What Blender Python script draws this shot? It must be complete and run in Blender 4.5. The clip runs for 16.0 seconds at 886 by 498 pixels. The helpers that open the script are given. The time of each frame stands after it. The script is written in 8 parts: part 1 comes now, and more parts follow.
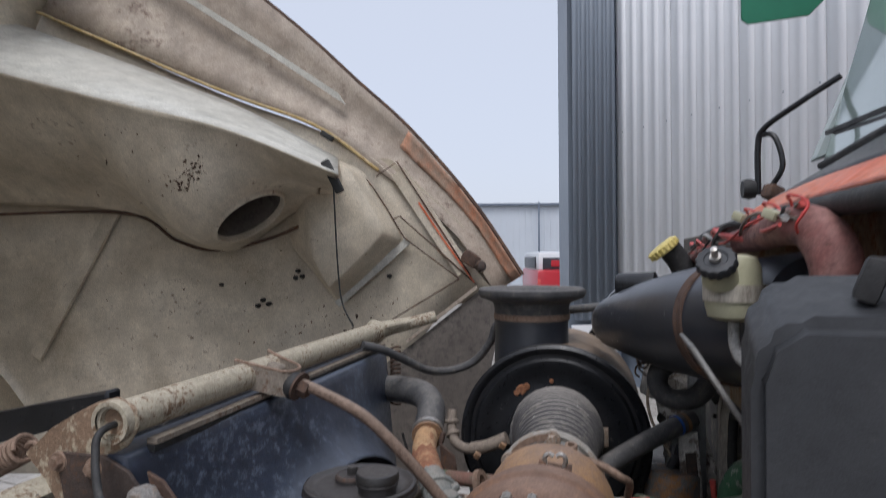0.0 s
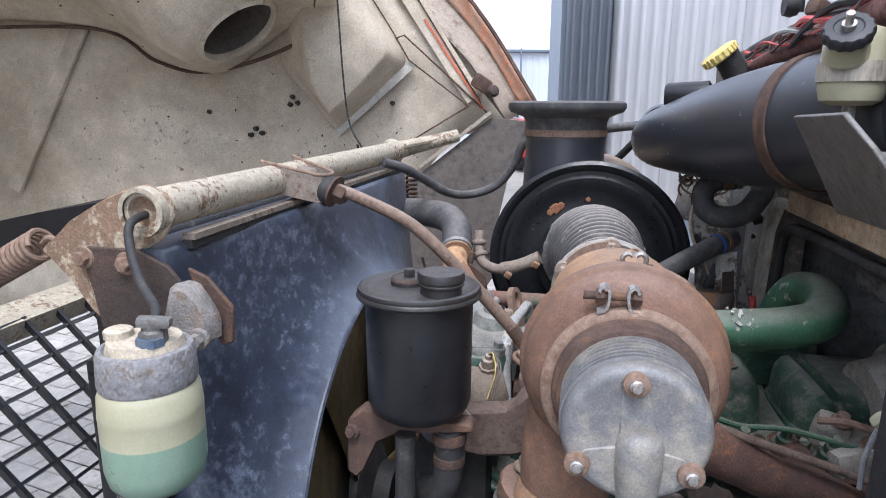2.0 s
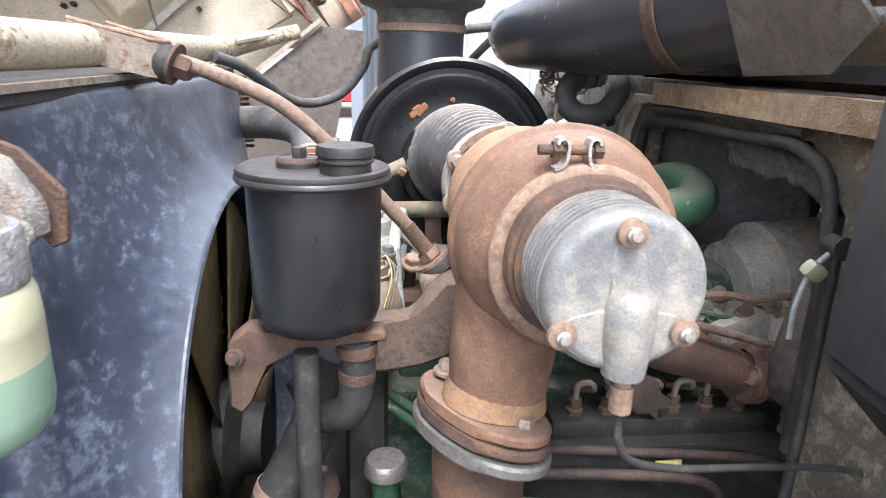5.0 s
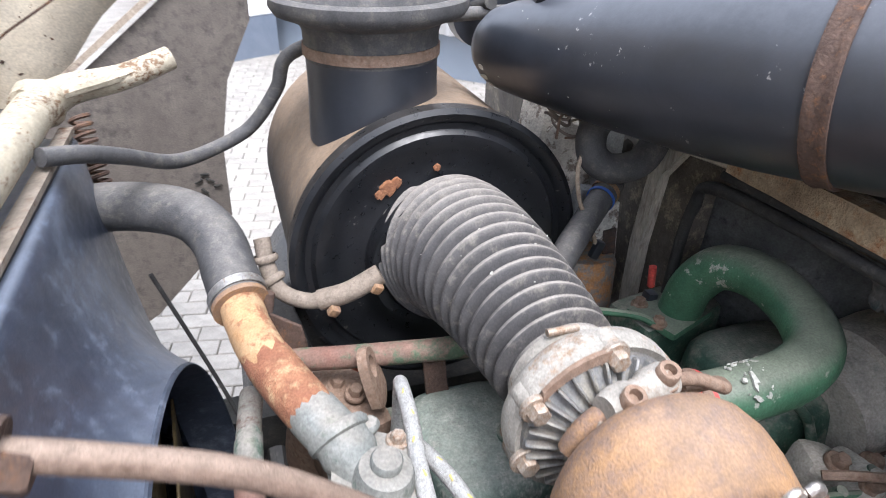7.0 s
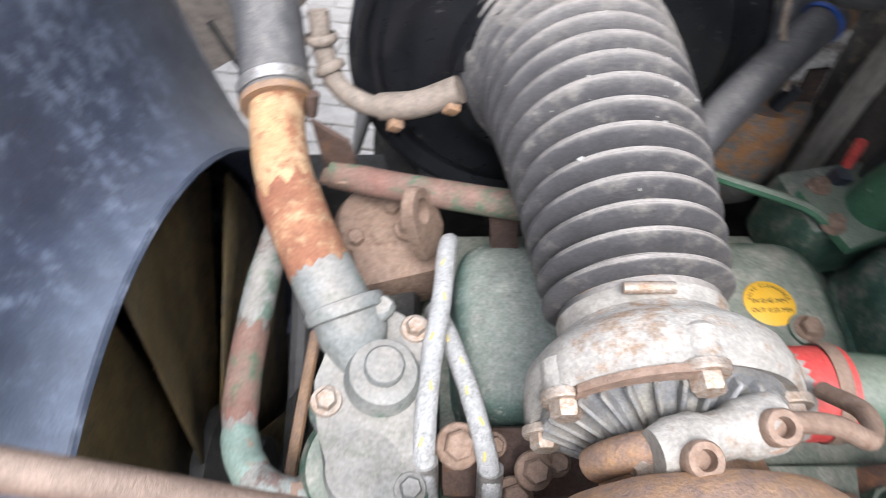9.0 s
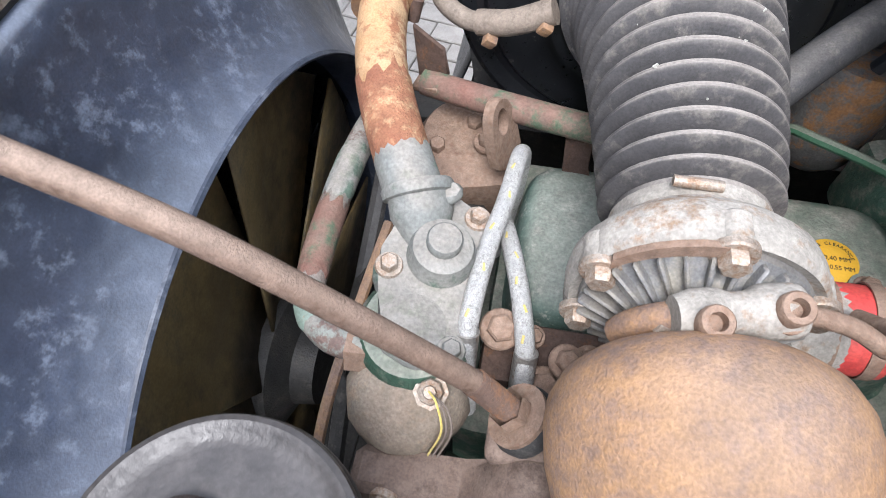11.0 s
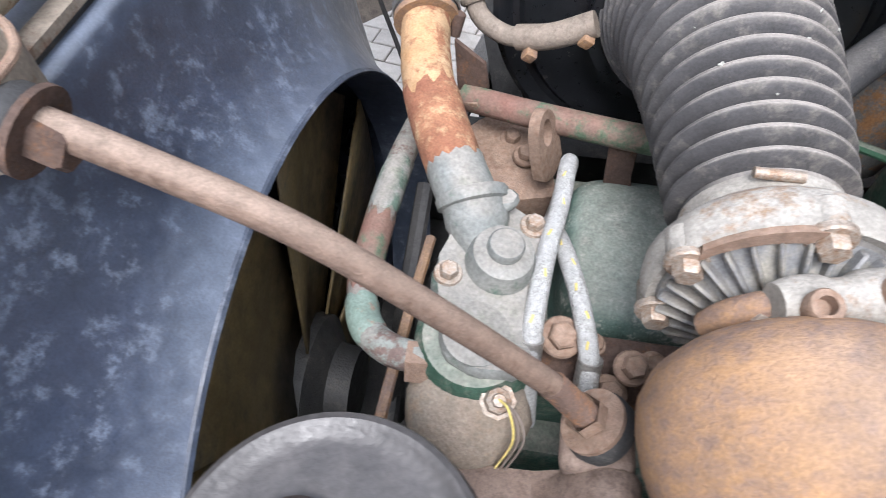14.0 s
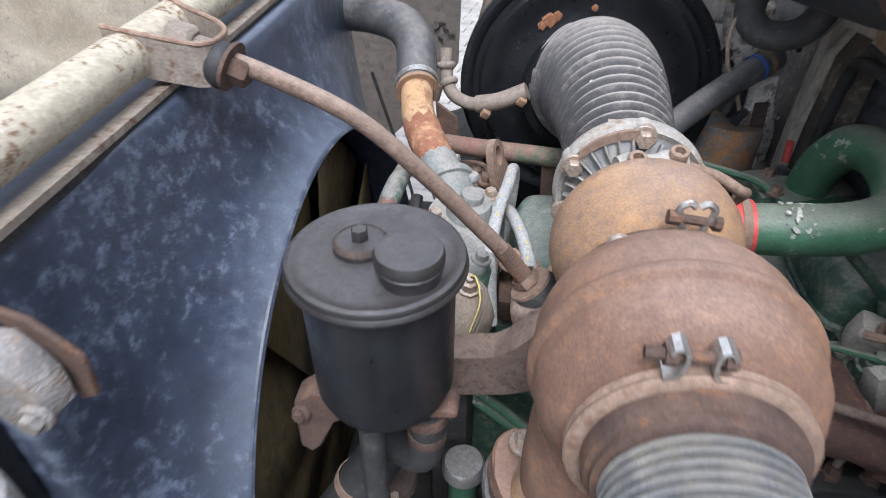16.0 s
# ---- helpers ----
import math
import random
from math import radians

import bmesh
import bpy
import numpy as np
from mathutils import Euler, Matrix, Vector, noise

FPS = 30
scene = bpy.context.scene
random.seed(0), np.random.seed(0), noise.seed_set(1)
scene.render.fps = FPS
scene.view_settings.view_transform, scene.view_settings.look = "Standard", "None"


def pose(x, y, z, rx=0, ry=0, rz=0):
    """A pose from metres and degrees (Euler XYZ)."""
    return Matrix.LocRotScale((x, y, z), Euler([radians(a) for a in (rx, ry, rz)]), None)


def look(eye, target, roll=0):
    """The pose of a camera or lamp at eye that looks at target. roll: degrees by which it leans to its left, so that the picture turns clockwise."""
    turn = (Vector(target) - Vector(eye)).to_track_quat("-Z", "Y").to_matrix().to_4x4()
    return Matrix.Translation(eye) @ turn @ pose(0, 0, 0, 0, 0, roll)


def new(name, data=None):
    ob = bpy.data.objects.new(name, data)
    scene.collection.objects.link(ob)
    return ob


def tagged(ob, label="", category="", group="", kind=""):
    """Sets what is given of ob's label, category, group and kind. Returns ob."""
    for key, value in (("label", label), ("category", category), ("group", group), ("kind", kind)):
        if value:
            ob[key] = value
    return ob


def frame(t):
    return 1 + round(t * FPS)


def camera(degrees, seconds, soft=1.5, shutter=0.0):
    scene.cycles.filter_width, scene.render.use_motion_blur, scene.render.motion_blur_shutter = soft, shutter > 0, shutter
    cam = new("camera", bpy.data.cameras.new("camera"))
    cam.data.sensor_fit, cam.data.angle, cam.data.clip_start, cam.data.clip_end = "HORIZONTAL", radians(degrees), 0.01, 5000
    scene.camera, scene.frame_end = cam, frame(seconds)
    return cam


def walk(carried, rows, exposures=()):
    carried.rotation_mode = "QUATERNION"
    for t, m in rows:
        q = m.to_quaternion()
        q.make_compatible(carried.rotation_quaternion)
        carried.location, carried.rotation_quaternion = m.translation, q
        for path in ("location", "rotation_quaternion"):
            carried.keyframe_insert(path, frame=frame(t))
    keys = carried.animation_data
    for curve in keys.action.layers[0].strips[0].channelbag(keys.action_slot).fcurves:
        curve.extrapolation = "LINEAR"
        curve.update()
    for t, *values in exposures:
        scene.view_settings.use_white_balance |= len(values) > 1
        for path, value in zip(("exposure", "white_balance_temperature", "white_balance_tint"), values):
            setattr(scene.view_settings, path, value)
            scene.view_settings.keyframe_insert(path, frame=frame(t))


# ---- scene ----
cam = camera(70.7, 16.0, soft=0.65, shutter=0.45)
PATH = [
    (0, (0.014, 0.01, 1.655), (-0.027, 2.009, 1.681), -0.3),
    (0.5, (-0.027, 0.054, 1.621), (-0.027, 2.045, 1.427), -0.6),
    (1, (-0.054, 0.084, 1.588), (-0.026, 2.055, 1.249), 0.2),
    (1.5, (-0.092, 0.098, 1.581), (-0.063, 2.059, 1.194), 0.4),
    (2, (-0.103, 0.112, 1.563), (-0.067, 2.063, 1.124), 0.3),
    (2.5, (-0.114, 0.082, 1.54), (-0.075, 2.028, 1.083), 0.2),
    (3, (-0.125, 0.072, 1.474), (0.01, 2.007, 0.99), 0.7),
    (3.2, (-0.132, 0.064, 1.448), (0.057, 1.994, 0.957), 0.9),
    (5.5, (-0.209, 0.352, 1.461), (0.549, 2.094, 0.835), 2.0),
    (6, (-0.195, 0.504, 1.569), (0.657, 2.173, 0.87), 2.0),
    (6.5, (-0.181, 0.651, 1.63), (0.705, 2.232, 0.784), 1.4),
    (7, (-0.174, 0.755, 1.697), (0.748, 2.22, 0.695), 1.2),
    (7.5, (-0.118, 0.858, 1.738), (0.9, 2.086, 0.532), 2.0),
    (8, (-0.041, 0.948, 1.713), (1.01, 1.89, 0.296), 3.0),
    (8.5, (-0.017, 0.946, 1.693), (0.747, 1.869, 0.092), 2.7),
    (9, (-0.002, 0.925, 1.674), (0.263, 2.022, 0.022), 0.4),
    (9.5, (0.006, 0.9, 1.685), (0.045, 1.978, 0.0), -1.1),
    (10, (0.01, 0.886, 1.667), (0.034, 1.93, -0.039), -1.8),
    (10.2, (-0.003, 0.88, 1.671), (0.021, 1.924, -0.035), -2.4),
    (12.3, (-0.001, 0.784, 1.659), (-0.034, 1.931, 0.021), 0.0),
    (12.5, (0.002, 0.791, 1.649), (-0.046, 1.946, 0.017), -0.6),
    (13, (-0.008, 0.795, 1.66), (-0.048, 1.956, 0.033), -0.7),
    (13.5, (-0.012, 0.794, 1.665), (-0.042, 1.96, 0.041), -1.9),
    (14, (-0.064, 0.824, 1.65), (-0.015, 1.991, 0.026), -1.3),
    (14.5, (-0.112, 0.825, 1.653), (-0.031, 2.044, 0.069), -0.8),
    (15, (-0.096, 0.755, 1.651), (0.008, 2.065, 0.143), -0.8),
    (15.5, (-0.081, 0.609, 1.675), (0.04, 2.048, 0.292), -0.2),
    (16, (-0.103, 0.451, 1.671), (0.052, 2.026, 0.448), 0.1),
]
EXPOSURES = [(0.0, 0.05, 6100, 13), (0.5, 0.4, 5950, 13), (1.0, 0.95, 5850, 14), (1.5, 1.1, 5800, 14), (3.0, 1.25, 5800, 15), (5.3, 2.15, 6250, 13), (6.0, 1.78, 6250, 13), (7.0, 1.72, 6050, 13), (8.0, 1.95, 6250, 14),
             (8.6, 1.82, 6150, 13), (10.0, 1.62, 6050, 13), (12.5, 1.58, 6050, 13), (14.5, 1.6, 6000, 13), (15.3, 1.5, 5850, 12), (16.0, 1.33, 5850, 12)]
walk(cam, [(t, look(eye, target, roll)) for t, eye, target, roll in PATH], EXPOSURES)

# ---- sky and light ----
world = bpy.data.worlds.new("overcast_sky")
scene.world = world
world.use_nodes = True
wn, wl = world.node_tree.nodes, world.node_tree.links
wn.clear()
sky = wn.new("ShaderNodeTexSky")
sky.sky_type = "NISHITA"
sky.sun_disc = False
sky.sun_elevation = radians(62)
sky.sun_rotation = radians(188)
sky.dust_density = 4.0
haze = wn.new("ShaderNodeMix")
haze.data_type = "RGBA"
haze.inputs["Factor"].default_value = 0.72
haze.inputs["B"].default_value = (8.2, 8.6, 9.3, 1)
bg = wn.new("ShaderNodeBackground")
bg.inputs["Strength"].default_value = 0.1
wo = wn.new("ShaderNodeOutputWorld")
wl.new(sky.outputs["Color"], haze.inputs["A"])
wl.new(haze.outputs["Result"], bg.inputs["Color"])
wl.new(bg.outputs["Background"], wo.inputs["Surface"])
sun = new("sun", bpy.data.lights.new("sun", "SUN"))
sun.data.energy, sun.data.angle, sun.data.color = 1.7, radians(25), (1.0, 0.97, 0.93)
sun.rotation_euler = (radians(28), 0, radians(-8))

# ---- materials ----
def mat(name, c1, c2, c3=None, rough=0.6, metal=0.0, scale=8.0, fine=70.0, wear=0.6, edge=0.06, bump=0.25, grain=350.0,
        dust=None, dust_from=0.55, coat=0.0, island=False, spec=0.5, stretch=None):
    """Two tones in broad blotches, a third in small worn patches, grain in the relief, dust or painted sheen on what
    faces up.
    """
    m = bpy.data.materials.new(name)
    m.use_nodes = True
    nt = m.node_tree
    n, l = nt.nodes, nt.links
    b = n["Principled BSDF"]
    co = n.new("ShaderNodeTexCoord").outputs["Object"]
    if stretch:
        mp = n.new("ShaderNodeMapping")
        mp.inputs["Scale"].default_value = stretch
        l.new(co, mp.inputs["Vector"])
        co = mp.outputs["Vector"]

    def nz(s, d=5.0, r=0.6, dist=0.0):
        t = n.new("ShaderNodeTexNoise")
        t.inputs["Scale"].default_value, t.inputs["Detail"].default_value = s, d
        t.inputs["Roughness"].default_value, t.inputs["Distortion"].default_value = r, dist
        l.new(co, t.inputs["Vector"])
        return t.outputs["Fac"]

    def rng(v, a, z, lo=0.0, hi=1.0):
        r = n.new("ShaderNodeMapRange")
        r.inputs["From Min"].default_value, r.inputs["From Max"].default_value = a, z
        r.inputs["To Min"].default_value, r.inputs["To Max"].default_value = lo, hi
        l.new(v, r.inputs["Value"])
        return r.outputs["Result"]

    def mix(f, a, z):
        x = n.new("ShaderNodeMix")
        x.data_type = "RGBA"
        l.new(f, x.inputs["Factor"])
        for sock, v in (("A", a), ("B", z)):
            if isinstance(v, tuple):
                x.inputs[sock].default_value = (*v, 1)
            else:
                l.new(v, x.inputs[sock])
        return x.outputs["Result"]

    big, small, tiny = nz(scale, 6, 0.65, 0.4), nz(fine, 5, 0.7), nz(grain, 2, 0.5)
    col = mix(rng(big, 0.36, 0.64), c1, c2)
    if c3:
        mask = n.new("ShaderNodeMath")
        mask.operation = "MULTIPLY_ADD"
        mask.inputs[1].default_value = 0.45
        l.new(big, mask.inputs[0])
        half = n.new("ShaderNodeMath")
        half.operation = "MULTIPLY"
        half.inputs[1].default_value = 0.55
        l.new(small, half.inputs[0])
        l.new(half.outputs[0], mask.inputs[2])
        col = mix(rng(mask.outputs[0], wear - edge, wear + edge), col, c3)
    # tint on up-facing sides: dust for most, painted sky sheen for some
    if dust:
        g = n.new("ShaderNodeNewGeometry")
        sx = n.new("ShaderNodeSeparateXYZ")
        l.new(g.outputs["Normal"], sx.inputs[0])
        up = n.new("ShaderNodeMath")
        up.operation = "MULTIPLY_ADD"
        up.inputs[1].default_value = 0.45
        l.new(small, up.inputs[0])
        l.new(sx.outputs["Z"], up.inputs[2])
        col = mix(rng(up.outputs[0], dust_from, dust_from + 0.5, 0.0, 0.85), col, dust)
    if island:
        g2 = n.new("ShaderNodeNewGeometry")
        oi = n.new("ShaderNodeObjectInfo")
        ad = n.new("ShaderNodeMath")
        ad.operation = "ADD"
        l.new(g2.outputs["Random Per Island"], ad.inputs[0])
        l.new(oi.outputs["Random"], ad.inputs[1])
        fr = n.new("ShaderNodeMath")
        fr.operation = "FRACT"
        l.new(ad.outputs[0], fr.inputs[0])
        hs = n.new("ShaderNodeHueSaturation")
        l.new(rng(fr.outputs[0], 0, 1, 0.90, 1.08), hs.inputs["Value"])
        l.new(col, hs.inputs["Color"])
        col = hs.outputs["Color"]
    hv = n.new("ShaderNodeHueSaturation")
    grime = n.new("ShaderNodeMath")
    grime.operation = "MULTIPLY"
    l.new(rng(nz(scale * 4.3, 7, 0.72), 0.32, 0.66, *((1.17, 0.78) if bump > 0.05 else (1.02, 0.98))), grime.inputs[0])
    l.new(rng(tiny, 0.3, 0.7, *((0.84, 1.16) if bump > 0.05 else (0.96, 1.04))), grime.inputs[1])
    l.new(grime.outputs[0], hv.inputs["Value"])
    l.new(col, hv.inputs["Color"])
    l.new(hv.outputs["Color"], b.inputs["Base Color"])
    vary = 0.12 if bump > 0.03 else 0.04
    l.new(rng(small, 0.3, 0.7, max(rough - vary, 0.03), min(rough + vary, 1)), b.inputs["Roughness"])
    b.inputs["Metallic"].default_value = metal
    b.inputs["Coat Weight"].default_value = coat
    b.inputs["Specular IOR Level"].default_value = spec
    if bump:
        s = n.new("ShaderNodeMath")
        s.operation = "ADD"
        l.new(small, s.inputs[0])
        l.new(tiny, s.inputs[1])
        bp = n.new("ShaderNodeBump")
        bp.inputs["Strength"].default_value = bump
        bp.inputs["Distance"].default_value = 0.002
        l.new(s.outputs[0], bp.inputs["Height"])
        l.new(bp.outputs["Normal"], b.inputs["Normal"])
    return m


TAN = (0.33, 0.27, 0.20)
RUST = mat("rusty_cast_iron", (0.150, 0.085, 0.058), (0.225, 0.137, 0.097), (0.29, 0.150, 0.078), 0.85, 0.05, 5, 120, 0.555, 0.09, 0.36, 420, dust=(0.285, 0.205, 0.165), dust_from=0.95)
RUST_ORANGE = mat("orange_rust", (0.185, 0.128, 0.108), (0.300, 0.188, 0.115), (0.395, 0.228, 0.108), 0.85, 0.05, 4.2, 110, 0.515, 0.105, 0.42, 480, dust=(0.235, 0.19, 0.16), dust_from=1.0)
RUST_DARK = mat("dark_rust", (0.075, 0.048, 0.038), (0.13, 0.082, 0.06), (0.24, 0.12, 0.06), 0.85, 0.15, 14, 120, 0.58, 0.06, 0.5)
FORGED = mat("rusty_forged_steel", (0.150, 0.105, 0.082), (0.205, 0.152, 0.122), (0.085, 0.058, 0.046), 0.8, 0.1, 12, 90, 0.57, 0.07, 0.35, 400)
RUST_BLACK = mat("oily_black_rust", (0.045, 0.034, 0.030), (0.078, 0.056, 0.046), (0.15, 0.085, 0.055), 0.75, 0.1, 14, 120, 0.58, 0.06, 0.5)
RUST_PALE = mat("rusty_steel_rod", (0.25, 0.17, 0.125), (0.33, 0.24, 0.18), (0.20, 0.12, 0.08), 0.75, 0.25, 20, 150, 0.55, 0.08, 0.4, 600)
ALUM = mat("dull_cast_aluminium", (0.18, 0.184, 0.188), (0.232, 0.231, 0.229), (0.33, 0.31, 0.265), 0.6, 0.2, 9, 60, 0.545, 0.06, 0.16, 500, dust=(0.160, 0.145, 0.124), dust_from=0.80)
ALUM_PALE = mat("chalky_aluminium", (0.29, 0.272, 0.24), (0.38, 0.357, 0.32), (0.27, 0.19, 0.13), 0.8, 0.05, 16, 90, 0.575, 0.05, 0.4, 400)
ROD = mat("brown_rusted_rod", (0.165, 0.112, 0.084), (0.245, 0.172, 0.130), (0.115, 0.070, 0.048), 0.72, 0.15, 18, 150, 0.55, 0.08, 0.4, 600, dust=(0.31, 0.235, 0.185), dust_from=0.70)
STEEL = mat("bright_steel", (0.42, 0.40, 0.37), (0.55, 0.53, 0.50), (0.30, 0.20, 0.13), 0.4, 0.8, 30, 160, 0.6, 0.05, 0.2)
BOLT = mat("rust_tinted_bolt", (0.36, 0.31, 0.26), (0.44, 0.38, 0.32), (0.30, 0.19, 0.12), 0.55, 0.5, 60, 300, 0.54, 0.08, 0.3, 900)
GREEN = mat("green_engine_paint", (0.045, 0.125, 0.070), (0.065, 0.165, 0.095), (0.42, 0.42, 0.37), 0.5, 0.0, 9, 70, 0.60, 0.02, 0.3, 400, dust=(0.185, 0.20, 0.155), dust_from=0.60)
GREEN_DIRTY = mat("oily_green_paint", (0.034, 0.082, 0.055), (0.065, 0.122, 0.086), (0.24, 0.225, 0.185), 0.6, 0.0, 16, 60, 0.56, 0.07, 0.5, 300, dust=(0.33, 0.315, 0.265), dust_from=0.90)
GREEN_GREY = mat("worn_grey_green_paint", (0.195, 0.208, 0.198), (0.27, 0.268, 0.245), (0.11, 0.16, 0.125), 0.65, 0.1, 11, 60, 0.57, 0.04, 0.35, 300, dust=(0.29, 0.25, 0.21), dust_from=0.95)
BLACK_PAINT = mat("scuffed_black_paint", (0.008, 0.009, 0.011), (0.015, 0.016, 0.019), (0.12, 0.11, 0.10), 0.35, 0.0, 12, 90, 0.630, 0.02, 0.06, 400, dust=(0.09, 0.08, 0.072), dust_from=1.0)
# the dust colour here is sky reflection painted on the up-facing sides
BLACK_GLOSS = mat("glossy_black_sky_tinted", (0.016, 0.019, 0.026), (0.028, 0.032, 0.042), (0.30, 0.29, 0.28), 0.38, 0.0, 12, 75, 0.640, 0.006, 0.03, 500, spec=0.9, dust=(0.085, 0.092, 0.110), dust_from=0.72)
LID = mat("dusty_brown_black_lid", (0.020, 0.019, 0.019), (0.034, 0.032, 0.031), (0.008, 0.008, 0.009), 0.43, 0.0, 12, 70, 0.60, 0.05, 0.18, 260, dust=(0.070, 0.064, 0.063), dust_from=0.86)
BLACK_DUSTY = mat("dusty_black_paint", (0.015, 0.0155, 0.018), (0.026, 0.027, 0.030), (0.14, 0.11, 0.09), 0.36, 0.0, 9, 90, 0.635, 0.03, 0.08, 500, dust=(0.098, 0.091, 0.092), dust_from=0.92)
RUBBER = mat("black_rubber", (0.022, 0.022, 0.023), (0.045, 0.044, 0.043), (0.10, 0.095, 0.085), 0.7, 0.0, 14, 90, 0.60, 0.06, 0.25, 500)
RUBBER_GREY = mat("dusty_grey_rubber", (0.060, 0.060, 0.063), (0.092, 0.090, 0.091), (0.15, 0.14, 0.125), 0.7, 0.0, 12, 80, 0.57, 0.06, 0.25, 500, dust=(0.20, 0.185, 0.17), dust_from=0.92)
PLASTIC = mat("dark_grey_plastic", (0.030, 0.032, 0.036), (0.042, 0.044, 0.048), (0.07, 0.07, 0.07), 0.5, 0.0, 5, 60, 0.62, 0.05, 0.12, 700)
# bloom in blotches; the blue up-facing tint also paints in sky sheen
SHROUD = mat("bloomed_blue_black_plastic", (0.026, 0.034, 0.056), (0.046, 0.059, 0.092), (0.115, 0.140, 0.190), 0.40, 0.0, 6.0, 62, 0.560, 0.042, 0.12, 500, spec=1.0, dust=(0.105, 0.128, 0.174), dust_from=0.70)
# wear on the lip, with the rim's sky highlight put into its paler colour
SHROUD_EDGE = mat("pale_worn_highlit_edge", (0.032, 0.041, 0.062), (0.055, 0.068, 0.096), (0.13, 0.148, 0.185), 0.42, 0.0, 12, 60, 0.575, 0.06, 0.12, 500)
HOOD = mat("dirty_cream_paint", (0.46, 0.395, 0.295), (0.68, 0.612, 0.495), (0.21, 0.145, 0.10), 0.55, 0.0, 2.2, 34, 0.615, 0.035, 0.18, 240)
HOOD_PALE = mat("clean_cream_paint", (0.47, 0.455, 0.40), (0.54, 0.53, 0.475), (0.38, 0.33, 0.26), 0.5, 0.0, 3, 30, 0.64, 0.05, 0.1, 200)
ORANGE_FADE = mat("orange_over_cream", (0.55, 0.235, 0.13), (0.45, 0.335, 0.25), (0.36, 0.27, 0.205), 0.6, 0.0, 7, 40, 0.52, 0.10, 0.2, 220)
HOOD_BROWN = mat("rust_stained_cream_paint", (0.32, 0.26, 0.205), (0.43, 0.365, 0.295), (0.16, 0.11, 0.085), 0.65, 0.0, 3.2, 26, 0.60, 0.05, 0.2, 200)
RUST_FLAKE = mat("bright_orange_rust_flakes", (0.25, 0.105, 0.05), (0.20, 0.085, 0.045), (0.33, 0.16, 0.08), 0.85, 0.0, 40, 160, 0.55, 0.06, 0.8)
YELLOW_RUST = mat("yellow_rust_runs", (0.42, 0.29, 0.10), (0.48, 0.38, 0.22), (0.35, 0.20, 0.06), 0.7, 0.0, 10, 60, 0.58, 0.05, 0.1)
ORANGE = mat("faded_orange_paint", (0.62, 0.13, 0.055), (0.70, 0.19, 0.09), (0.42, 0.34, 0.27), 0.45, 0.0, 5, 50, 0.62, 0.05, 0.1, coat=0.2)
CREAM_RUST = mat("cream_paint_with_rust_spots", (0.38, 0.335, 0.25), (0.48, 0.43, 0.335), (0.17, 0.105, 0.06), 0.65, 0.0, 20, 150, 0.560, 0.03, 0.3, 300)
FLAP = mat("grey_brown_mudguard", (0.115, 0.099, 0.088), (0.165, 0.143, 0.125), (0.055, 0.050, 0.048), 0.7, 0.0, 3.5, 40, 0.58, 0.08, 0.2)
BOTTLE = mat("yellowed_white_plastic", (0.40, 0.385, 0.255), (0.46, 0.445, 0.31), (0.33, 0.30, 0.20), 0.4, 0.0, 12, 60, 0.64, 0.06, 0.045)
LIQUID = mat("plastic_over_green_fluid", (0.20, 0.305, 0.225), (0.25, 0.35, 0.265), None, 0.35, 0.0, 10, 60, bump=0.04)
COLLAR = mat("oxidised_grey_collar", (0.20, 0.203, 0.21), (0.29, 0.29, 0.295), (0.17, 0.14, 0.115), 0.75, 0.1, 22, 120, 0.56, 0.06, 0.6, 250)
RED = mat("red_silicone_hose", (0.50, 0.055, 0.05), (0.62, 0.10, 0.08), (0.32, 0.10, 0.07), 0.5, 0.0, 20, 90, 0.62, 0.05, 0.1)
YELLOW = mat("yellow_plastic", (0.62, 0.50, 0.14), (0.70, 0.58, 0.22), (0.40, 0.32, 0.12), 0.5, 0.0, 30, 120, 0.62, 0.05, 0.1)
LABEL_Y = mat("yellow_label", (0.72, 0.40, 0.03), (0.78, 0.46, 0.05), None, 0.45, 0.0, 20, 100, bump=0.02)
INK = mat("black_ink", (0.02, 0.02, 0.02), (0.03, 0.03, 0.03), None, 0.6, bump=0)
FAN = mat("ochre_fan_blade", (0.10, 0.075, 0.036), (0.19, 0.132, 0.052), (0.07, 0.065, 0.045), 0.6, 0.0, 6, 40, 0.56, 0.08, 0.1)
DARK = mat("oily_dark_iron", (0.020, 0.021, 0.021), (0.045, 0.043, 0.040), (0.10, 0.088, 0.075), 0.6, 0.2, 10, 60, 0.60, 0.07, 0.5)
INSUL = mat("black_insulation_felt", (0.022, 0.022, 0.024), (0.038, 0.038, 0.040), (0.075, 0.070, 0.066), 0.8, 0.0, 8, 70, 0.63, 0.05, 0.5, 300)
WALL_GRIME = mat("grimy_front_wall", (0.075, 0.066, 0.058), (0.15, 0.130, 0.105), (0.34, 0.29, 0.215), 0.8, 0.0, 7, 60, 0.565, 0.05, 0.4)
FELT = mat("dusty_grey_felt", (0.10, 0.106, 0.112), (0.20, 0.205, 0.205), (0.06, 0.065, 0.070), 0.85, 0.0, 7, 60, 0.60, 0.06, 0.5, 300)
SEAL_LIP = mat("bare_beige_lip", (0.42, 0.38, 0.31), (0.50, 0.46, 0.385), (0.24, 0.20, 0.165), 0.75, 0.0, 9, 60, 0.575, 0.05, 0.3, 300, stretch=(1, 1, 0.25))
TORN = mat("torn_grey_felt", (0.075, 0.075, 0.08), (0.15, 0.148, 0.146), (0.03, 0.05, 0.052), 0.85, 0.0, 16, 60, 0.55, 0.06, 0.6, 240)
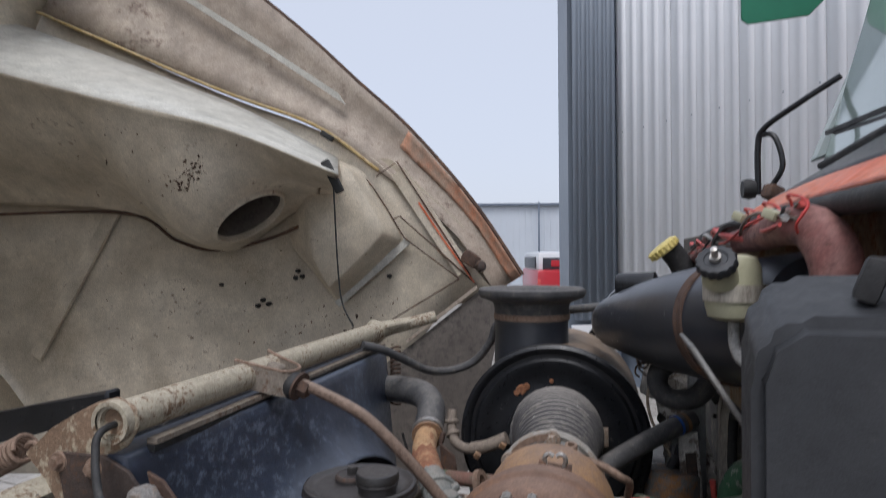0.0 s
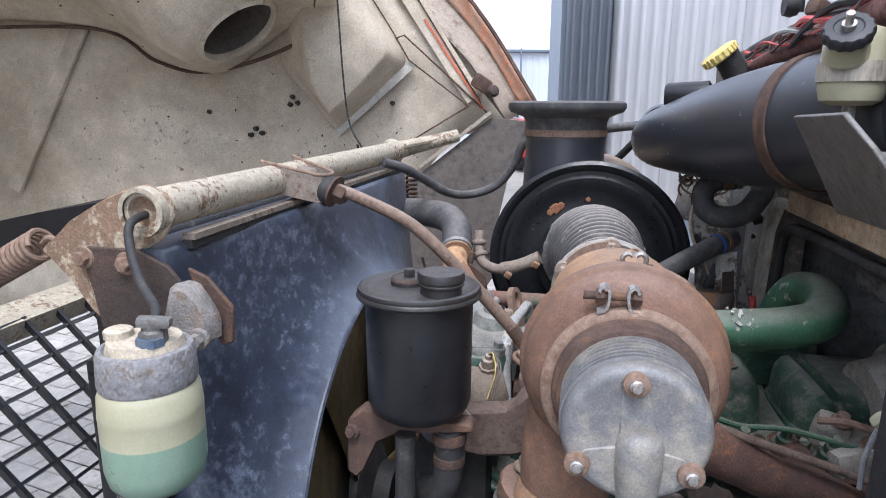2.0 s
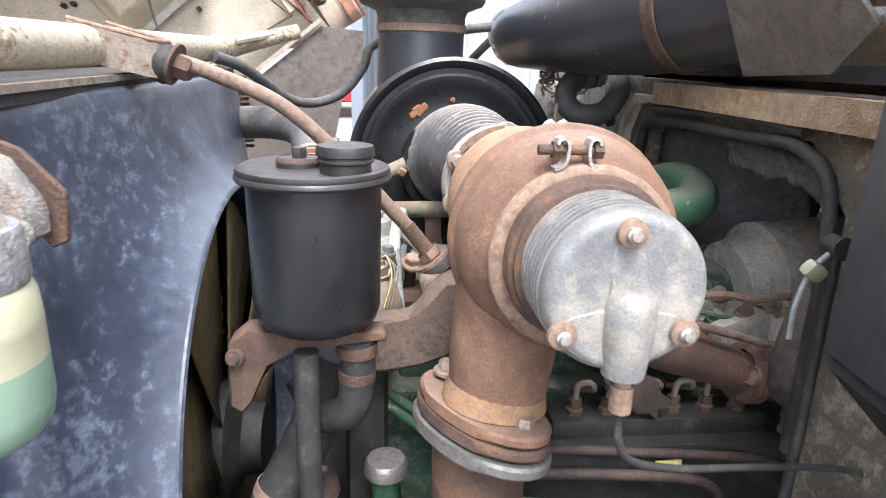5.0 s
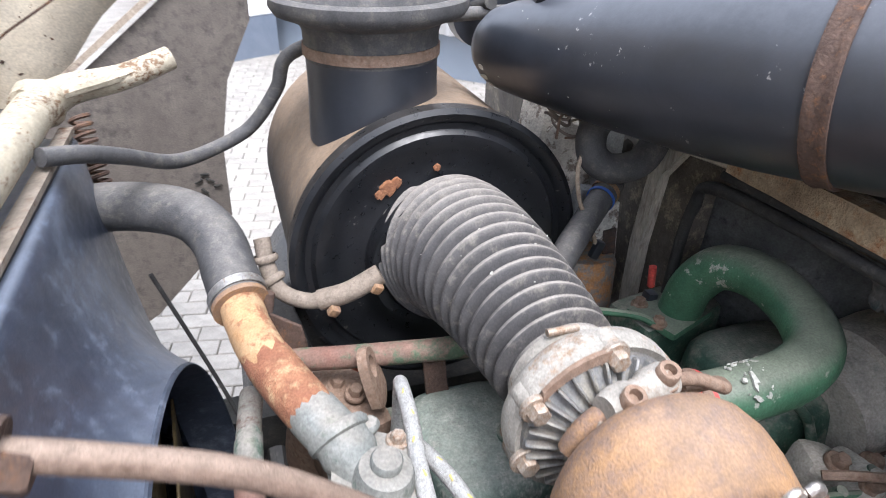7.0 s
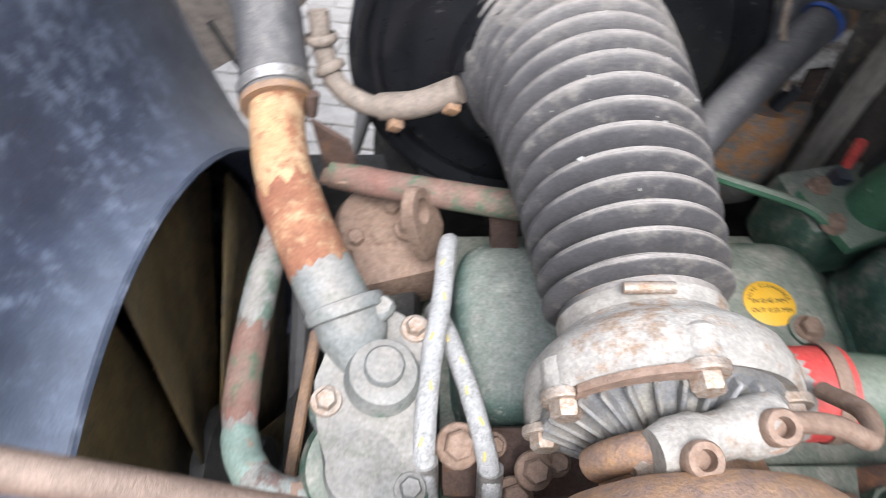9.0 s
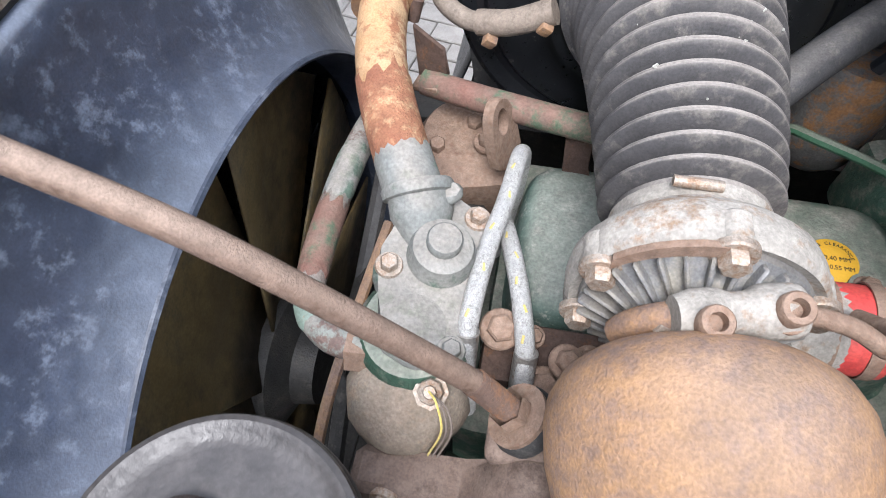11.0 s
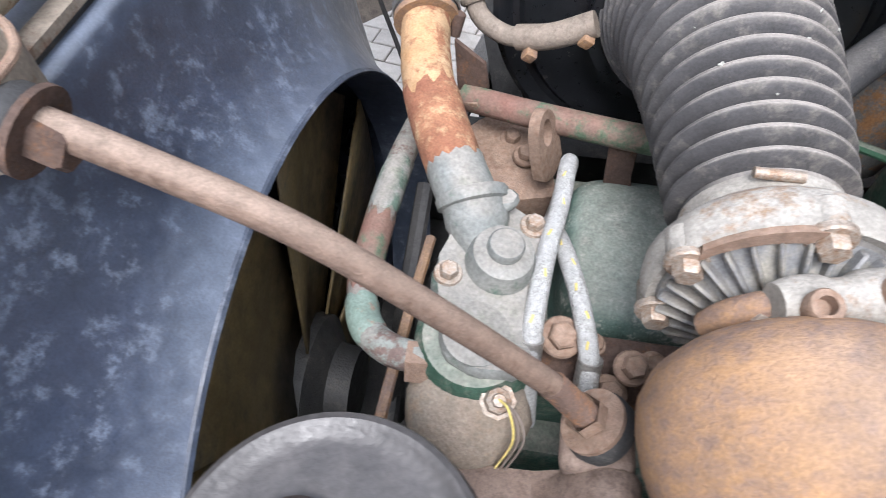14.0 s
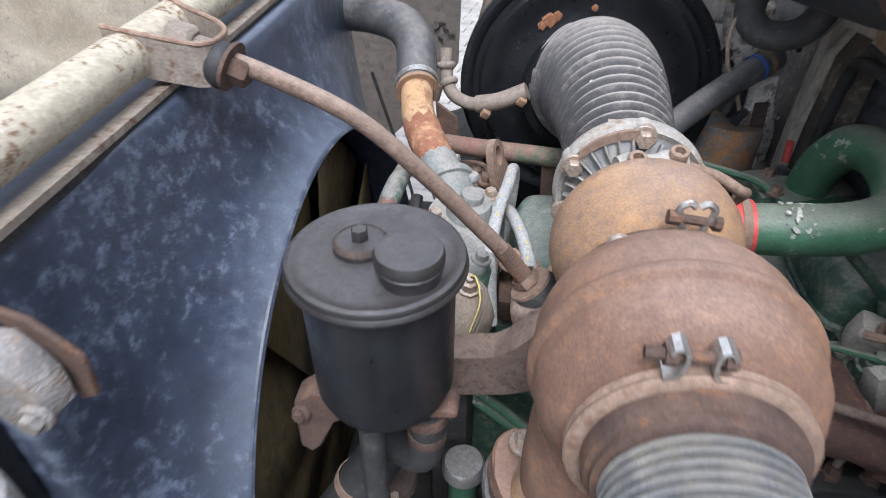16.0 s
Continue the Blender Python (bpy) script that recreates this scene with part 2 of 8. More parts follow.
FLAKY = mat("flaking_cream_grey_coating", (0.52, 0.50, 0.45), (0.70, 0.67, 0.61), (0.22, 0.18, 0.15), 0.85, 0.0, 18, 60, 0.535, 0.03, 0.9, 300)
CLEVIS = mat("grey_cream_paint_over_rust", (0.20, 0.165, 0.130), (0.29, 0.25, 0.205), (0.14, 0.08, 0.05), 0.75, 0.05, 14, 70, 0.565, 0.05, 0.4)
HOSE_PINK = mat("dusty_red_hose", (0.20, 0.075, 0.065), (0.27, 0.14, 0.12), (0.12, 0.05, 0.045), 0.7, 0.0, 14, 60, 0.57, 0.06, 0.3)
BRAID = mat("braided_steel_hose", (0.47, 0.47, 0.46), (0.58, 0.58, 0.56), (0.33, 0.32, 0.30), 0.45, 0.2, 40, 400, 0.55, 0.05, 0.9, 900)
GREY_PAINT = mat("pale_grey_scuffed_paint", (0.27, 0.28, 0.285), (0.33, 0.34, 0.34), (0.20, 0.19, 0.17), 0.55, 0.1, 14, 80, 0.62, 0.05, 0.2)
SCUFFED = mat("black_paint_worn_to_metal", (0.020, 0.021, 0.024), (0.05, 0.05, 0.055), (0.30, 0.29, 0.29), 0.5, 0.2, 20, 90, 0.51, 0.03, 0.4, 300)
PLATE = mat("weathered_grey_steel_plate", (0.15, 0.145, 0.138), (0.21, 0.203, 0.192), (0.11, 0.095, 0.08), 0.6, 0.4, 9, 70, 0.58, 0.06, 0.25)
WALL_PALE = mat("pale_grey_cladding", (0.80, 0.815, 0.83), (0.84, 0.85, 0.865), None, 0.45, 0.0, 0.6, 8, bump=0.02)
WALL_DARK = mat("slate_grey_cladding", (0.20, 0.235, 0.28), (0.22, 0.255, 0.30), None, 0.45, 0.0, 0.6, 8, bump=0.02)
WALL_FAR = mat("far_blue_grey_cladding", (0.56, 0.60, 0.65), (0.60, 0.64, 0.69), None, 0.6, 0.0, 0.3, 4, bump=0.02)
PLINTH = mat("painted_plinth", (0.13, 0.16, 0.21), (0.17, 0.20, 0.25), None, 0.6, 0.0, 2, 20, bump=0.05)
PAVER = mat("concrete_paver", (0.30, 0.283, 0.258), (0.355, 0.335, 0.305), (0.24, 0.223, 0.20), 0.9, 0.0, 3, 40, 0.60, 0.07, 0.4, 400, island=True)
GROUND = mat("sand_and_concrete", (0.22, 0.20, 0.175), (0.30, 0.28, 0.25), None, 0.95, 0.0, 1.2, 30, bump=0.3)
GREEN_SIGN = mat("green_plastic_visor", (0.01, 0.16, 0.085), (0.015, 0.19, 0.10), None, 0.35, 0.0, 4, 30, bump=0.02)
# pale dust on what faces up, which also paints the rib crests' highlights
BELLOWS = mat("dull_grey_bellows_rubber", (0.060, 0.058, 0.060), (0.092, 0.088, 0.087), (0.19, 0.175, 0.155), 0.7, 0.0, 9, 60, 0.565, 0.06, 0.3, 500, dust=(0.275, 0.25, 0.225), dust_from=0.60)
CHIP = mat("bare_chipped_primer", (0.40, 0.40, 0.355), (0.50, 0.49, 0.445), None, 0.7, 0.0, 40, 200, bump=0.2)
# the pale grey-green base colour paints in the hall's reflection
GLASS = mat("pale_reflection_glass", (0.30, 0.38, 0.345), (0.34, 0.42, 0.385), None, 0.1, 0.0, 2, 10, bump=0)
GLASS.node_tree.nodes["Principled BSDF"].inputs["Coat Weight"].default_value = 1.0
VAN_RED = mat("red_car_paint", (0.45, 0.02, 0.03), (0.50, 0.03, 0.04), None, 0.35, 0.0, 2, 20, bump=0, coat=0.5)
VAN_WHITE = mat("white_car_paint", (0.70, 0.71, 0.72), (0.75, 0.75, 0.76), None, 0.35, 0.0, 2, 20, bump=0, coat=0.5)
PILLAR = mat("pale_grey_green_paint", (0.40, 0.455, 0.45), (0.46, 0.51, 0.505), None, 0.35, 0.0, 2, 20, bump=0.02, coat=0.3)
BLUE = mat("blue_plastic", (0.03, 0.10, 0.42), (0.05, 0.14, 0.50), None, 0.5, 0.0, 30, 90, bump=0.05)
TAN_WIRE = mat("tan_wire_sleeve", (0.36, 0.28, 0.21), (0.42, 0.34, 0.26), None, 0.6, 0.0, 30, 90, bump=0.06)
WIRE = mat("dull_wire", (0.16, 0.13, 0.11), (0.22, 0.18, 0.15), None, 0.6, 0.0, 30, 90, bump=0.05)


# ---- building kit ----
from mathutils.bvhtree import BVHTree

TRUCK = Matrix.Rotation(radians(-13), 4, "Z")     # the truck stands turned a little to the world's axes
V = Vector


def placed(du, dv, dz):
    """The truck's frame, slid along its own axes."""
    return TRUCK @ Matrix.Translation((du, dv, dz))


def thing(name, label, category, base, group="", m=TRUCK):
    ob = new(name)
    ob.empty_display_size = 0.05
    ob.matrix_world = m @ Matrix.Translation(base)
    ob["base"] = base
    return tagged(ob, label, category, group)


def root_of(ob):
    while ob.parent:
        ob = ob.parent
    return ob


def finish(bm, smooth=40):
    bmesh.ops.recalc_face_normals(bm, faces=bm.faces)
    for f in bm.faces:
        f.smooth = True
    for e in bm.edges:
        if len(e.link_faces) == 2 and e.calc_face_angle(0) > radians(smooth):
            e.smooth = False


def part(name, bm, material, parent, label="", thick=0.0, smooth=40):
    """Link a bmesh, built in the truck's coordinates, as one mesh under its thing or part."""
    finish(bm, smooth)
    base = V(root_of(parent)["base"])
    for v in bm.verts:
        v.co -= base
    me = bpy.data.meshes.new(name)
    bm.to_mesh(me)
    bm.free()
    me.materials.append(material)
    ob = new(name, me)
    ob.parent = parent
    if thick:
        so = ob.modifiers.new("thickness", "SOLIDIFY")
        so.thickness, so.offset = thick, 0
    return tagged(ob, label)


def solo(name, bm, material, label, category, base=(0, 0, 0), group="", kind="", m=TRUCK, thick=0.0, smooth=40):
    """A thing of one mesh."""
    finish(bm, smooth)
    for v in bm.verts:
        v.co -= V(base)
    me = bpy.data.meshes.new(name)
    bm.to_mesh(me)
    bm.free()
    me.materials.append(material)
    ob = new(name, me)
    ob.matrix_world = m @ Matrix.Translation(base)
    ob["base"] = base
    if thick:
        so = ob.modifiers.new("thickness", "SOLIDIFY")
        so.thickness, so.offset = thick, 0
    return tagged(ob, label, category, group, kind)


def frame_of(axis):
    a = V(axis).normalized()
    x = a.orthogonal().normalized() if abs(a.z) > 0.95 else V((0, 0, 1)).cross(a).normalized()
    return x, a.cross(x), a


def lathe(profile, origin=(0, 0, 0), axis=(0, 0, 1), seg=40, bm=None, wobble=0.0):
    """Turn (height, radius) pairs round an axis."""
    bm = bm or bmesh.new()
    x, y, a = frame_of(axis)
    o, rings = V(origin), []
    for h, r in profile:
        if r < 1e-6:
            rings.append([bm.verts.new(o + a * h)])
        else:
            rings.append([bm.verts.new(o + a * h + (x * math.cos(t) + y * math.sin(t)) * r * (1 + wobble * noise.noise(V((math.cos(t) * 2, math.sin(t) * 2, h * 30)))))
                          for t in (2 * math.pi * i / seg for i in range(seg))])
    for p, q in zip(rings, rings[1:]):
        for i in range(seg):
            j = (i + 1) % seg
            if len(p) == 1 and len(q) > 1:
                bm.faces.new((p[0], q[j], q[i]))
            elif len(q) == 1 and len(p) > 1:
                bm.faces.new((p[i], p[j], q[0]))
            elif len(p) > 1:
                bm.faces.new((p[i], p[j], q[j], q[i]))
    return bm


def spline(points, steps=8):
    pts = [V(p) for p in points]
    pts = [pts[0] * 2 - pts[1]] + pts + [pts[-1] * 2 - pts[-2]]
    out = []
    for a, b, c, d in zip(pts, pts[1:], pts[2:], pts[3:]):
        for k in range(steps):
            t = k / steps
            out.append(0.5 * (2 * b + (c - a) * t + (2 * a - 5 * b + 4 * c - d) * t * t + (3 * b - a - 3 * c + d) * t ** 3))
    return out + [pts[-2]]


def tube(points, r, seg=16, steps=8, bm=None, cap=True, hollow=0.0, wobble=0.0):
    """A pipe along a smooth line; r is one radius, or one for each point given."""
    bm = bm or bmesh.new()
    line = spline(points, steps) if len(points) > 2 else [V(p) for p in points]
    if isinstance(r, (int, float)):
        rad = [r] * len(line)
    else:
        at = [i * (len(line) - 1) / (len(r) - 1) for i in range(len(r))]
        rad = [float(np.interp(i, at, r)) for i in range(len(line))]
    d0 = (line[1] - line[0]).normalized()
    x = d0.orthogonal().normalized()
    rings = []
    for i, p in enumerate(line):
        d = (line[min(i + 1, len(line) - 1)] - line[max(i - 1, 0)]).normalized()
        x = (x - d * x.dot(d)).normalized()
        y = d.cross(x)
        w = 1 + (wobble * noise.noise(p * 40) if wobble else 0)
        rings.append([bm.verts.new(p + (x * math.cos(t) + y * math.sin(t)) * rad[i] * w) for t in (2 * math.pi * k / seg for k in range(seg))])
    for p, q in zip(rings, rings[1:]):
        for i in range(seg):
            j = (i + 1) % seg
            bm.faces.new((p[i], p[j], q[j], q[i]))
    if cap:
        bm.faces.new(rings[0][::-1])
        bm.faces.new(rings[-1])
    return bm


def sleeve(points, r, s0, s1, rag, seed, bm=None, seg=40):
    """A ragged-edged coat of paint or rust round a stretch of pipe, from s0 to s1 of its length."""
    bm = bm or bmesh.new()
    line = spline(points, 24)
    n = len(line) - 1
    x = (line[1] - line[0]).normalized().orthogonal().normalized()
    frames = []
    for i, p in enumerate(line):
        d = (line[min(i + 1, n)] - line[max(i - 1, 0)]).normalized()
        x = (x - d * x.dot(d)).normalized()
        frames.append((p, x, d.cross(x)))
    rings = []
    for k in range(13):
        ring = []
        for j in range(seg):
            t = 2 * math.pi * j / seg
            e = V((math.cos(t) * 1.6, math.sin(t) * 1.6, seed))
            a = s0 + rag * (noise.noise(e) + 0.5 * noise.noise(e * 3))
            b = s1 + rag * (noise.noise(e + V((9, 0, 0))) + 0.5 * noise.noise(e * 3 + V((9, 0, 0))))
            f = min(max(a + (max(b, a + 0.01) - a) * k / 12, 0), 1) * n
            i = min(int(f), n - 1)
            p, fx, fy = frames[i]
            p = p.lerp(frames[i + 1][0], f - i)
            lift = 0.0013 if 0 < k < 12 else 0.0
            ring.append(bm.verts.new(p + (fx * math.cos(t) + fy * math.sin(t)) * (r + lift)))
        rings.append(ring)
    for p, q in zip(rings, rings[1:]):
        for j in range(seg):
            bm.faces.new((p[j], p[(j + 1) % seg], q[(j + 1) % seg], q[j]))
    return bm


def box(c, s, rot=None, bevel=0.004, bm=None, seg=2):
    """A bevelled block: centre, sizes, and a turn as a 3 x 3 or 4 x 4 matrix."""
    own = bmesh.new()
    bmesh.ops.create_cube(own, size=1)
    for v in own.verts:
        v.co = V((v.co.x * s[0], v.co.y * s[1], v.co.z * s[2]))
    if bevel:
        bmesh.ops.bevel(own, geom=own.edges[:], offset=min(bevel, min(s) * 0.45), segments=seg, profile=0.6, affect="EDGES")
    m = Matrix.Translation(c) @ (rot.to_4x4() if rot else Matrix())
    own.transform(m)
    return join(bm, own)


def join(bm, own):
    if bm is None:
        return own
    me = bpy.data.meshes.new("joint")
    own.to_mesh(me)
    own.free()
    bm.from_mesh(me)
    bpy.data.meshes.remove(me)
    return bm


def turn(rx=0, ry=0, rz=0):
    return Euler((radians(rx), radians(ry), radians(rz))).to_matrix()


def slab(outline, normal, thick, bevel=0.002, bm=None):
    """A plate: its outline's corners in space, and the way and depth to which it is thickened."""
    own = bmesh.new()
    n = V(normal).normalized() * thick
    lo = [own.verts.new(V(p)) for p in outline]
    hi = [own.verts.new(V(p) + n) for p in outline]
    own.faces.new(lo[::-1])
    own.faces.new(hi)
    for i in range(len(lo)):
        j = (i + 1) % len(lo)
        own.faces.new((lo[i], lo[j], hi[j], hi[i]))
    if bevel:
        bmesh.ops.bevel(own, geom=own.edges[:], offset=bevel, segments=1, affect="EDGES")
    return join(bm, own)


def loft_between(a, b):
    """A closed block between two outlines of as many corners."""
    bm = bmesh.new()
    lo, hi = [bm.verts.new(p) for p in a], [bm.verts.new(p) for p in b]
    bm.faces.new(lo)
    bm.faces.new(hi[::-1])
    for i in range(len(lo)):
        j = (i + 1) % len(lo)
        bm.faces.new((lo[i], lo[j], hi[j], hi[i]))
    return bm


def hexbolt(at, axis, flats=0.013, height=0.008, washer=True, bm=None):
    """A hexagon head on its washer, with a chamfered top."""
    bm = bm or bmesh.new()
    r = flats / math.sqrt(3)
    if washer:
        lathe([(-0.004, flats * 0.86), (0.0, flats * 0.86), (0.0006, flats * 0.82), (0.0016, flats * 0.80), (0.0016, 0)], at, axis, 18, bm)
    lathe([(0, r), (height * 0.85, r), (height, r * 0.84), (height, 0)], at, axis, 6, bm)
    return bm


def band(points, width, thick, bm=None, up=None):
    """A flat strap along a line."""
    bm = bm or bmesh.new()
    line = [V(p) for p in points]
    rings = []
    for i, p in enumerate(line):
        d = (line[min(i + 1, len(line) - 1)] - line[max(i - 1, 0)]).normalized()
        u = V(up) if up else V((0, 0, 1))
        s = d.cross(u).normalized()
        rings.append([bm.verts.new(p + u * a * width / 2 + s * b * thick / 2) for a, b in ((1, 1), (1, -1), (-1, -1), (-1, 1))])
    for p, q in zip(rings, rings[1:]):
        for i in range(4):
            j = (i + 1) % 4
            bm.faces.new((p[i], p[j], q[j], q[i]))
    bm.faces.new(rings[0][::-1])
    bm.faces.new(rings[-1])
    return bm


def flake(at, normal, r, rnd, bm=None):
    """A thin ragged chip of paint or dirt lying on a surface."""
    bm = bm or bmesh.new()
    x, y, a = frame_of(normal)
    n = 9
    lop, ang = rnd.uniform(1.0, 2.4), rnd.uniform(0, 6.28)
    rim = []
    for i in range(n):
        t = 2 * math.pi * i / n
        q = r * rnd.uniform(0.55, 1.0)
        px, py = q * math.cos(t) * lop, q * math.sin(t)
        rim.append((px * math.cos(ang) - py * math.sin(ang), px * math.sin(ang) + py * math.cos(ang)))
    lo = [bm.verts.new(V(at) - a * 0.002 + x * p + y * q) for p, q in rim]
    hi = [bm.verts.new(V(at) + a * 0.0007 + (x * p + y * q) * 0.95) for p, q in rim]
    bm.faces.new(hi)
    for i in range(n):
        j = (i + 1) % n
        bm.faces.new((lo[i], lo[j], hi[j], hi[i]))
    return bm


def coil(a, b, r, wire, turns, bm=None):
    a, b = V(a), V(b)
    x, y, d = frame_of(b - a)
    n = int(turns * 14)
    return tube([a + (b - a) * i / n + (x * math.cos(2 * math.pi * turns * i / n) + y * math.sin(2 * math.pi * turns * i / n)) * r for i in range(n + 1)], wire, 6, 1, bm)


def clip_ring(at, axis, r, width=0.012, bm=None):
    """A hose clip: a flat band with its screw housing."""
    bm = lathe([(-width / 2, r), (-width / 2, r + 0.0016), (width / 2, r + 0.0016), (width / 2, r)], at, axis, 36, bm)
    x, y, a = frame_of(axis)
    return bm

# ---- the yard ----
WORLD = Matrix()
bm = bmesh.new()
bmesh.ops.create_grid(bm, x_segments=8, y_segments=8, size=400)
bmesh.ops.translate(bm, vec=(0, 0, -0.014), verts=bm.verts[:])
solo("ground", bm, GROUND, "sandy concrete yard reaching to the horizon", "ground", (0, 0, -0.012), kind="structure", m=WORLD)


def cladding(name, a, b, z0, z1, pitch, depth, material, parent, label="", per=5):
    """Trapezoid sheet cladding from a to b, in sheets of a few ribs, each a part of its own."""
    a, b = V((*a, 0)), V((*b, 0))
    d = (b - a).normalized()
    n = V((d.y, -d.x, 0))
    count, i = int((b - a).length / pitch), 0
    while i < count:
        bm = bmesh.new()
        row = []
        for k in range(min(per, count - i)):
            s = (i + k) * pitch
            for f, o in ((0.0, 0), (0.52, 0), (0.60, 1), (0.90, 1), (0.985, 0)):
                row.append(a + d * (s + f * pitch) + n * depth * o)
        lo = [bm.verts.new(p + V((0, 0, z0))) for p in row]
        hi = [bm.verts.new(p + V((0, 0, z1))) for p in row]
        for p, q, r, s in zip(lo, lo[1:], hi[1:], hi):
            bm.faces.new((p, q, r, s))
        part(name, bm, material, parent, label, thick=0.004, smooth=10)
        i += per


CORNER, FAR_END, LEFT_END = (2.10, 8.10), (9.0, -4.5), (1.50, 7.93)
hall = thing("industrial_hall", "industrial hall clad in pale grey and slate grey ribbed sheet", "building", (2.1, 8.1, 0), m=WORLD)
cladding("pale_cladding_sheet", CORNER, FAR_END, 0.45, 9.0, 0.18, 0.02, WALL_PALE, hall)
cladding("dark_cladding_sheet", LEFT_END, CORNER, 0.85, 9.0, 0.1195, 0.03, WALL_DARK, hall, "slate grey corner cladding")
bm = slab([(1.47, 8.10, 0), (2.1, 8.3, 0), (9.3, -4.4, 0), (9.5, -3.9, 0), (2.3, 9.2, 0), (1.5, 9.0, 0)], (0, 0, 1), 9.0, 0)
part("wall_core", bm, WALL_DARK, hall)
bm = band([(1.47, 7.90, 0.22), (2.1, 8.07, 0.22)], 0.44, 0.10)
part("plinth", bm, PLINTH, hall, "dark blue-grey painted plinth")
bm = band([(1.47, 7.87, 0.62), (2.1, 8.04, 0.62)], 0.34, 0.06)
part("flashing", bm, WALL_PALE, hall, "pale metal flashing over the plinth")
bm = bmesh.new()
dw = (V((9.0, -4.5, 0)) - V((2.1, 8.1, 0))).normalized()
nw = V((dw.y, -dw.x, 0))
for i in range(40):
    p = V((2.1, 8.1, 0)) + dw * (0.135 + i * 0.36) + nw * 0.032 + V((0, 0, 3.23))
    lathe([(0, 0.008), (0.004, 0.008), (0.006, 0.005), (0.006, 0)], p, nw, 6, bm)
tagged(part("screw_row", bm, PLINTH, hall), kind="stuff")

far = thing("far_warehouse", "low blue-grey warehouse across the yard", "building", (0, 30, 0), m=WORLD)
bm = box((-2, 33, 2.05), (34, 6, 4.1), bevel=0)
part("wall", bm, WALL_FAR, far)
bm = bmesh.new()
for i in range(110):
    box((-18.5 + i * 0.3, 29.97, 2.05), (0.07, 0.06, 4.0), bevel=0, bm=bm)
part("cladding_ribs", bm, WALL_FAR, far)
part("roof_edge", box((-2, 29.95, 4.15), (34.2, 0.3, 0.12), bevel=0.02), PLINTH, far)
part("flagpole", lathe([(0, 0.05), (4.2, 0.04), (4.3, 0)], (3.95, 29.6, 0), (0, 0, 1), 10), PLINTH, far)

van = thing("red_van", "red and white van parked in the yard", "van", (2.7, 16.2, 0), m=WORLD)
part("body", box((2.9, 17.5, 0.85), (1.7, 3.6, 0.95), bevel=0.12), VAN_RED, van)
part("cabin", box((2.9, 17.6, 1.52), (1.6, 3.2, 0.52), bevel=0.14), VAN_WHITE, van, "white upper cabin")
part("rear_window", box((2.9, 16.0, 1.47), (1.34, 0.04, 0.32), bevel=0.03), BLACK_GLOSS, van, "dark rear window")
part("red_panel", box((2.62, 15.97, 1.48), (0.36, 0.03, 0.16), bevel=0.02), VAN_RED, van)
part("side_window", box((2.08, 17.5, 1.5), (0.04, 2.4, 0.30), bevel=0.03), BLACK_GLOSS, van)
for x in (2.12, 3.68):
    part("rear_light", box((x, 15.74, 0.95), (0.12, 0.06, 0.3), bevel=0.02), RED, van)
    for y in (16.4, 18.7):
        w = lathe([(-0.1, 0), (-0.1, 0.26), (-0.08, 0.31), (0.08, 0.31), (0.1, 0.26), (0.1, 0)], (x + (0.05 if x < 3 else -0.05), y, 0.31), (1, 0, 0), 24)
        part("wheel", w, RUBBER, van)

# ---- bonnet, tilted open ----
def grid_patch(rows, nu=14, nv=8, bulge=None):
    """A sheet lofted through rows of corners."""
    bm = bmesh.new()
    lines = [[spline(r, 8)[round(i * (len(spline(r, 8)) - 1) / nu)] for i in range(nu + 1)] if len(r) > 2 else [V(r[0]).lerp(V(r[1]), i / nu) for i in range(nu + 1)] for r in rows]
    cols = []
    for i in range(nu + 1):
        c = [ln[i] for ln in lines]
        s = spline(c, 8) if len(c) > 2 else [c[0].lerp(c[1], k / 8) for k in range(9)]
        cols.append([bm.verts.new(s[round(k * (len(s) - 1) / nv)]) for k in range(nv + 1)])
    for p, q in zip(cols, cols[1:]):
        for k in range(nv):
            bm.faces.new((p[k], q[k], q[k + 1], p[k + 1]))
    return bm


HOOD_AT = TRUCK @ Matrix.Translation((-0.873, 2.187, 1.722)) @ Matrix.Rotation(0.109, 4, (0.170, -0.304, 0.940)) @ Matrix.Scale(1.12, 4) @ Matrix.Translation((0.7, -2.0, -1.7))
hood = thing("bonnet", "tilted-open truck bonnet with a dirty cream underside and rusty orange edge", "truck bonnet", (-0.6, 1.9, 1.3), m=HOOD_AT)
# inner side panel, from the rim down to the mudguard
bm = grid_patch([[(-0.25, 2.10, 1.50), (-0.60, 2.13, 1.93), (-0.86, 2.14, 2.10), (-1.25, 2.14, 2.27), (-2.00, 2.14, 2.65)],
                 [(-0.42, 2.13, 1.45), (-0.80, 2.14, 1.66), (-1.10, 2.13, 1.82), (-1.50, 2.14, 1.95), (-2.2, 2.14, 2.1)],
                 [(-0.62, 2.14, 1.20), (-0.95, 2.14, 1.24), (-1.25, 2.14, 1.28), (-1.60, 2.14, 1.30), (-2.4, 2.14, 1.34)],
                 [(-0.70, 2.12, 0.95), (-1.0, 2.12, 0.93), (-1.3, 2.12, 0.89), (-1.7, 2.12, 0.87), (-2.5, 2.12, 0.86)]], 20, 14)
side = part("side_panel", bm, HOOD, hood, thick=0.006)
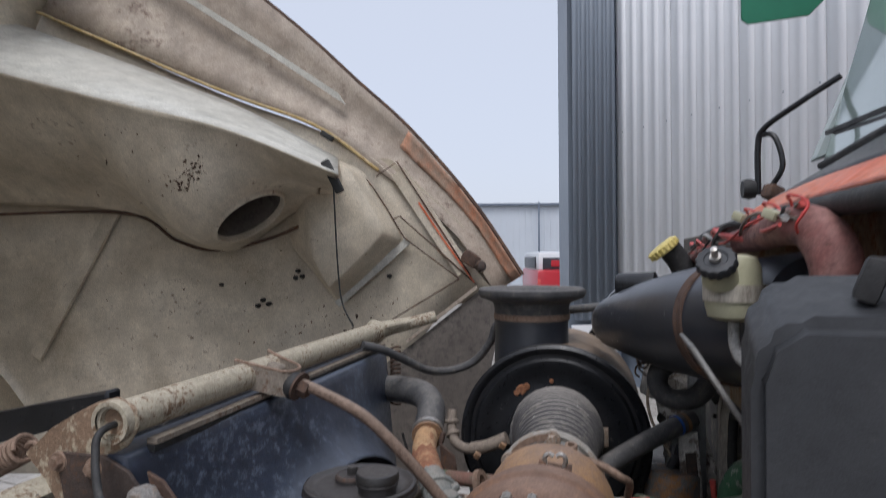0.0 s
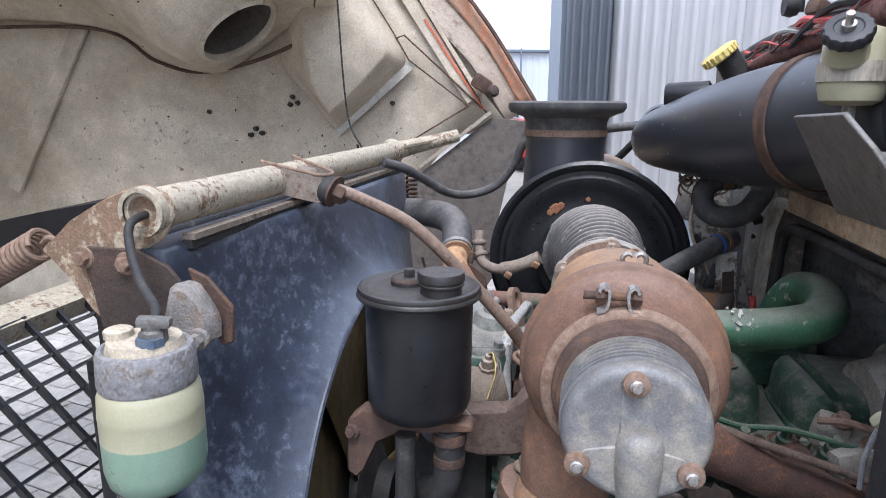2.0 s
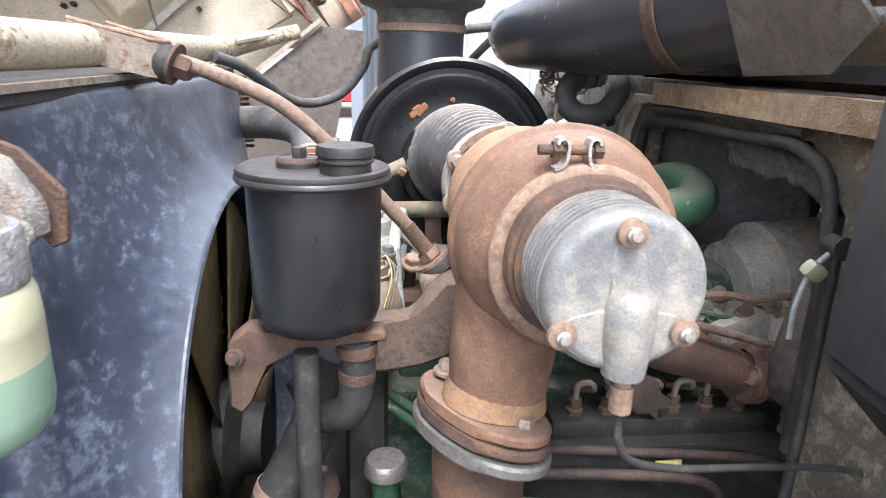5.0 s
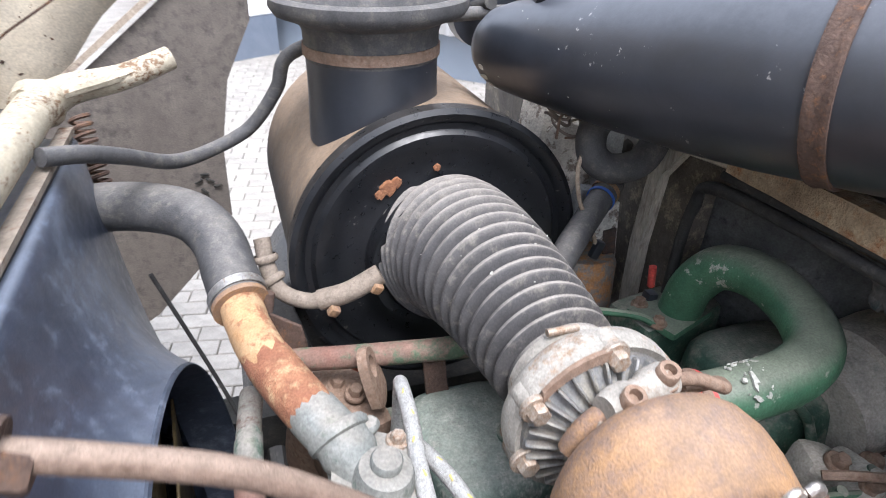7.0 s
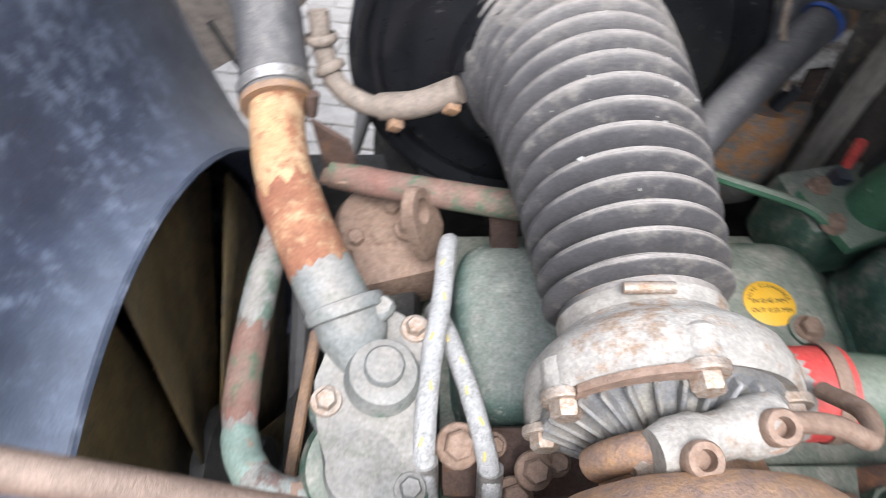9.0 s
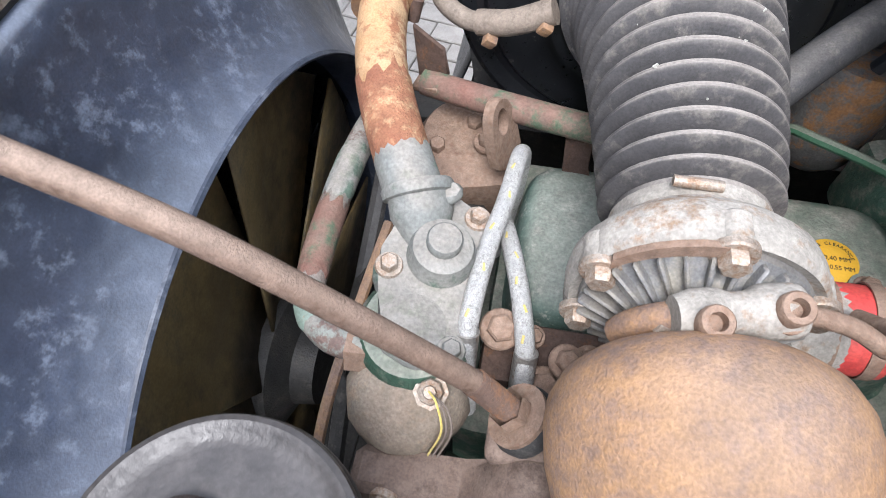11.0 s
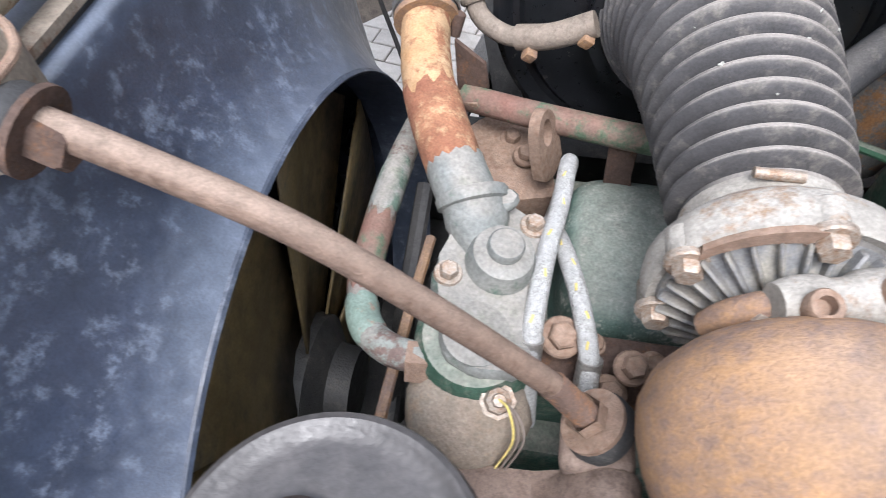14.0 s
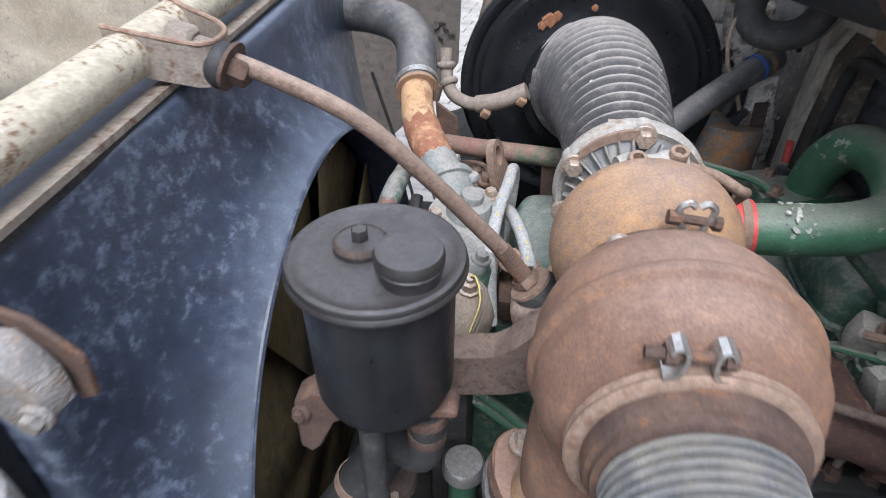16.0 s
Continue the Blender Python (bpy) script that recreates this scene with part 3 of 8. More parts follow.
# outer rim of the shell
rim_in = [(-0.25, 2.10, 1.50), (-0.385, 2.11, 1.71), (-0.64, 2.12, 1.94), (-0.86, 2.12, 2.11), (-1.25, 2.12, 2.28), (-2.0, 2.12, 2.648)]
rim_out = [(-0.16, 2.13, 1.555), (-0.320, 2.15, 1.815), (-0.535, 2.17, 2.085), (-0.715, 2.17, 2.265), (-1.00, 2.17, 2.545), (-1.64, 2.17, 3.10)]
bm = grid_patch([rim_in, [tuple((V(a) * 0.5 + V(b) * 0.5) + V((0, 0.035, 0))) for a, b in zip(rim_in, rim_out)], rim_out], 24, 6)
part("rim_panel", bm, HOOD_BROWN, hood, "rust-stained rim panel", thick=0.005)
orange = [[tuple(V(a).lerp(V(b), f) + V((0, 0.035 * 4 * f * (1 - f) - 0.008, 0))) for a, b in zip(rim_in[:3], rim_out[:3])] for f in (0.62, 0.80, 0.97)]
part("orange_paint", grid_patch(orange, 20, 4), ORANGE_FADE, hood, "faded orange paint wearing off the rim", thick=0.003)
part("outer_edge", tube([tuple(V(p) + V((0.002, 0.004, 0.002))) for p in rim_out], 0.008, 8, 6), RUST_DARK, hood, "dark rusty outer edge")
bm = slab([(-0.22, 2.142, 1.47), (-0.36, 2.142, 1.74), (-0.60, 2.142, 1.98), (-0.80, 2.142, 2.02), (-0.75, 2.142, 1.80), (-0.45, 2.142, 1.46)], (0, 1, 0), 0.004, 0)
part("closing_panel", bm, HOOD, hood)
bm = tube([tuple(V(p) + V((0, -0.012, 0))) for p in rim_in[2:]], 0.006, 8, 6)
part("rust_seam", bm, YELLOW_RUST, hood, "yellow rust-stained seam")
bm = band([tuple(V(a).lerp(V(b), 0.62) + V((0, -0.01, 0))) for a, b in list(zip(rim_in, rim_out))[3:]], 0.05, 0.012, up=(-0.5, 0, 0.86))
part("stiffener", bm, HOOD_PALE, hood, "cream stiffener strip")
# air duct along the inside, with the round mouth that meets the air cleaner
top = [(-0.77, 2.06, 1.985), (-1.15, 2.06, 2.20), (-1.84, 2.06, 2.50), (-2.3, 2.06, 2.68)]
crease = [(-0.632, 1.62, 1.870), (-0.965, 1.62, 2.02), (-1.35, 1.62, 2.135), (-1.89, 1.62, 2.306)]
low = [(-0.815, 2.06, 1.800), (-1.02, 2.07, 1.725), (-1.23, 2.08, 1.690), (-1.385, 2.08, 1.730), (-1.59, 2.09, 1.840), (-2.35, 2.10, 1.920)]
part("duct_top", grid_patch([top, crease], 18, 4), HOOD_PALE, hood, "pale cream duct face", thick=0.004)
n_hole = V((0.57, -0.14, -0.80)).normalized()
hc = V((-1.020, 1.90, 1.788))


def funnel(bm):
    """Draw the sheet towards the plane of the round mouth, and open the mouth in it."""
    bmesh.ops.subdivide_edges(bm, edges=bm.edges[:], cuts=4, use_grid_fill=True)
    for v in bm.verts:
        d = v.co - hc
        h = d.dot(n_hole)
        r = (d - n_hole * h).length
        w = max(0.0, min(1.0, 1 - (r - 0.125) / 0.21))
        w = w * w * (3 - 2 * w)
        v.co -= n_hole * (h + 0.004) * w
    gone = [f for f in bm.faces if ((f.calc_center_median() - hc) - n_hole * (f.calc_center_median() - hc).dot(n_hole)).length < 0.119 and abs((f.calc_center_median() - hc).dot(n_hole)) < 0.2]
    bmesh.ops.delete(bm, geom=gone, context="FACES")
    return bm


duct = part("duct_face", funnel(grid_patch([crease, [tuple(V(a).lerp(V(b), 0.5) + V((0, -0.015, 0))) for a, b in zip(spline(crease, 5), spline(low, 3))][::3], low], 20, 8)), HOOD, hood, "dull cream duct face", thick=0.004, smooth=80)
part("duct_end", funnel(grid_patch([[top[0], crease[0]], [(-0.72, 2.09, 1.80), low[0]]], 6, 4)), HOOD, hood, thick=0.004, smooth=80)
bm = lathe([(0.002, 0.121), (0.007, 0.122), (0.008, 0.125), (0.006, 0.128), (0.0, 0.131), (-0.006, 0.138)], hc, n_hole, 48)
part("duct_mouth", bm, HOOD, duct, "rolled lip of the round duct mouth")
part("lip_bead", lathe([(-0.010, 0.115), (0.006, 0.116), (0.010, 0.118), (0.011, 0.121), (0.009, 0.125), (0.004, 0.129), (-0.006, 0.134)], hc, n_hole, 48), HOOD, duct)
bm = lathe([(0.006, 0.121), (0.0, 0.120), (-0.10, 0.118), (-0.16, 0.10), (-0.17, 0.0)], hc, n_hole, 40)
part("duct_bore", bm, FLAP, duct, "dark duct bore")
# front shell of the bonnet, towards the radiator grille
bm = grid_patch([[(-1.75, 2.12, 2.95), (-1.72, 1.1, 3.02), (-1.75, 0.05, 2.95)], [(-2.15, 2.14, 2.2), (-2.2, 1.1, 2.25), (-2.15, 0.05, 2.2)], [(-2.30, 2.12, 1.5), (-2.36, 1.1, 1.52), (-2.30, 0.05, 1.5)], [(-2.05, 2.10, 1.12), (-2.1, 1.1, 1.12), (-2.05, 0.05, 1.12)]], 14, 12)
part("front_shell", bm, HOOD, hood, "dirty cream front shell", thick=0.008)
# near side of the shell, beside the camera: unseen, added to shade the lower left
bm = grid_patch([[(-0.62, 0.10, 1.90), (-1.25, 0.08, 2.30), (-1.75, 0.08, 2.9)], [(-0.80, 0.10, 1.5), (-1.4, 0.08, 1.8), (-2.2, 0.08, 2.1)], [(-0.95, 0.12, 1.0), (-1.5, 0.10, 1.0), (-2.3, 0.10, 1.1)]], 12, 10)
part("near_side_panel", bm, HOOD, hood, thick=0.006)
# pressed box and its flanges on the side panel
# a soft-cornered pressing, lofted from its foot on the panel to its raised face
FOOT = [(-0.80, 1.99), (-0.70, 1.94), (-0.65, 1.85), (-0.572, 1.715), (-0.615, 1.650), (-0.785, 1.508), (-0.82, 1.508), (-0.89, 1.60), (-0.965, 1.705), (-0.97, 1.84), (-0.88, 1.95)]
FACE = [(-0.79, 1.975), (-0.715, 1.935), (-0.672, 1.85), (-0.612, 1.735), (-0.640, 1.680), (-0.778, 1.560), (-0.805, 1.560), (-0.840, 1.63), (-0.852, 1.71), (-0.855, 1.82), (-0.84, 1.92)]
foot = spline([(u, 2.10, z) for u, z in FOOT + FOOT[:1]], 5)[:-1]
face = spline([(u, 2.10, z) for u, z in FACE + FACE[:1]], 5)[:-1]
mid = V((-0.74, 2.10, 1.78))
bm = bmesh.new()
rings = []
for g, dv in ((-0.06, 0.010), (0.0, 0.0), (0.10, -0.006), (0.35, -0.028), (0.65, -0.066), (0.88, -0.096), (1.0, -0.104), (1.12, -0.107)):
    rings.append([bm.verts.new(a.lerp(b, g) + V((0, dv, 0))) for a, b in zip(foot, face)])
rings.append([bm.verts.new(b.lerp(mid, 0.5) + V((0, -0.110, 0))) for b in face])
for p, q in zip(rings, rings[1:]):
    for i in range(len(foot)):
        j = (i + 1) % len(foot)
        bm.faces.new((p[i], p[j], q[j], q[i]))
bm.faces.new(rings[-1])
part("pressed_box", bm, HOOD, hood, "soft-cornered pressed stiffener", smooth=70)
for a, b, w in (((-0.808, 2.105, 1.478), (-0.545, 2.105, 1.690), 0.026), ((-0.57, 2.105, 1.93), (-0.35, 2.10, 1.575), 0.055)):
    d = (V(b) - V(a)).normalized()
    part("flange", band([a, b], w, 0.006, up=(-d.z, 0, d.x)), HOOD_PALE if w < 0.03 else HOOD, hood)
for pts in ([(-0.645, 2.096, 1.918), (-0.570, 2.096, 1.964), (-0.445, 2.094, 1.755), (-0.330, 2.094, 1.56)],
            [(-0.70, 2.096, 1.935), (-0.655, 2.096, 1.875), (-0.61, 2.096, 1.80), (-0.555, 2.096, 1.70), (-0.37, 2.094, 1.553)],
            [(-0.59, 2.094, 1.768), (-0.567, 2.094, 1.775), (-0.44, 2.094, 1.655), (-0.31, 2.094, 1.53)],
            [(-0.72, 2.10, 1.34), (-0.616, 2.098, 1.417), (-0.37, 2.094, 1.553)]):
    part("seam", tube(pts, 0.0026, 6, 1), RUST_DARK, hood, "dark grimy panel seam")
part("duct_seam", tube([tuple(V(p) + V((0, -0.006, -0.004))) for p in low[:5]] + [(-2.2, 2.085, 1.86)], 0.006, 6), RUST_DARK, hood, "dark grimy seam under the duct")
part("orange_fade", band([(-0.50, 2.098, 1.82), (-0.42, 2.096, 1.69), (-0.32, 2.094, 1.54)], 0.006, 0.005, up=(0.86, 0, 0.5)), ORANGE, hood, "orange paint left along the seam")
part("rib", band([(-1.66, 2.12, 1.85), (-2.01, 2.12, 1.31)], 0.05, 0.014, up=(0.85, 0, -0.5)), HOOD, hood, "raised panel rib")
for c in ((-0.955, 2.055, 1.60), (-0.965, 2.055, 1.575), (-0.94, 2.055, 1.58), (-1.09, 2.05, 1.50), (-1.11, 2.05, 1.48), (-1.07, 2.05, 1.485), (-0.62, 2.05, 1.57), (-1.25, 2.06, 1.56)):
    part("hole", lathe([(0, 0), (0.0, 0.006), (0.004, 0.0075), (0.08, 0.0075)], V(c) + V((0, 0.06, 0)), (0, 1, 0), 10, wobble=0.3), DARK, hood)


def blisters(sheet, spots, material, seed, label, down=False):
    """Ragged specks of dirt or burst paint, dropped on to a sheet along the v axis, or from above."""
    rnd, base = random.Random(seed), V(root_of(sheet)["base"])
    tree = BVHTree.FromPolygons([v.co + base for v in sheet.data.vertices], [tuple(p.vertices) for p in sheet.data.polygons])
    bm = bmesh.new()
    for u, z, spread, n, big in spots:
        for k in range(n):
            at = V((rnd.gauss(u, spread), 1.2, rnd.gauss(z, spread * 0.6)))
            if down:
                at = V((at.x, rnd.gauss(z, spread), 1.6))
            way = V((0, 0, -1)) if down else V((0, 1, 0))
            hit, nrm, _, _ = tree.ray_cast(at, way)
            if hit:
                nrm = nrm if nrm.dot(way) < 0 else -nrm
                flake(hit + nrm * (0.0003 if down else 0.004), nrm, big * (0.25 + rnd.random() ** 2.2), rnd, bm)
    return tagged(part("paint_blisters", bm, material, sheet, label), label, kind="stuff")


blisters(side, [(-0.70, 1.44, 0.08, 26, 0.0026), (-0.95, 1.46, 0.16, 50, 0.0034), (-1.3, 1.55, 0.25, 30, 0.003), (-0.78, 1.38, 0.08, 40, 0.0045)], RUST_DARK, 41, "dirt specks and burst paint")
blisters(duct, [(-1.13, 1.88, 0.024, 40, 0.0036), (-1.08, 1.92, 0.022, 34, 0.0036), (-1.3, 1.95, 0.2, 40, 0.0026), (-0.90, 1.76, 0.06, 16, 0.003)], RUST_DARK, 43, "dark burst paint round the duct mouth")
part("hinge_pad", box((-0.325, 2.06, 1.62), (0.06, 0.05, 0.045), turn(0, 35, 0), 0.012), RUST_DARK, hood, "rusty hinge pad")
part("hinge_knob", lathe([(0, 0), (0, 0.016), (0.02, 0.019), (0.034, 0.014), (0.038, 0)], (-0.295, 2.04, 1.592), (0.3, -0.9, 0.2), 16), RUST_BLACK, hood)
part("latch", box((-0.66, 1.66, 1.87), (0.025, 0.02, 0.10), turn(0, -25, 0), 0.006), DARK, hood, "dark latch on the duct")
part("catch", box((-0.80, 2.05, 2.06), (0.05, 0.02, 0.02), turn(0, 35, 0), 0.006), DARK, hood)
bm = tube([(-0.655, 1.65, 1.84), (-0.652, 1.65, 1.62), (-0.64, 1.64, 1.52), (-0.60, 1.60, 1.46)], 0.0026, 6)
solo("release_cable", bm, DARK, "thin black release cable hanging from the bonnet", "cable", (-0.655, 1.65, 1.84), m=HOOD_AT)

flap = thing("inner_mudguard", "grey-brown inner mudguard panel with a cut corner", "mudguard", (-0.45, 2.06, 0.8), m=placed(-0.03, 0.06, 0))
bm = slab([(-0.605, 2.06, 1.350), (-0.37, 2.06, 1.535), (-0.250, 2.06, 1.525), (-0.252, 2.06, 1.45), (-0.315, 2.06, 1.33), (-0.345, 2.06, 1.18), (-0.35, 2.06, 1.01), (-0.42, 2.06, 0.90), (-0.56, 2.06, 0.76), (-0.80, 2.06, 0.62), (-0.95, 2.06, 1.1)], (0, 1, 0), 0.006, 0.001)
part("panel", bm, FLAP, flap)
part("edge_strip", band([(-0.62, 2.05, 1.36), (-0.37, 2.05, 1.552)], 0.012, 0.012, up=(-0.5, 0, 0.85)), HOOD_BROWN, flap, "cream edge strip")
bm = bmesh.new()
for c in ((-0.40, 2.055, 1.08), (-0.385, 2.055, 1.105), (-0.37, 2.055, 1.09), (-0.41, 2.055, 1.105), (-0.395, 2.055, 1.12)):
    box(c, (0.02, 0.004, 0.006), turn(0, random.uniform(-60, 60), 0), 0.002, bm)
part("frayed_marks", bm, DARK, flap)
solo("rusty_coil_spring", coil((-0.555, 1.70, 1.40), (-0.534, 1.636, 1.255), 0.013, 0.0035, 13), RUST_DARK, "small rusty coil spring hanging beside the fan shroud", "spring", (-0.5, 1.59, 1.26))

# ---- cab front ----
cab = thing("truck_cab", "orange truck cab with rubber-sealed scuttle and windscreen", "truck cab", (0.6, 1.2, 0.9))
U0 = 0.27
bm = slab([(U0, 0.30, 0.9), (U0, 0.80, 0.9), (U0, 0.80, 1.30), (U0, 0.88, 1.375), (U0, 1.30, 1.368), (U0, 1.345, 1.33), (U0, 1.358, 0.95), (U0, 2.15, 0.95), (U0, 2.15, 1.71), (U0, 1.56, 1.71), (U0, 1.56, 1.428), (U0, 0.30, 1.428)], (1, 0, 0), 0.03, 0.003)
part("front_wall", bm, WALL_GRIME, cab, "grimy brown-grey front wall")
bm = band([(U0 - 0.012, v, 1.408 + 0.0015 * noise.noise(V((v * 14, 4, 0)))) for v in [0.70 + 0.02 * i for i in range(30)]], 0.036, 0.03)
LEDGE = mat("flaking_cream_and_orange_rust", (0.24, 0.175, 0.115), (0.50, 0.40, 0.265), (0.30, 0.145, 0.065), 0.85, 0.0, 13, 45, 0.560, 0.05, 0.8)
part("ledge", bm, LEDGE, cab, "cream ledge with flaking rust")
part("shelf", box((U0 + 0.10, 0.93, 1.413), (0.196, 1.25, 0.022), bevel=0.003), LEDGE, cab, "cream shelf under the tank")
part("recess_end", box((U0 + 0.117, 1.571, 1.58), (0.170, 0.02, 0.31), bevel=0.002), LEDGE, cab, "cream end of the recess")
part("upper_wall", box((U0 + 0.214, 0.93, 1.60), (0.020, 1.30, 0.40), bevel=0.002), LEDGE, cab, "cream paint behind the tank")
edge = [(1.352, 0.98), (1.348, 1.20), (1.336, 1.31), (1.29, 1.356), (1.0, 1.364), (0.87, 1.360), (0.81, 1.29), (0.80, 1.0)]
bm = tube([(U0 - 0.012, v, z) for v, z in edge], 0.0085, 10, wobble=0.2)
part("tunnel_seal", bm, RUBBER, cab, "worn rubber seal round the engine tunnel")
bm = tube([(U0 - 0.018, v, z + 0.024) for v, z in edge[3:6]], 0.006, 10, wobble=0.3)
part("ledge_rubber", bm, RUBBER, cab, "ragged black rubber under the ledge")
ragged = spline([(0, v, z) for v, z in ((1.08, 1.352), (1.0, 1.352), (0.885, 1.345), (0.832, 1.285), (0.822, 1.18), (0.82, 1.0))], 24)
rows = []
for f in range(7):
    row = []
    for i, p in enumerate(ragged):
        tatter = 0.5 + 0.5 * noise.noise(V((i * 0.16, 3, 0))) + 0.3 * noise.noise(V((i * 0.7, 8, 0)))
        inward = V((0, 0.6 if p.z < 1.32 else 0.0, -1.0 if p.z > 1.25 else -0.2)).normalized()
        w = f / 6 * (0.030 + 0.022 * tatter)
        row.append(p + inward * w + V((U0 + 0.012 + 0.010 * f / 6 + 0.007 * noise.noise(V((i * 0.35, f * 0.6, 2))), 0, 0)))
    rows.append(row)
bm = bmesh.new()
rows = [[bm.verts.new(p) for p in r] for r in rows]
for p, q in zip(rows, rows[1:]):
    for i in range(len(p) - 1):
        bm.faces.new((p[i], p[i + 1], q[i + 1], q[i]))
part("torn_felt", bm, TORN, cab, "torn grey quilted felt hanging round the tunnel mouth", thick=0.006)
bm = slab([(U0 - 0.022, v, z) for v, z in ((1.420, 0.98), (1.422, 1.2), (1.410, 1.33), (1.37, 1.384), (1.28, 1.390), (1.28, 1.400), (1.375, 1.402), (1.435, 1.345), (1.448, 1.2), (1.450, 0.98))], (1, 0, 0), 0.018, 0.003)
part("seal_strip", bm, SEAL_LIP, cab, "bare beige seal lip")
part("tunnel_side", slab([(U0 + 0.03, 0.70, 0.8), (U0 + 0.03, 0.70, 1.44), (1.3, 0.70, 1.44), (1.3, 0.70, 0.8)], (0, -1, 0), 0.02, 0), INSUL, cab, "black insulated tunnel side")
part("tunnel_side", slab([(U0 + 0.03, 1.46, 0.8), (U0 + 0.03, 1.46, 1.44), (1.3, 1.46, 1.44), (1.3, 1.46, 0.8)], (0, 1, 0), 0.02, 0), INSUL, cab, "black insulated tunnel side")
part("tunnel_roof", slab([(U0 + 0.03, 0.70, 1.44), (U0 + 0.03, 1.46, 1.44), (1.3, 1.46, 1.44), (1.3, 0.70, 1.44)], (0, 0, 1), 0.02, 0), INSUL, cab, "black insulated tunnel roof")
part("tunnel_end", slab([(1.3, 0.70, 0.7), (1.3, 1.46, 0.7), (1.3, 1.46, 1.44), (1.3, 0.70, 1.44)], (1, 0, 0), 0.02, 0), INSUL, cab, "black insulated tunnel end")
bm = tube([(U0 + 0.005, 0.30, 1.705), (U0 + 0.0, 0.8, 1.712), (U0, 1.3, 1.712), (U0 + 0.01, 1.75, 1.705), (U0 + 0.03, 2.0, 1.685), (U0 + 0.06, 2.12, 1.65)], 0.014, 12)
part("scuttle_seal", bm, RUBBER, cab, "thick black rubber scuttle seal")
rows_ = [[(U0 + 0.02, 0.2, 1.725), (U0 + 0.02, 1.2, 1.73), (U0 + 0.06, 2.12, 1.69)], [(0.36, 0.17, 1.765), (0.355, 1.2, 1.775), (0.42, 2.15, 1.76)], [(0.64, 0.12, 1.90), (0.62, 1.2, 1.93), (0.68, 2.14, 1.92)]]
part("scuttle", grid_patch(rows_[:2], 20, 6), ORANGE, cab, "orange scuttle panel", thick=0.008)
part("cowl", grid_patch(rows_[1:], 20, 6), BLACK_PAINT, cab, "black wiper cowl", thick=0.008)
bm = slab([(0.63, 0.16, 1.91), (0.60, 1.2, 1.935), (0.66, 2.10, 1.935), (0.86, 2.02, 2.75), (0.82, 1.2, 2.78), (0.84, 0.2, 2.75)], (1, 0, 0.25), 0.008, 0)
part("windscreen", bm, GLASS, cab, "sloping windscreen with the pale hall's reflection painted in")
part("windscreen_rubber", tube([(0.63, 0.14, 1.90), (0.60, 1.2, 1.925), (0.66, 2.12, 1.925)], 0.012, 8), RUBBER, cab)
bm = slab([(0.627, 2.10, 1.935), (0.745, 2.10, 1.975), (0.985, 2.06, 2.45), (1.12, 2.04, 2.80), (0.96, 2.04, 2.80)], (0.1, 1, 0), 0.04, 0.008)
part("pillar", bm, PILLAR, cab, "pale grey-green windscreen pillar")
part("roof", box((1.75, 1.15, 2.86), (1.5, 1.9, 0.12), bevel=0.05), PILLAR, cab)
for v in (0.15, 2.14):
    part("side_wall", slab([(0.70, v, 0.95), (0.70, v, 1.90), (0.90, v, 2.80), (2.38, v, 2.80), (2.38, v, 0.95)], (0, 1, 0), 0.03, 0.01), ORANGE, cab, "orange cab side")
part("cab_back", box((2.4, 1.15, 1.85), (0.05, 2.1, 1.9), bevel=0.02), ORANGE, cab)
bm = grid_patch([[(U0 + 0.20, 1.17, 1.36), (U0 + 0.09, 1.26, 1.36), (U0 + 0.05, 1.40, 1.34)], [(U0 + 0.24, 1.17, 1.2), (U0 + 0.12, 1.26, 1.2), (U0 + 0.06, 1.41, 1.2)], [(U0 + 0.30, 1.17, 0.95), (U0 + 0.18, 1.26, 0.95), (U0 + 0.1, 1.42, 0.95)]], 16, 10)
part("felt_panel", bm, FELT, cab, "dusty quilted insulation felt", thick=0.02)
part("wiper", tube([(0.585, 1.35, 1.935), (0.597, 1.62, 1.955), (0.61, 1.85, 1.975)], 0.005, 8), BLACK_GLOSS, cab, "black wiper arm")
part("wiper_blade", band([(0.585, 1.45, 1.955), (0.605, 1.9, 1.985)], 0.012, 0.006), RUBBER, cab)
part("visor", slab([(0.489, 2.35, 2.64), (0.489, 2.35, 2.47), (0.51, 2.35, 2.452), (0.70, 2.35, 2.464), (0.755, 2.33, 2.52), (0.82, 2.32, 2.66)], (0, 1, 0.2), 0.01, 0.003), GREEN_SIGN, cab, "green plastic sun visor")
bm = tube([(0.73, 2.16, 2.205), (0.62, 2.22, 2.135), (0.545, 2.30, 2.08), (0.53, 2.32, 2.02), (0.53, 2.32, 1.86)], 0.010, 10)
tube([(0.53, 2.32, 2.06), (0.57, 2.28, 2.05), (0.59, 2.26, 1.95), (0.56, 2.28, 1.88)], 0.009, 8, bm=bm)
arm = part("mirror_arm", bm, BLACK_PAINT, cab, "black tubular mirror arm")
part("mirror_clamp", lathe([(-0.02, 0), (-0.02, 0.03), (0.0, 0.036), (0.02, 0.03), (0.02, 0)], (0.50, 2.32, 1.88), (1, 0, 0), 16), RUBBER, arm)
part("arm_foot", box((0.56, 2.26, 1.86), (0.06, 0.05, 0.05), turn(0, 20, 30), 0.015), RUST_DARK, arm)

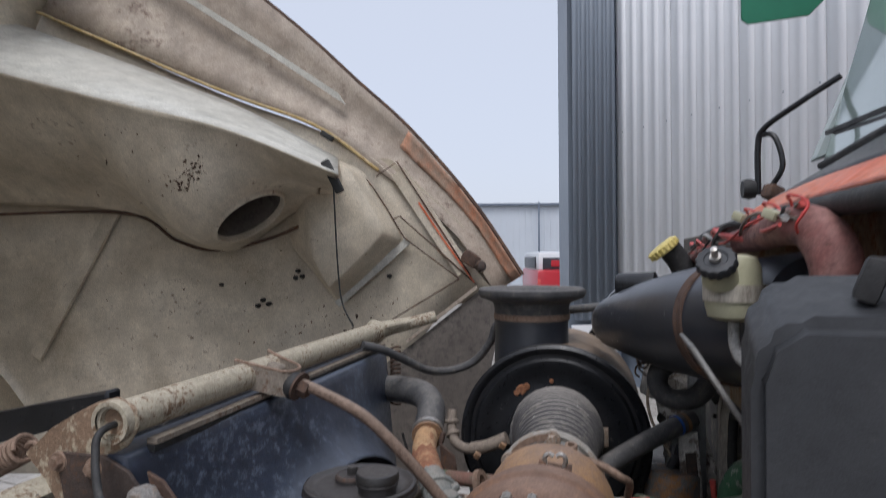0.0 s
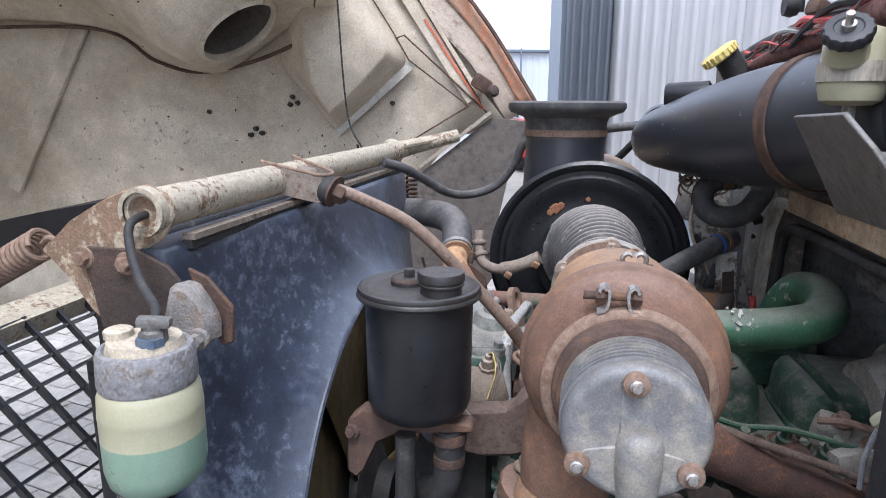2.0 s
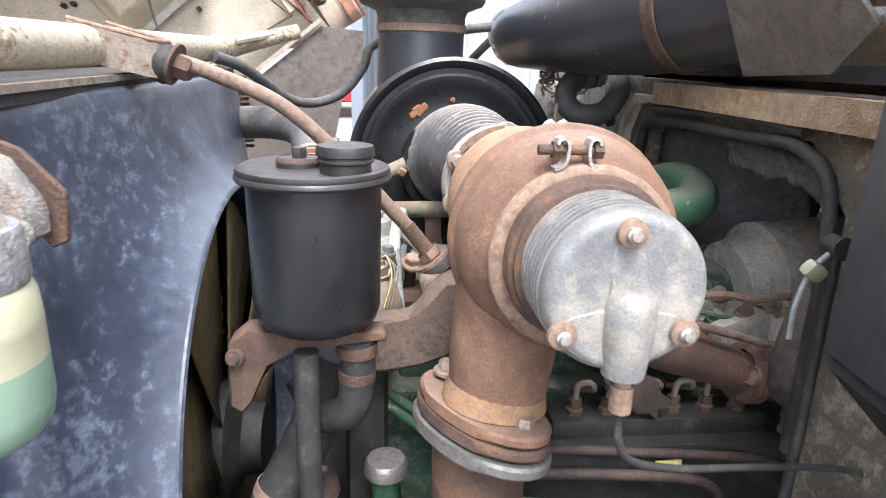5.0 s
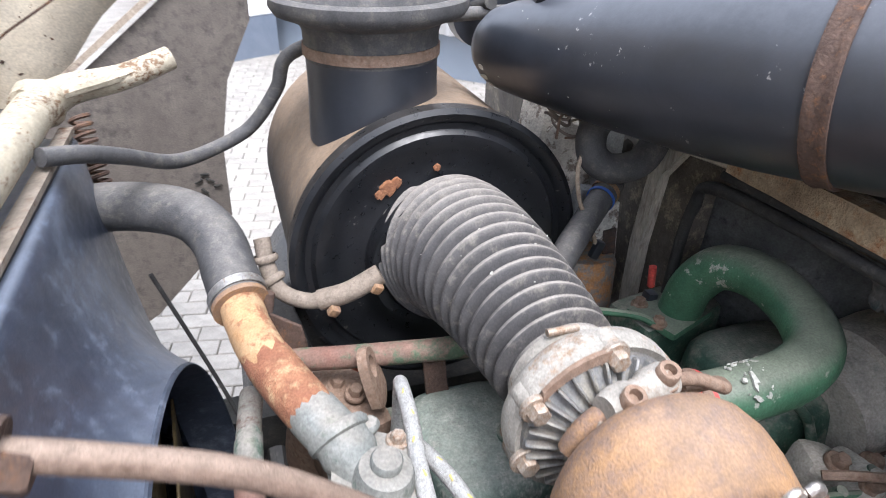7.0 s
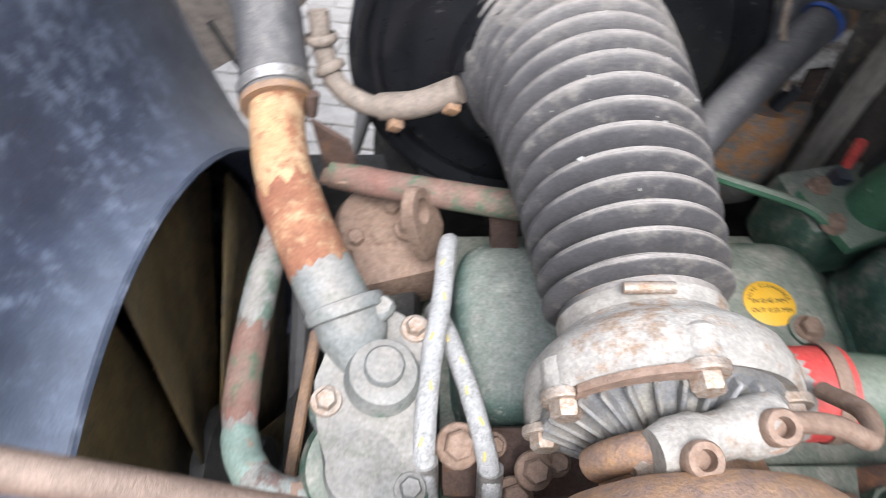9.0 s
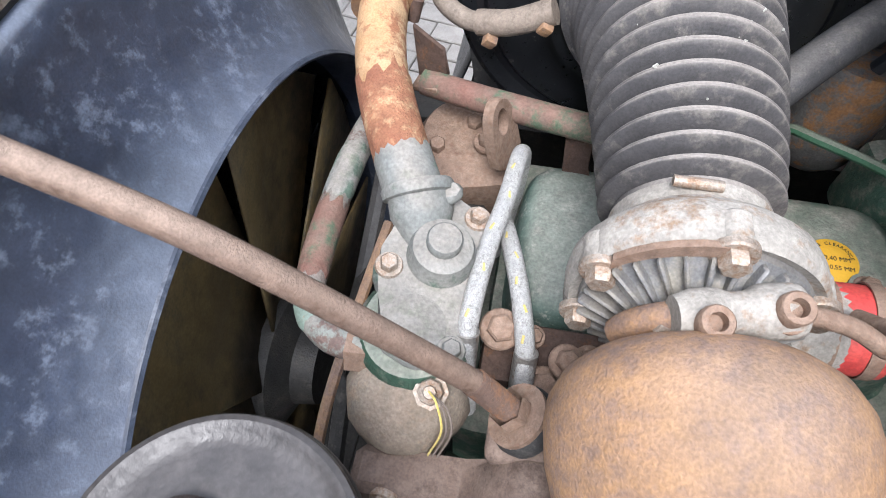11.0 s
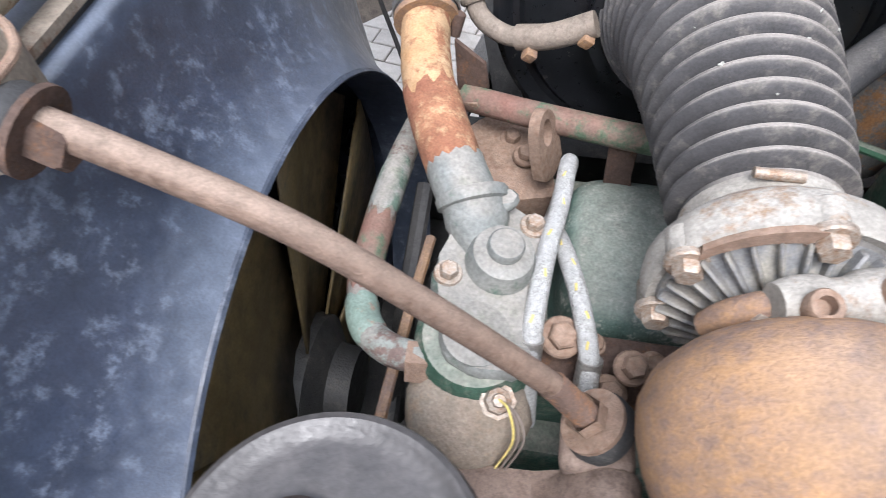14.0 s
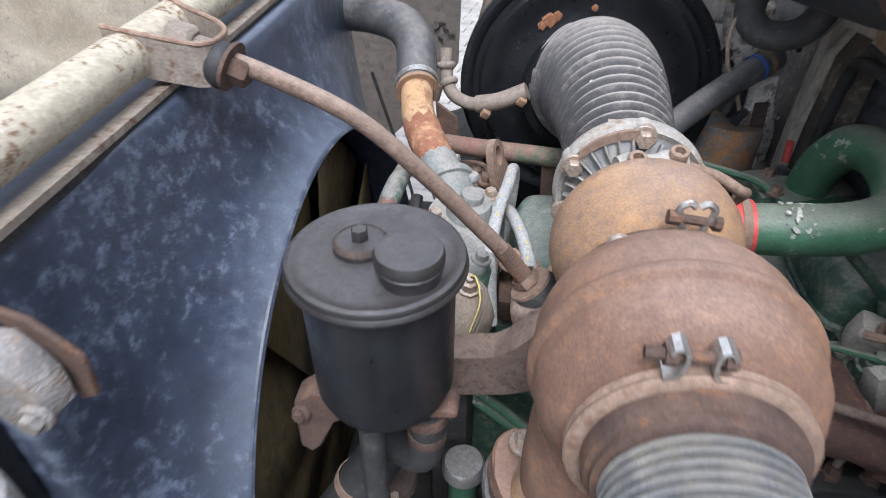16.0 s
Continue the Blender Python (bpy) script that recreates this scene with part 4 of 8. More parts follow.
# ---- things in front of the cab ----
A, B = V((0.026, 1.574, 1.497)), V((0.402, 0.72, 1.588))
ax = (B - A).normalized()
tank = thing("black_tank", "black cylindrical tank with a tapered end and rusty strap", "tank", tuple(A))
bm = lathe([(0, 0), (0.003, 0.025), (0.012, 0.042), (0.03, 0.054), (0.06, 0.062), (0.13, 0.072), (0.24, 0.086), (0.34, 0.095), (0.42, 0.099), (0.668, 0.099), (0.685, 0.092), (0.693, 0.07), (0.696, 0)], A, ax, 48)
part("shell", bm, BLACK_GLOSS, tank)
part("strap", lathe([(0.478, 0.099), (0.478, 0.1025), (0.482, 0.1035), (0.485, 0.1022), (0.494, 0.1022), (0.497, 0.1035), (0.501, 0.1025), (0.501, 0.099)], A, ax, 48), RUST_DARK, tank, "rusty steel strap")
part("pipe_stub", tube([A + V((0.03, 0.06, 0.05)), A + V((0.02, 0.16, 0.02)), A + V((0.0, 0.30, -0.02)), A + V((-0.06, 0.40, -0.10))], 0.011, 10), RUBBER, tank)
part("end_flange", lathe([(-0.005, 0), (-0.005, 0.055), (0.035, 0.06), (0.04, 0.05)], A + V((0.05, 0.13, 0.02)), (0.15, 1, 0.02), 24), BLACK_GLOSS, tank)
part("rear_port", lathe([(0, 0), (0.002, 0.024), (0.008, 0.028), (0.085, 0.028), (0.09, 0.02)], (0.045, 1.475, 1.588), (1, -0.25, 0.05), 28), BLACK_PAINT, tank, "black port behind the tank shoulder")
chips = random.Random(21)
tx_, ty_, _ = frame_of(ax)
for k in range(16):
    h, t = chips.uniform(0.05, 0.30), math.radians(chips.uniform(120, 300))
    d = tx_ * math.cos(t) + ty_ * math.sin(t)
    if d.y > 0.2 or d.z < -0.75:
        continue
    r = float(np.interp(h, (0.03, 0.06, 0.13, 0.24, 0.34), (0.054, 0.062, 0.072, 0.086, 0.095)))
    part("paint_chip", flake(A + ax * h + d * r, d, chips.uniform(0.0004, 0.0010), chips), CHIP, tank)
for k in range(4):
    t = math.radians(200 + 16 * k)
    d = tx_ * math.cos(t) + ty_ * math.sin(t)
    part("scuff", flake(A + ax * 0.045 + d * 0.058, d, chips.uniform(0.004, 0.007), chips), CHIP, tank, "white scuff at the tank end")
cap = thing("filler_cap", "yellow ribbed filler cap on a black neck", "cap", (0.15, 1.50, 1.66))
YC, YA = V((0.155, 1.50, 1.664)), V((-0.64, -0.05, 0.77))
disc = part("cap_disc", lathe([(0, 0), (0, 0.032), (0.003, 0.035), (0.017, 0.035), (0.020, 0.030), (0.020, 0)], YC, YA, 32), YELLOW, cap)
x, y, a = frame_of(YA)
for k in range(20):
    t = 2 * math.pi * k / 20
    part("grip", box(YC + a * 0.010 + (x * math.cos(t) + y * math.sin(t)) * 0.035, (0.0055, 0.005, 0.015), Matrix((x, y, a)).transposed() @ turn(0, 0, math.degrees(t)), 0.001, None, 1), YELLOW, disc)
part("neck", tube([(0.155, 1.505, 1.68), (0.19, 1.52, 1.63), (0.22, 1.52, 1.55)], 0.026, 14), RUBBER, cap)
wash = thing("fluid_reservoir", "yellowed plastic clutch fluid reservoir with black cap", "reservoir", (0.18, 0.91, 1.573))
W = V((0.182, 0.915, 0))
part("bottle", lathe([(1.568, 0), (1.569, 0.022), (1.574, 0.032), (1.588, 0.0355), (1.596, 0.0355), (1.598, 0.0360), (1.617, 0.0360), (1.619, 0.0355), (1.640, 0.0345), (1.652, 0.029), (1.656, 0.018), (1.657, 0.0)], W, (0, 0, 1), 36), BOTTLE, wash)
part("collar", lathe([(1.595, 0.0360), (1.595, 0.0382), (1.617, 0.0382), (1.617, 0.0360)], W, (0, 0, 1), 36), SEAL_LIP, wash, "dusty tan clamp band")
part("clamp_strap", box(W + V((0.062, -0.006, 1.606)), (0.052, 0.004, 0.020), turn(0, 0, -8), 0.001), SEAL_LIP, wash, "strap of the clamp band")
part("strap_bolt", hexbolt(W + V((0.070, -0.0085, 1.606)), (-0.1, -1, 0), 0.009, 0.006), RUST_PALE, wash)
part("shoulder", lathe([(-0.022, 0.024), (-0.004, 0.021), (0.004, 0.020), (0.004, 0)], (0.158, 0.878, 1.640), (-0.25, -0.70, 0.67), 28), BOTTLE, wash, "slanted filler shoulder")
KC, KA = V((0.156, 0.875, 1.642)), V((-0.25, -0.70, 0.67)).normalized()
bm = bmesh.new()
rings = []
for h, q in ((0.0, 0.0210), (0.0, 0.0240), (0.003, 0.0248), (0.011, 0.0248), (0.0135, 0.0228), (0.014, 0.015), (0.0125, 0.0135), (0.0125, 0.0)):
    kx, ky, _ = frame_of(KA)
    rings.append([bm.verts.new(KC + KA * h + (kx * math.cos(t) + ky * math.sin(t)) * q * (1 + 0.035 * math.cos(14 * t) * (q > 0.0225))) for t in (2 * math.pi * i / 84 for i in range(84))] if q else [bm.verts.new(KC + KA * h)])
for p, q in zip(rings, rings[1:]):
    for i in range(84):
        j = (i + 1) % 84
        bm.faces.new((p[i], p[j], q[0]) if len(q) == 1 else (p[i], p[j], q[j], q[i]))
c = part("cap", bm, PLASTIC, wash, "black scalloped cap")
part("stud", lathe([(0.0125, 0.0072), (0.0185, 0.0072), (0.0185, 0.0042), (0.020, 0.0042)] + [(0.020 + 0.0011 * k, 0.0043 if k % 2 else 0.0037) for k in range(12)] + [(0.034, 0.0)], KC, KA, 12), STEEL, c, "bright steel stud and nut")
part("outlet_hose", tube([(0.182, 0.915, 1.572), (0.184, 0.913, 1.53), (0.20, 0.90, 1.512), (0.25, 0.86, 1.512), (0.32, 0.82, 1.515)], 0.0072, 12), BRAID, wash, "pale grey outlet pipe")
plate = solo("steel_plate", slab([(0.106, 0.856, 1.556), (0.100, 0.706, 1.560), (0.117, 0.680, 1.531), (0.143, 0.661, 1.489), (0.170, 0.738, 1.450), (0.179, 0.898, 1.444)], (1, 0, 0.5), 0.005, 0.001), PLATE, "weathered cut grey steel plate bracket", "bracket", (0.2, 0.76, 1.45))
sidebox = thing("heater_box", "dark grey moulded plastic box beside the cab", "plastic box", (0.4, 0.66, 1.15))
back = [(0.134, 0.632, 1.592), (0.143, 0.632, 1.622), (0.168, 0.629, 1.640), (0.62, 0.557, 1.648), (0.62, 0.557, 0.85), (0.200, 0.627, 1.145), (0.134, 0.640, 1.215)]
front = [(u - 0.012, v - 0.10, z - (0.034 if z > 1.5 else 0.0)) for u, v, z in back]
bm = loft_between(back, front)
bmesh.ops.bevel(bm, geom=bm.edges[:], offset=0.010, segments=2, affect="EDGES")
part("body", bm, PLASTIC, sidebox)
latch = part("rubber_latch", box((0.235, 0.56, 1.645), (0.05, 0.02, 0.02), turn(0, -8, -18), 0.006), RUBBER, sidebox, "black rubber latch")
part("handle", box((0.21, 0.55, 1.636), (0.018, 0.022, 0.036), turn(0, 20, -18), 0.006), RUBBER, latch)
# loom under the scuttle
loom = thing("wiring_loom", "dusty red and grey wiring and hoses under the scuttle", "wiring loom", (0.24, 1.2, 1.66))
part("duct_hose", tube([(0.22, 1.6, 1.64), (0.235, 1.3, 1.672), (0.235, 1.0, 1.682), (0.235, 0.86, 1.690), (0.245, 0.80, 1.685), (0.255, 0.77, 1.655), (0.26, 0.76, 1.60)], [0.014, 0.018, 0.020, 0.023, 0.026, 0.027, 0.027], 18), HOSE_PINK, loom, "dusty dark red hose")
lw = random.Random(31)
for k in range(11):
    m_ = (RED, WIRE, RED, RUBBER, WIRE, BRAID, RED, RUBBER, WIRE, RED, RUBBER)[k]
    ph, ph2 = lw.uniform(0, 6.28), lw.uniform(0, 6.28)
    pts = [(0.222 + 0.016 * math.sin(ph + 1.1 * i), 1.60 - i * 0.10 - 0.02 * lw.random(), 1.672 + 0.0035 * i + 0.014 * math.sin(ph2 + 1.5 * i)) for i in range(9)]
    part("wire", tube(pts, (0.0022, 0.0018, 0.0024, 0.0055, 0.002, 0.0042)[k % 6], 6), m_, loom)
for k in range(3):
    c = V((0.225, 1.02 - 0.11 * k, 1.700))
    part("wire_loop", tube([c + V((0.006 * math.sin(3 * t), 0.034 * math.cos(t), 0.024 * math.sin(t))) for t in [0.45 * i for i in range(13)]], 0.0018, 6, 3), RED, loom, "red wire loop")
for y_, dz in ((1.02, 0.012), (0.84, 0.004)):
    part("connector", box((0.212, y_, 1.700 + dz), (0.013, 0.022, 0.013), turn(20, 10, 30), 0.003), BOTTLE, loom, "pale yellow connector")

# ---- radiator, shroud and fan ----
shroud = thing("fan_shroud", "blue-black plastic fan shroud with chalky bloom", "fan shroud", (-0.55, 1.1, 0.6))
RC, RR, RU = (1.107, 0.845), 0.42, -0.427
v0, v1, z0, z1 = 0.665, 1.565, 0.38, 1.412


def rect_reach(t):
    """How far a ray at angle t from the ring's centre runs to the shroud's outer rectangle."""
    c, s = math.cos(t), math.sin(t)
    return min(((v1 - RC[0]) / c if c > 1e-6 else 9), ((v0 - RC[0]) / c if c < -1e-6 else 9), ((z1 - RC[1]) / s if s > 1e-6 else 9), ((z0 - RC[1]) / s if s < -1e-6 else 9))


def bell(t, d):
    """A point of the bell-mouthed shroud at angle t, d outward from the edge of the ring."""
    r = RR + d
    u = RU + 0.023 * r * math.cos(t) - 0.061 * r * math.sin(t) * math.exp(-d / 0.06) - 0.090 * (1 - math.exp(-d / 0.052)) - 0.10 * d
    return u, RC[0] + r * math.cos(t), RC[1] + r * math.sin(t)


def loft(rings):
    bm = bmesh.new()
    rows = [[bm.verts.new(p) for p in ring] for ring in rings]
    for p, q in zip(rows, rows[1:]):
        for i in range(len(p)):
            j = (i + 1) % len(p)
            bm.faces.new((p[i], p[j], q[j], q[i]))
    return bm


angles = sorted([2 * math.pi * i / 160 for i in range(160)] + [math.atan2(z - RC[1], v - RC[0]) % (2 * math.pi) for v in (v0, v1) for z in (z0, z1)])
rings = [[(-0.60, *bell(t, rect_reach(t) - RR)[1:]) for t in angles]]
rings.append([(-0.004 + bell(t, rect_reach(t) - RR)[0], *bell(t, rect_reach(t) - RR)[1:]) for t in angles])
for k in range(18):
    ring = []
    for t in angles:
        reach = rect_reach(t) - RR
        ring.append(bell(t, (reach - 0.005) * (1 - k / 17) ** 1.8))
    rings.append(ring)
bell_part = part("bell", loft(rings), SHROUD, shroud, thick=0.004, smooth=60)
rings = [[tuple(V(bell(t, 0.0)) + V((du, dr * math.cos(t), dr * math.sin(t)))) for t in angles] for du, dr in ((-0.004, 0.0034), (0.002, 0.0028), (0.0045, 0.0), (0.003, -0.003), (-0.004, -0.004), (-0.07, -0.004))]
part("lip", loft(rings), SHROUD_EDGE, bell_part, "pale scuffed lip with its highlight painted in")
fan = thing("cooling_fan", "ochre and black cooling fan inside the shroud", "fan", (-0.49, *RC))
part("hub", lathe([(-0.06, 0), (-0.06, 0.09), (-0.03, 0.10), (0.01, 0.095), (0.03, 0.06), (0.06, 0.055), (0.06, 0)], (-0.49, *RC), (1, 0, 0), 40), DARK, fan, "dark fan hub")
for k in range(8):
    t0 = 2 * math.pi * (k + 0.3) / 8
    bm = bmesh.new()
    rows = []
    for r in (0.10, 0.19, 0.29, 0.395):
        w = 0.12 + 0.60 * (r - 0.1)
        row = []
        for s in (-1, -0.3, 0.3, 1):
            t = t0 + s * w / 2 / r
            row.append(bm.verts.new((-0.490 + s * 0.009 - 0.006 * (1 - s * s), RC[0] + r * math.cos(t), RC[1] + r * math.sin(t))))
        rows.append(row)
    for p, q in zip(rows, rows[1:]):
        for i in range(3):
            bm.faces.new((p[i], p[i + 1], q[i + 1], q[i]))
    part("blade", bm, FAN, fan, "ochre fan blade" if k == 0 else "", thick=0.004)
rad = thing("radiator", "dark radiator core with its side frame", "radiator", (-0.66, 1.19, 0.4))
part("core", box((-0.65, 1.19, 0.92), (0.09, 0.96, 0.95), bevel=0.01), DARK, rad)
part("top_tank", tube([(-0.64, 0.72, 1.385), (-0.64, 1.66, 1.385)], 0.045, 16), BLACK_PAINT, rad)
part("side_post", box((-0.608, 0.650, 0.79), (0.080, 0.026, 1.0), bevel=0.006), BLACK_PAINT, rad, "scuffed black side post")
part("scuffed_edge", box((-0.608, 0.635, 0.78), (0.030, 0.006, 0.94), bevel=0.002), SCUFFED, rad, "scuffed post edge worn to bare metal")

# ---- bonnet crossbar and its fittings ----
bar = thing("bonnet_crossbar", "cream painted crossbar tube with rust spots", "crossbar", (-0.57, 0.69, 1.43))
E0, E1 = V((-0.570, 0.656, 1.455)), V((-0.564, 1.565, 1.460))
d = (E1 - E0).normalized()
bm = lathe([(0.0, 0.017), (0.0, 0.0223), (0.004, 0.0228), (0.10, 0.0228), ((E1 - E0).length, 0.0232), ((E1 - E0).length, 0.0)], E0, d, 36)
lathe([(0.0, 0.017), (0.10, 0.017), (0.1, 0)], E0, d, 36, bm)
part("tube", bm, CREAM_RUST, bar)
part("tube_collar", lathe([(-0.004, 0.021), (-0.004, 0.0265), (0.008, 0.0272), (0.014, 0.0223)], E0, d, 32), CREAM_RUST, bar, "rolled rusty collar")
bm = slab([(-0.712, 0.663, 1.405), (-0.668, 0.663, 1.440), (-0.630, 0.663, 1.461), (-0.600, 0.663, 1.476), (-0.570, 0.663, 1.484), (-0.545, 0.663, 1.472), (-0.540, 0.663, 1.448), (-0.555, 0.663, 1.425), (-0.586, 0.663, 1.408), (-0.640, 0.663, 1.400), (-0.642, 0.663, 1.360), (-0.640, 0.663, 1.325), (-0.655, 0.663, 1.338), (-0.673, 0.663, 1.375)], (0, 1, 0), 0.010, 0.003)
END = mat("peeling_cream_over_rust", (0.22, 0.145, 0.095), (0.30, 0.205, 0.135), (0.47, 0.40, 0.29), 0.8, 0.0, 14, 70, 0.52, 0.03, 0.6)
part("end_bracket", bm, END, bar, "peeling cream end bracket")
bm = tube([tuple(E1 - d * 0.03), tuple(E1 + V((0.03, 0.02, 0.008))), (-0.465, 1.565, 1.485), (-0.408, 1.588, 1.50)], [0.024, 0.020, 0.016, 0.015], 12)
for s in (-1, 1):
    tube([(-0.53, 1.555 + 0.012 * s, 1.476), (-0.465, 1.567 + 0.012 * s, 1.490), (-0.411, 1.586 + 0.004 * s, 1.503)], 0.008, 8, bm=bm)
part("tongue", bm, CREAM_RUST, bar, "rusty cream tongue")
part("tongue_lug", lathe([(-0.02, 0), (-0.02, 0.026), (0, 0.032), (0.02, 0.024), (0.02, 0)], E1 - d * 0.005, (0.3, 0.95, 0.1), 18), CREAM_RUST, bar)
under = thing("edge_strip", "cream painted strip over black rubber under the crossbar", "strip", (-0.55, 1.1, 1.41))
part("cap_strip", band([(-0.548, 0.70, 1.421), (-0.540, 1.55, 1.428)], 0.007, 0.016), CLEVIS, under, "cream painted cap strip")
part("rubber_pad", band([(-0.550, 0.70, 1.412), (-0.542, 1.55, 1.419)], 0.010, 0.012), RUBBER, under, "black rubber pad")
clev = thing("stay_clevis", "grey rusty pressed clevis on the crossbar", "clevis", (-0.50, 1.03, 1.43), m=placed(0.006, -0.039, 0.013))
U_PLAN = [(max(u - 0.024, -0.588), v + 0.019) for u, v in [(-0.592, 0.960), (-0.53, 0.966), (-0.492, 0.975), (-0.482, 0.982), (-0.477, 0.994), (-0.476, 1.010), (-0.478, 1.024), (-0.485, 1.034), (-0.495, 1.041), (-0.53, 1.052), (-0.592, 1.068)]]
bm = band([(u, v, 1.449 - 0.25 * (u + 0.578)) for u, v in U_PLAN], 0.042, 0.0045)
part("pressing", bm, CLEVIS, clev)
bm = tube([(u, v, 1.470 - 0.25 * (u + 0.578)) for u, v in U_PLAN], 0.0028, 8, 3)
part("edge_bead", bm, RUST_PALE, clev, "rust-brown upper edge")
bm = slab([(u, v, 1.429 - 0.25 * (u + 0.578)) for u, v in U_PLAN], (0, 0, 1), 0.004, 0)
part("floor_plate", bm, RUST_DARK, clev, "rust-scaled floor of the clevis")
bm = lathe([(0, 0), (0, 0.019), (0.022, 0.019), (0.026, 0.015), (0.026, 0.011), (0.05, 0.011), (0.05, 0)], (-0.552, 1.026, 1.447), (1, 0, -0.25), 6)
part("pin", bm, CLEVIS, clev, "painted bolt inside the clevis")
# ---- stay rod ----
rod = thing("stay_rod", "rusty steel stay rod with threaded end", "stay rod", (-0.45, 0.995, 1.42))
part("rod_bar", tube([(-0.494, 0.980, 1.447), (-0.438, 0.975, 1.429), (-0.360, 0.970, 1.394), (-0.288, 0.970, 1.330), (-0.229, 0.973, 1.266), (-0.201, 0.974, 1.235)], 0.0094, 16), ROD, rod)
bm = lathe([(0.006, 0.0), (0.006, 0.021), (0.010, 0.023), (0.018, 0.0235), (0.022, 0.021), (0.022, 0.0)], (-0.507, 0.979, 1.444), (0.93, -0.10, -0.35), 24)
part("bush", bm, RUBBER, rod, "hard rubber bush")
part("washer", lathe([(0.0, 0.0), (0.0, 0.025), (0.004, 0.025), (0.004, 0.0)], (-0.485, 0.9765, 1.4395), (0.93, -0.10, -0.35), 24), RUST_DARK, rod)
part("nut", hexbolt((-0.481, 0.976, 1.438), (0.93, -0.10, -0.35), 0.026, 0.018, False), RUST_DARK, rod)
thr = bmesh.new()
P0, P1 = V((-0.208, 0.974, 1.243)), V((-0.173, 0.970, 1.200))
dd = (P1 - P0).normalized()
lathe([(0.0 + 0.0028 * i // 2 * 0 + 0.0014 * i, 0.0108 if i % 2 else 0.0095) for i in range(36)], P0, dd, 16, thr)
part("thread", thr, RUST_DARK, rod)
part("end_nut", hexbolt(P1 - dd * 0.014, dd, 0.027, 0.014, False), RUST_PALE, rod)
part("end_washer", lathe([(0, 0), (0, 0.026), (0.004, 0.026), (0.004, 0)], P1 + dd * 0.000, dd, 28), RUST_PALE, rod)
part("end_bush", lathe([(0.004, 0.026), (0.008, 0.028), (0.017, 0.028), (0.02, 0.024), (0.02, 0)], P1, dd, 28), RUBBER, rod, "black rubber end bush")
brk = thing("engine_bracket", "rust-brown forged bracket holding the stay rod", "bracket", (-0.2, 0.95, 1.1))
bm = slab([(u, 0.905, z) for u, z in ((-0.300, 1.135), (-0.275, 1.137), (-0.215, 1.130), (-0.200, 1.133), (-0.192, 1.160), (-0.165, 1.192), (-0.140, 1.195), (-0.128, 1.170), (-0.128, 1.120), (-0.150, 1.085), (-0.190, 1.070), (-0.24, 1.062), (-0.300, 1.068))], (0, 1, 0), 0.040, 0.008)
part("casting", bm, FORGED, brk)
part("rod_seat", box((-0.160, 0.962, 1.155), (0.056, 0.05, 0.068), turn(0, -12, 0), 0.010, None, 3), FORGED, brk)
part("bolt", hexbolt((-0.268, 0.903, 1.125), (-0.1, -1, 0.3), 0.015, 0.010), BOLT, brk)

# ---- power steering reservoir ----
S = V((-0.311, 0.8195, 0))
res = thing("steering_fluid_reservoir", "black steel steering fluid reservoir with clamped lid", "reservoir", (-0.311, 0.8195, 1.17))
bm = lathe([(1.176, 0), (1.176, 0.040), (1.179, 0.055), (1.186, 0.063), (1.198, 0.0670), (1.332, 0.0682), (1.335, 0.0722), (1.338, 0.0722)], S, (0, 0, 1), 64)
part("can", bm, BLACK_DUSTY, res)
bm = lathe([(1.337, 0.072), (1.334, 0.0772), (1.337, 0.0790), (1.340, 0.0783), (1.3415, 0.0768), (1.344, 0.0775), (1.347, 0.0762), (1.3485, 0.0728), (1.347, 0.0688), (1.3445, 0.0655), (1.344, 0.059), (1.3455, 0.03), (1.3460, 0.0)], S, (0, 0, 1), 72)
lid = part("lid", bm, LID, res, "dusty black pressed lid")
CB = V((-0.278, 0.797, 0))
part("filler_cap", lathe([(1.343, 0.0255), (1.354, 0.025), (1.356, 0.0280), (1.358, 0.0280), (1.359, 0.0268), (1.361, 0.0268), (1.362, 0.0288), (1.368, 0.0288), (1.3715, 0.0272), (1.3725, 0.022), (1.3720, 0.017), (1.3725, 0)], CB, (0, 0, 1), 40), LID, lid, "worn round filler cap")
CH = V((-0.326, 0.828, 0))
bo = part("boss", lathe([(1.344, 0.024), (1.3515, 0.0236), (1.3545, 0.0205), (1.3540, 0.016), (1.3545, 0)], CH, (0, 0, 1), 32), LID, lid, "raised boss with a paint-worn rim")
part("worn_rim", lathe([(1.3500, 0.0240), (1.3520, 0.0238), (1.3548, 0.0212), (1.3550, 0.0195)], CH, (0, 0, 1), 32), RUST_BLACK, bo, "paint worn through to rust round the boss")
part("hex_nut", hexbolt(CH + V((0, 0, 1.3545)), (0, 0, 1), 0.0135, 0.010, False), LID, lid)
cr = thing("reservoir_cradle", "rusty pressed steel cradle under the reservoir", "bracket", (-0.31, 0.82, 1.1))
bm = slab([(u, 0.800, z) for u, z in ((-0.408, 1.085), (-0.405, 1.160), (-0.384, 1.178), (-0.36, 1.169), (-0.30, 1.172), (-0.240, 1.172), (-0.236, 1.160), (-0.34, 1.152), (-0.368, 1.136), (-0.382, 1.090), (-0.394, 1.076))], (0, 1, 0), 0.030, 0.003)
part("pressing", bm, RUST_DARK, cr, "bent rusty strap")
part("bolt", hexbolt((-0.398, 0.797, 1.145), (-0.2, -1, 0.1), 0.012, 0.007), RUST_DARK, cr)
hs = thing("reservoir_hoses", "black fluid hoses dropping from the reservoir", "hose", (-0.3, 0.82, 0.8))
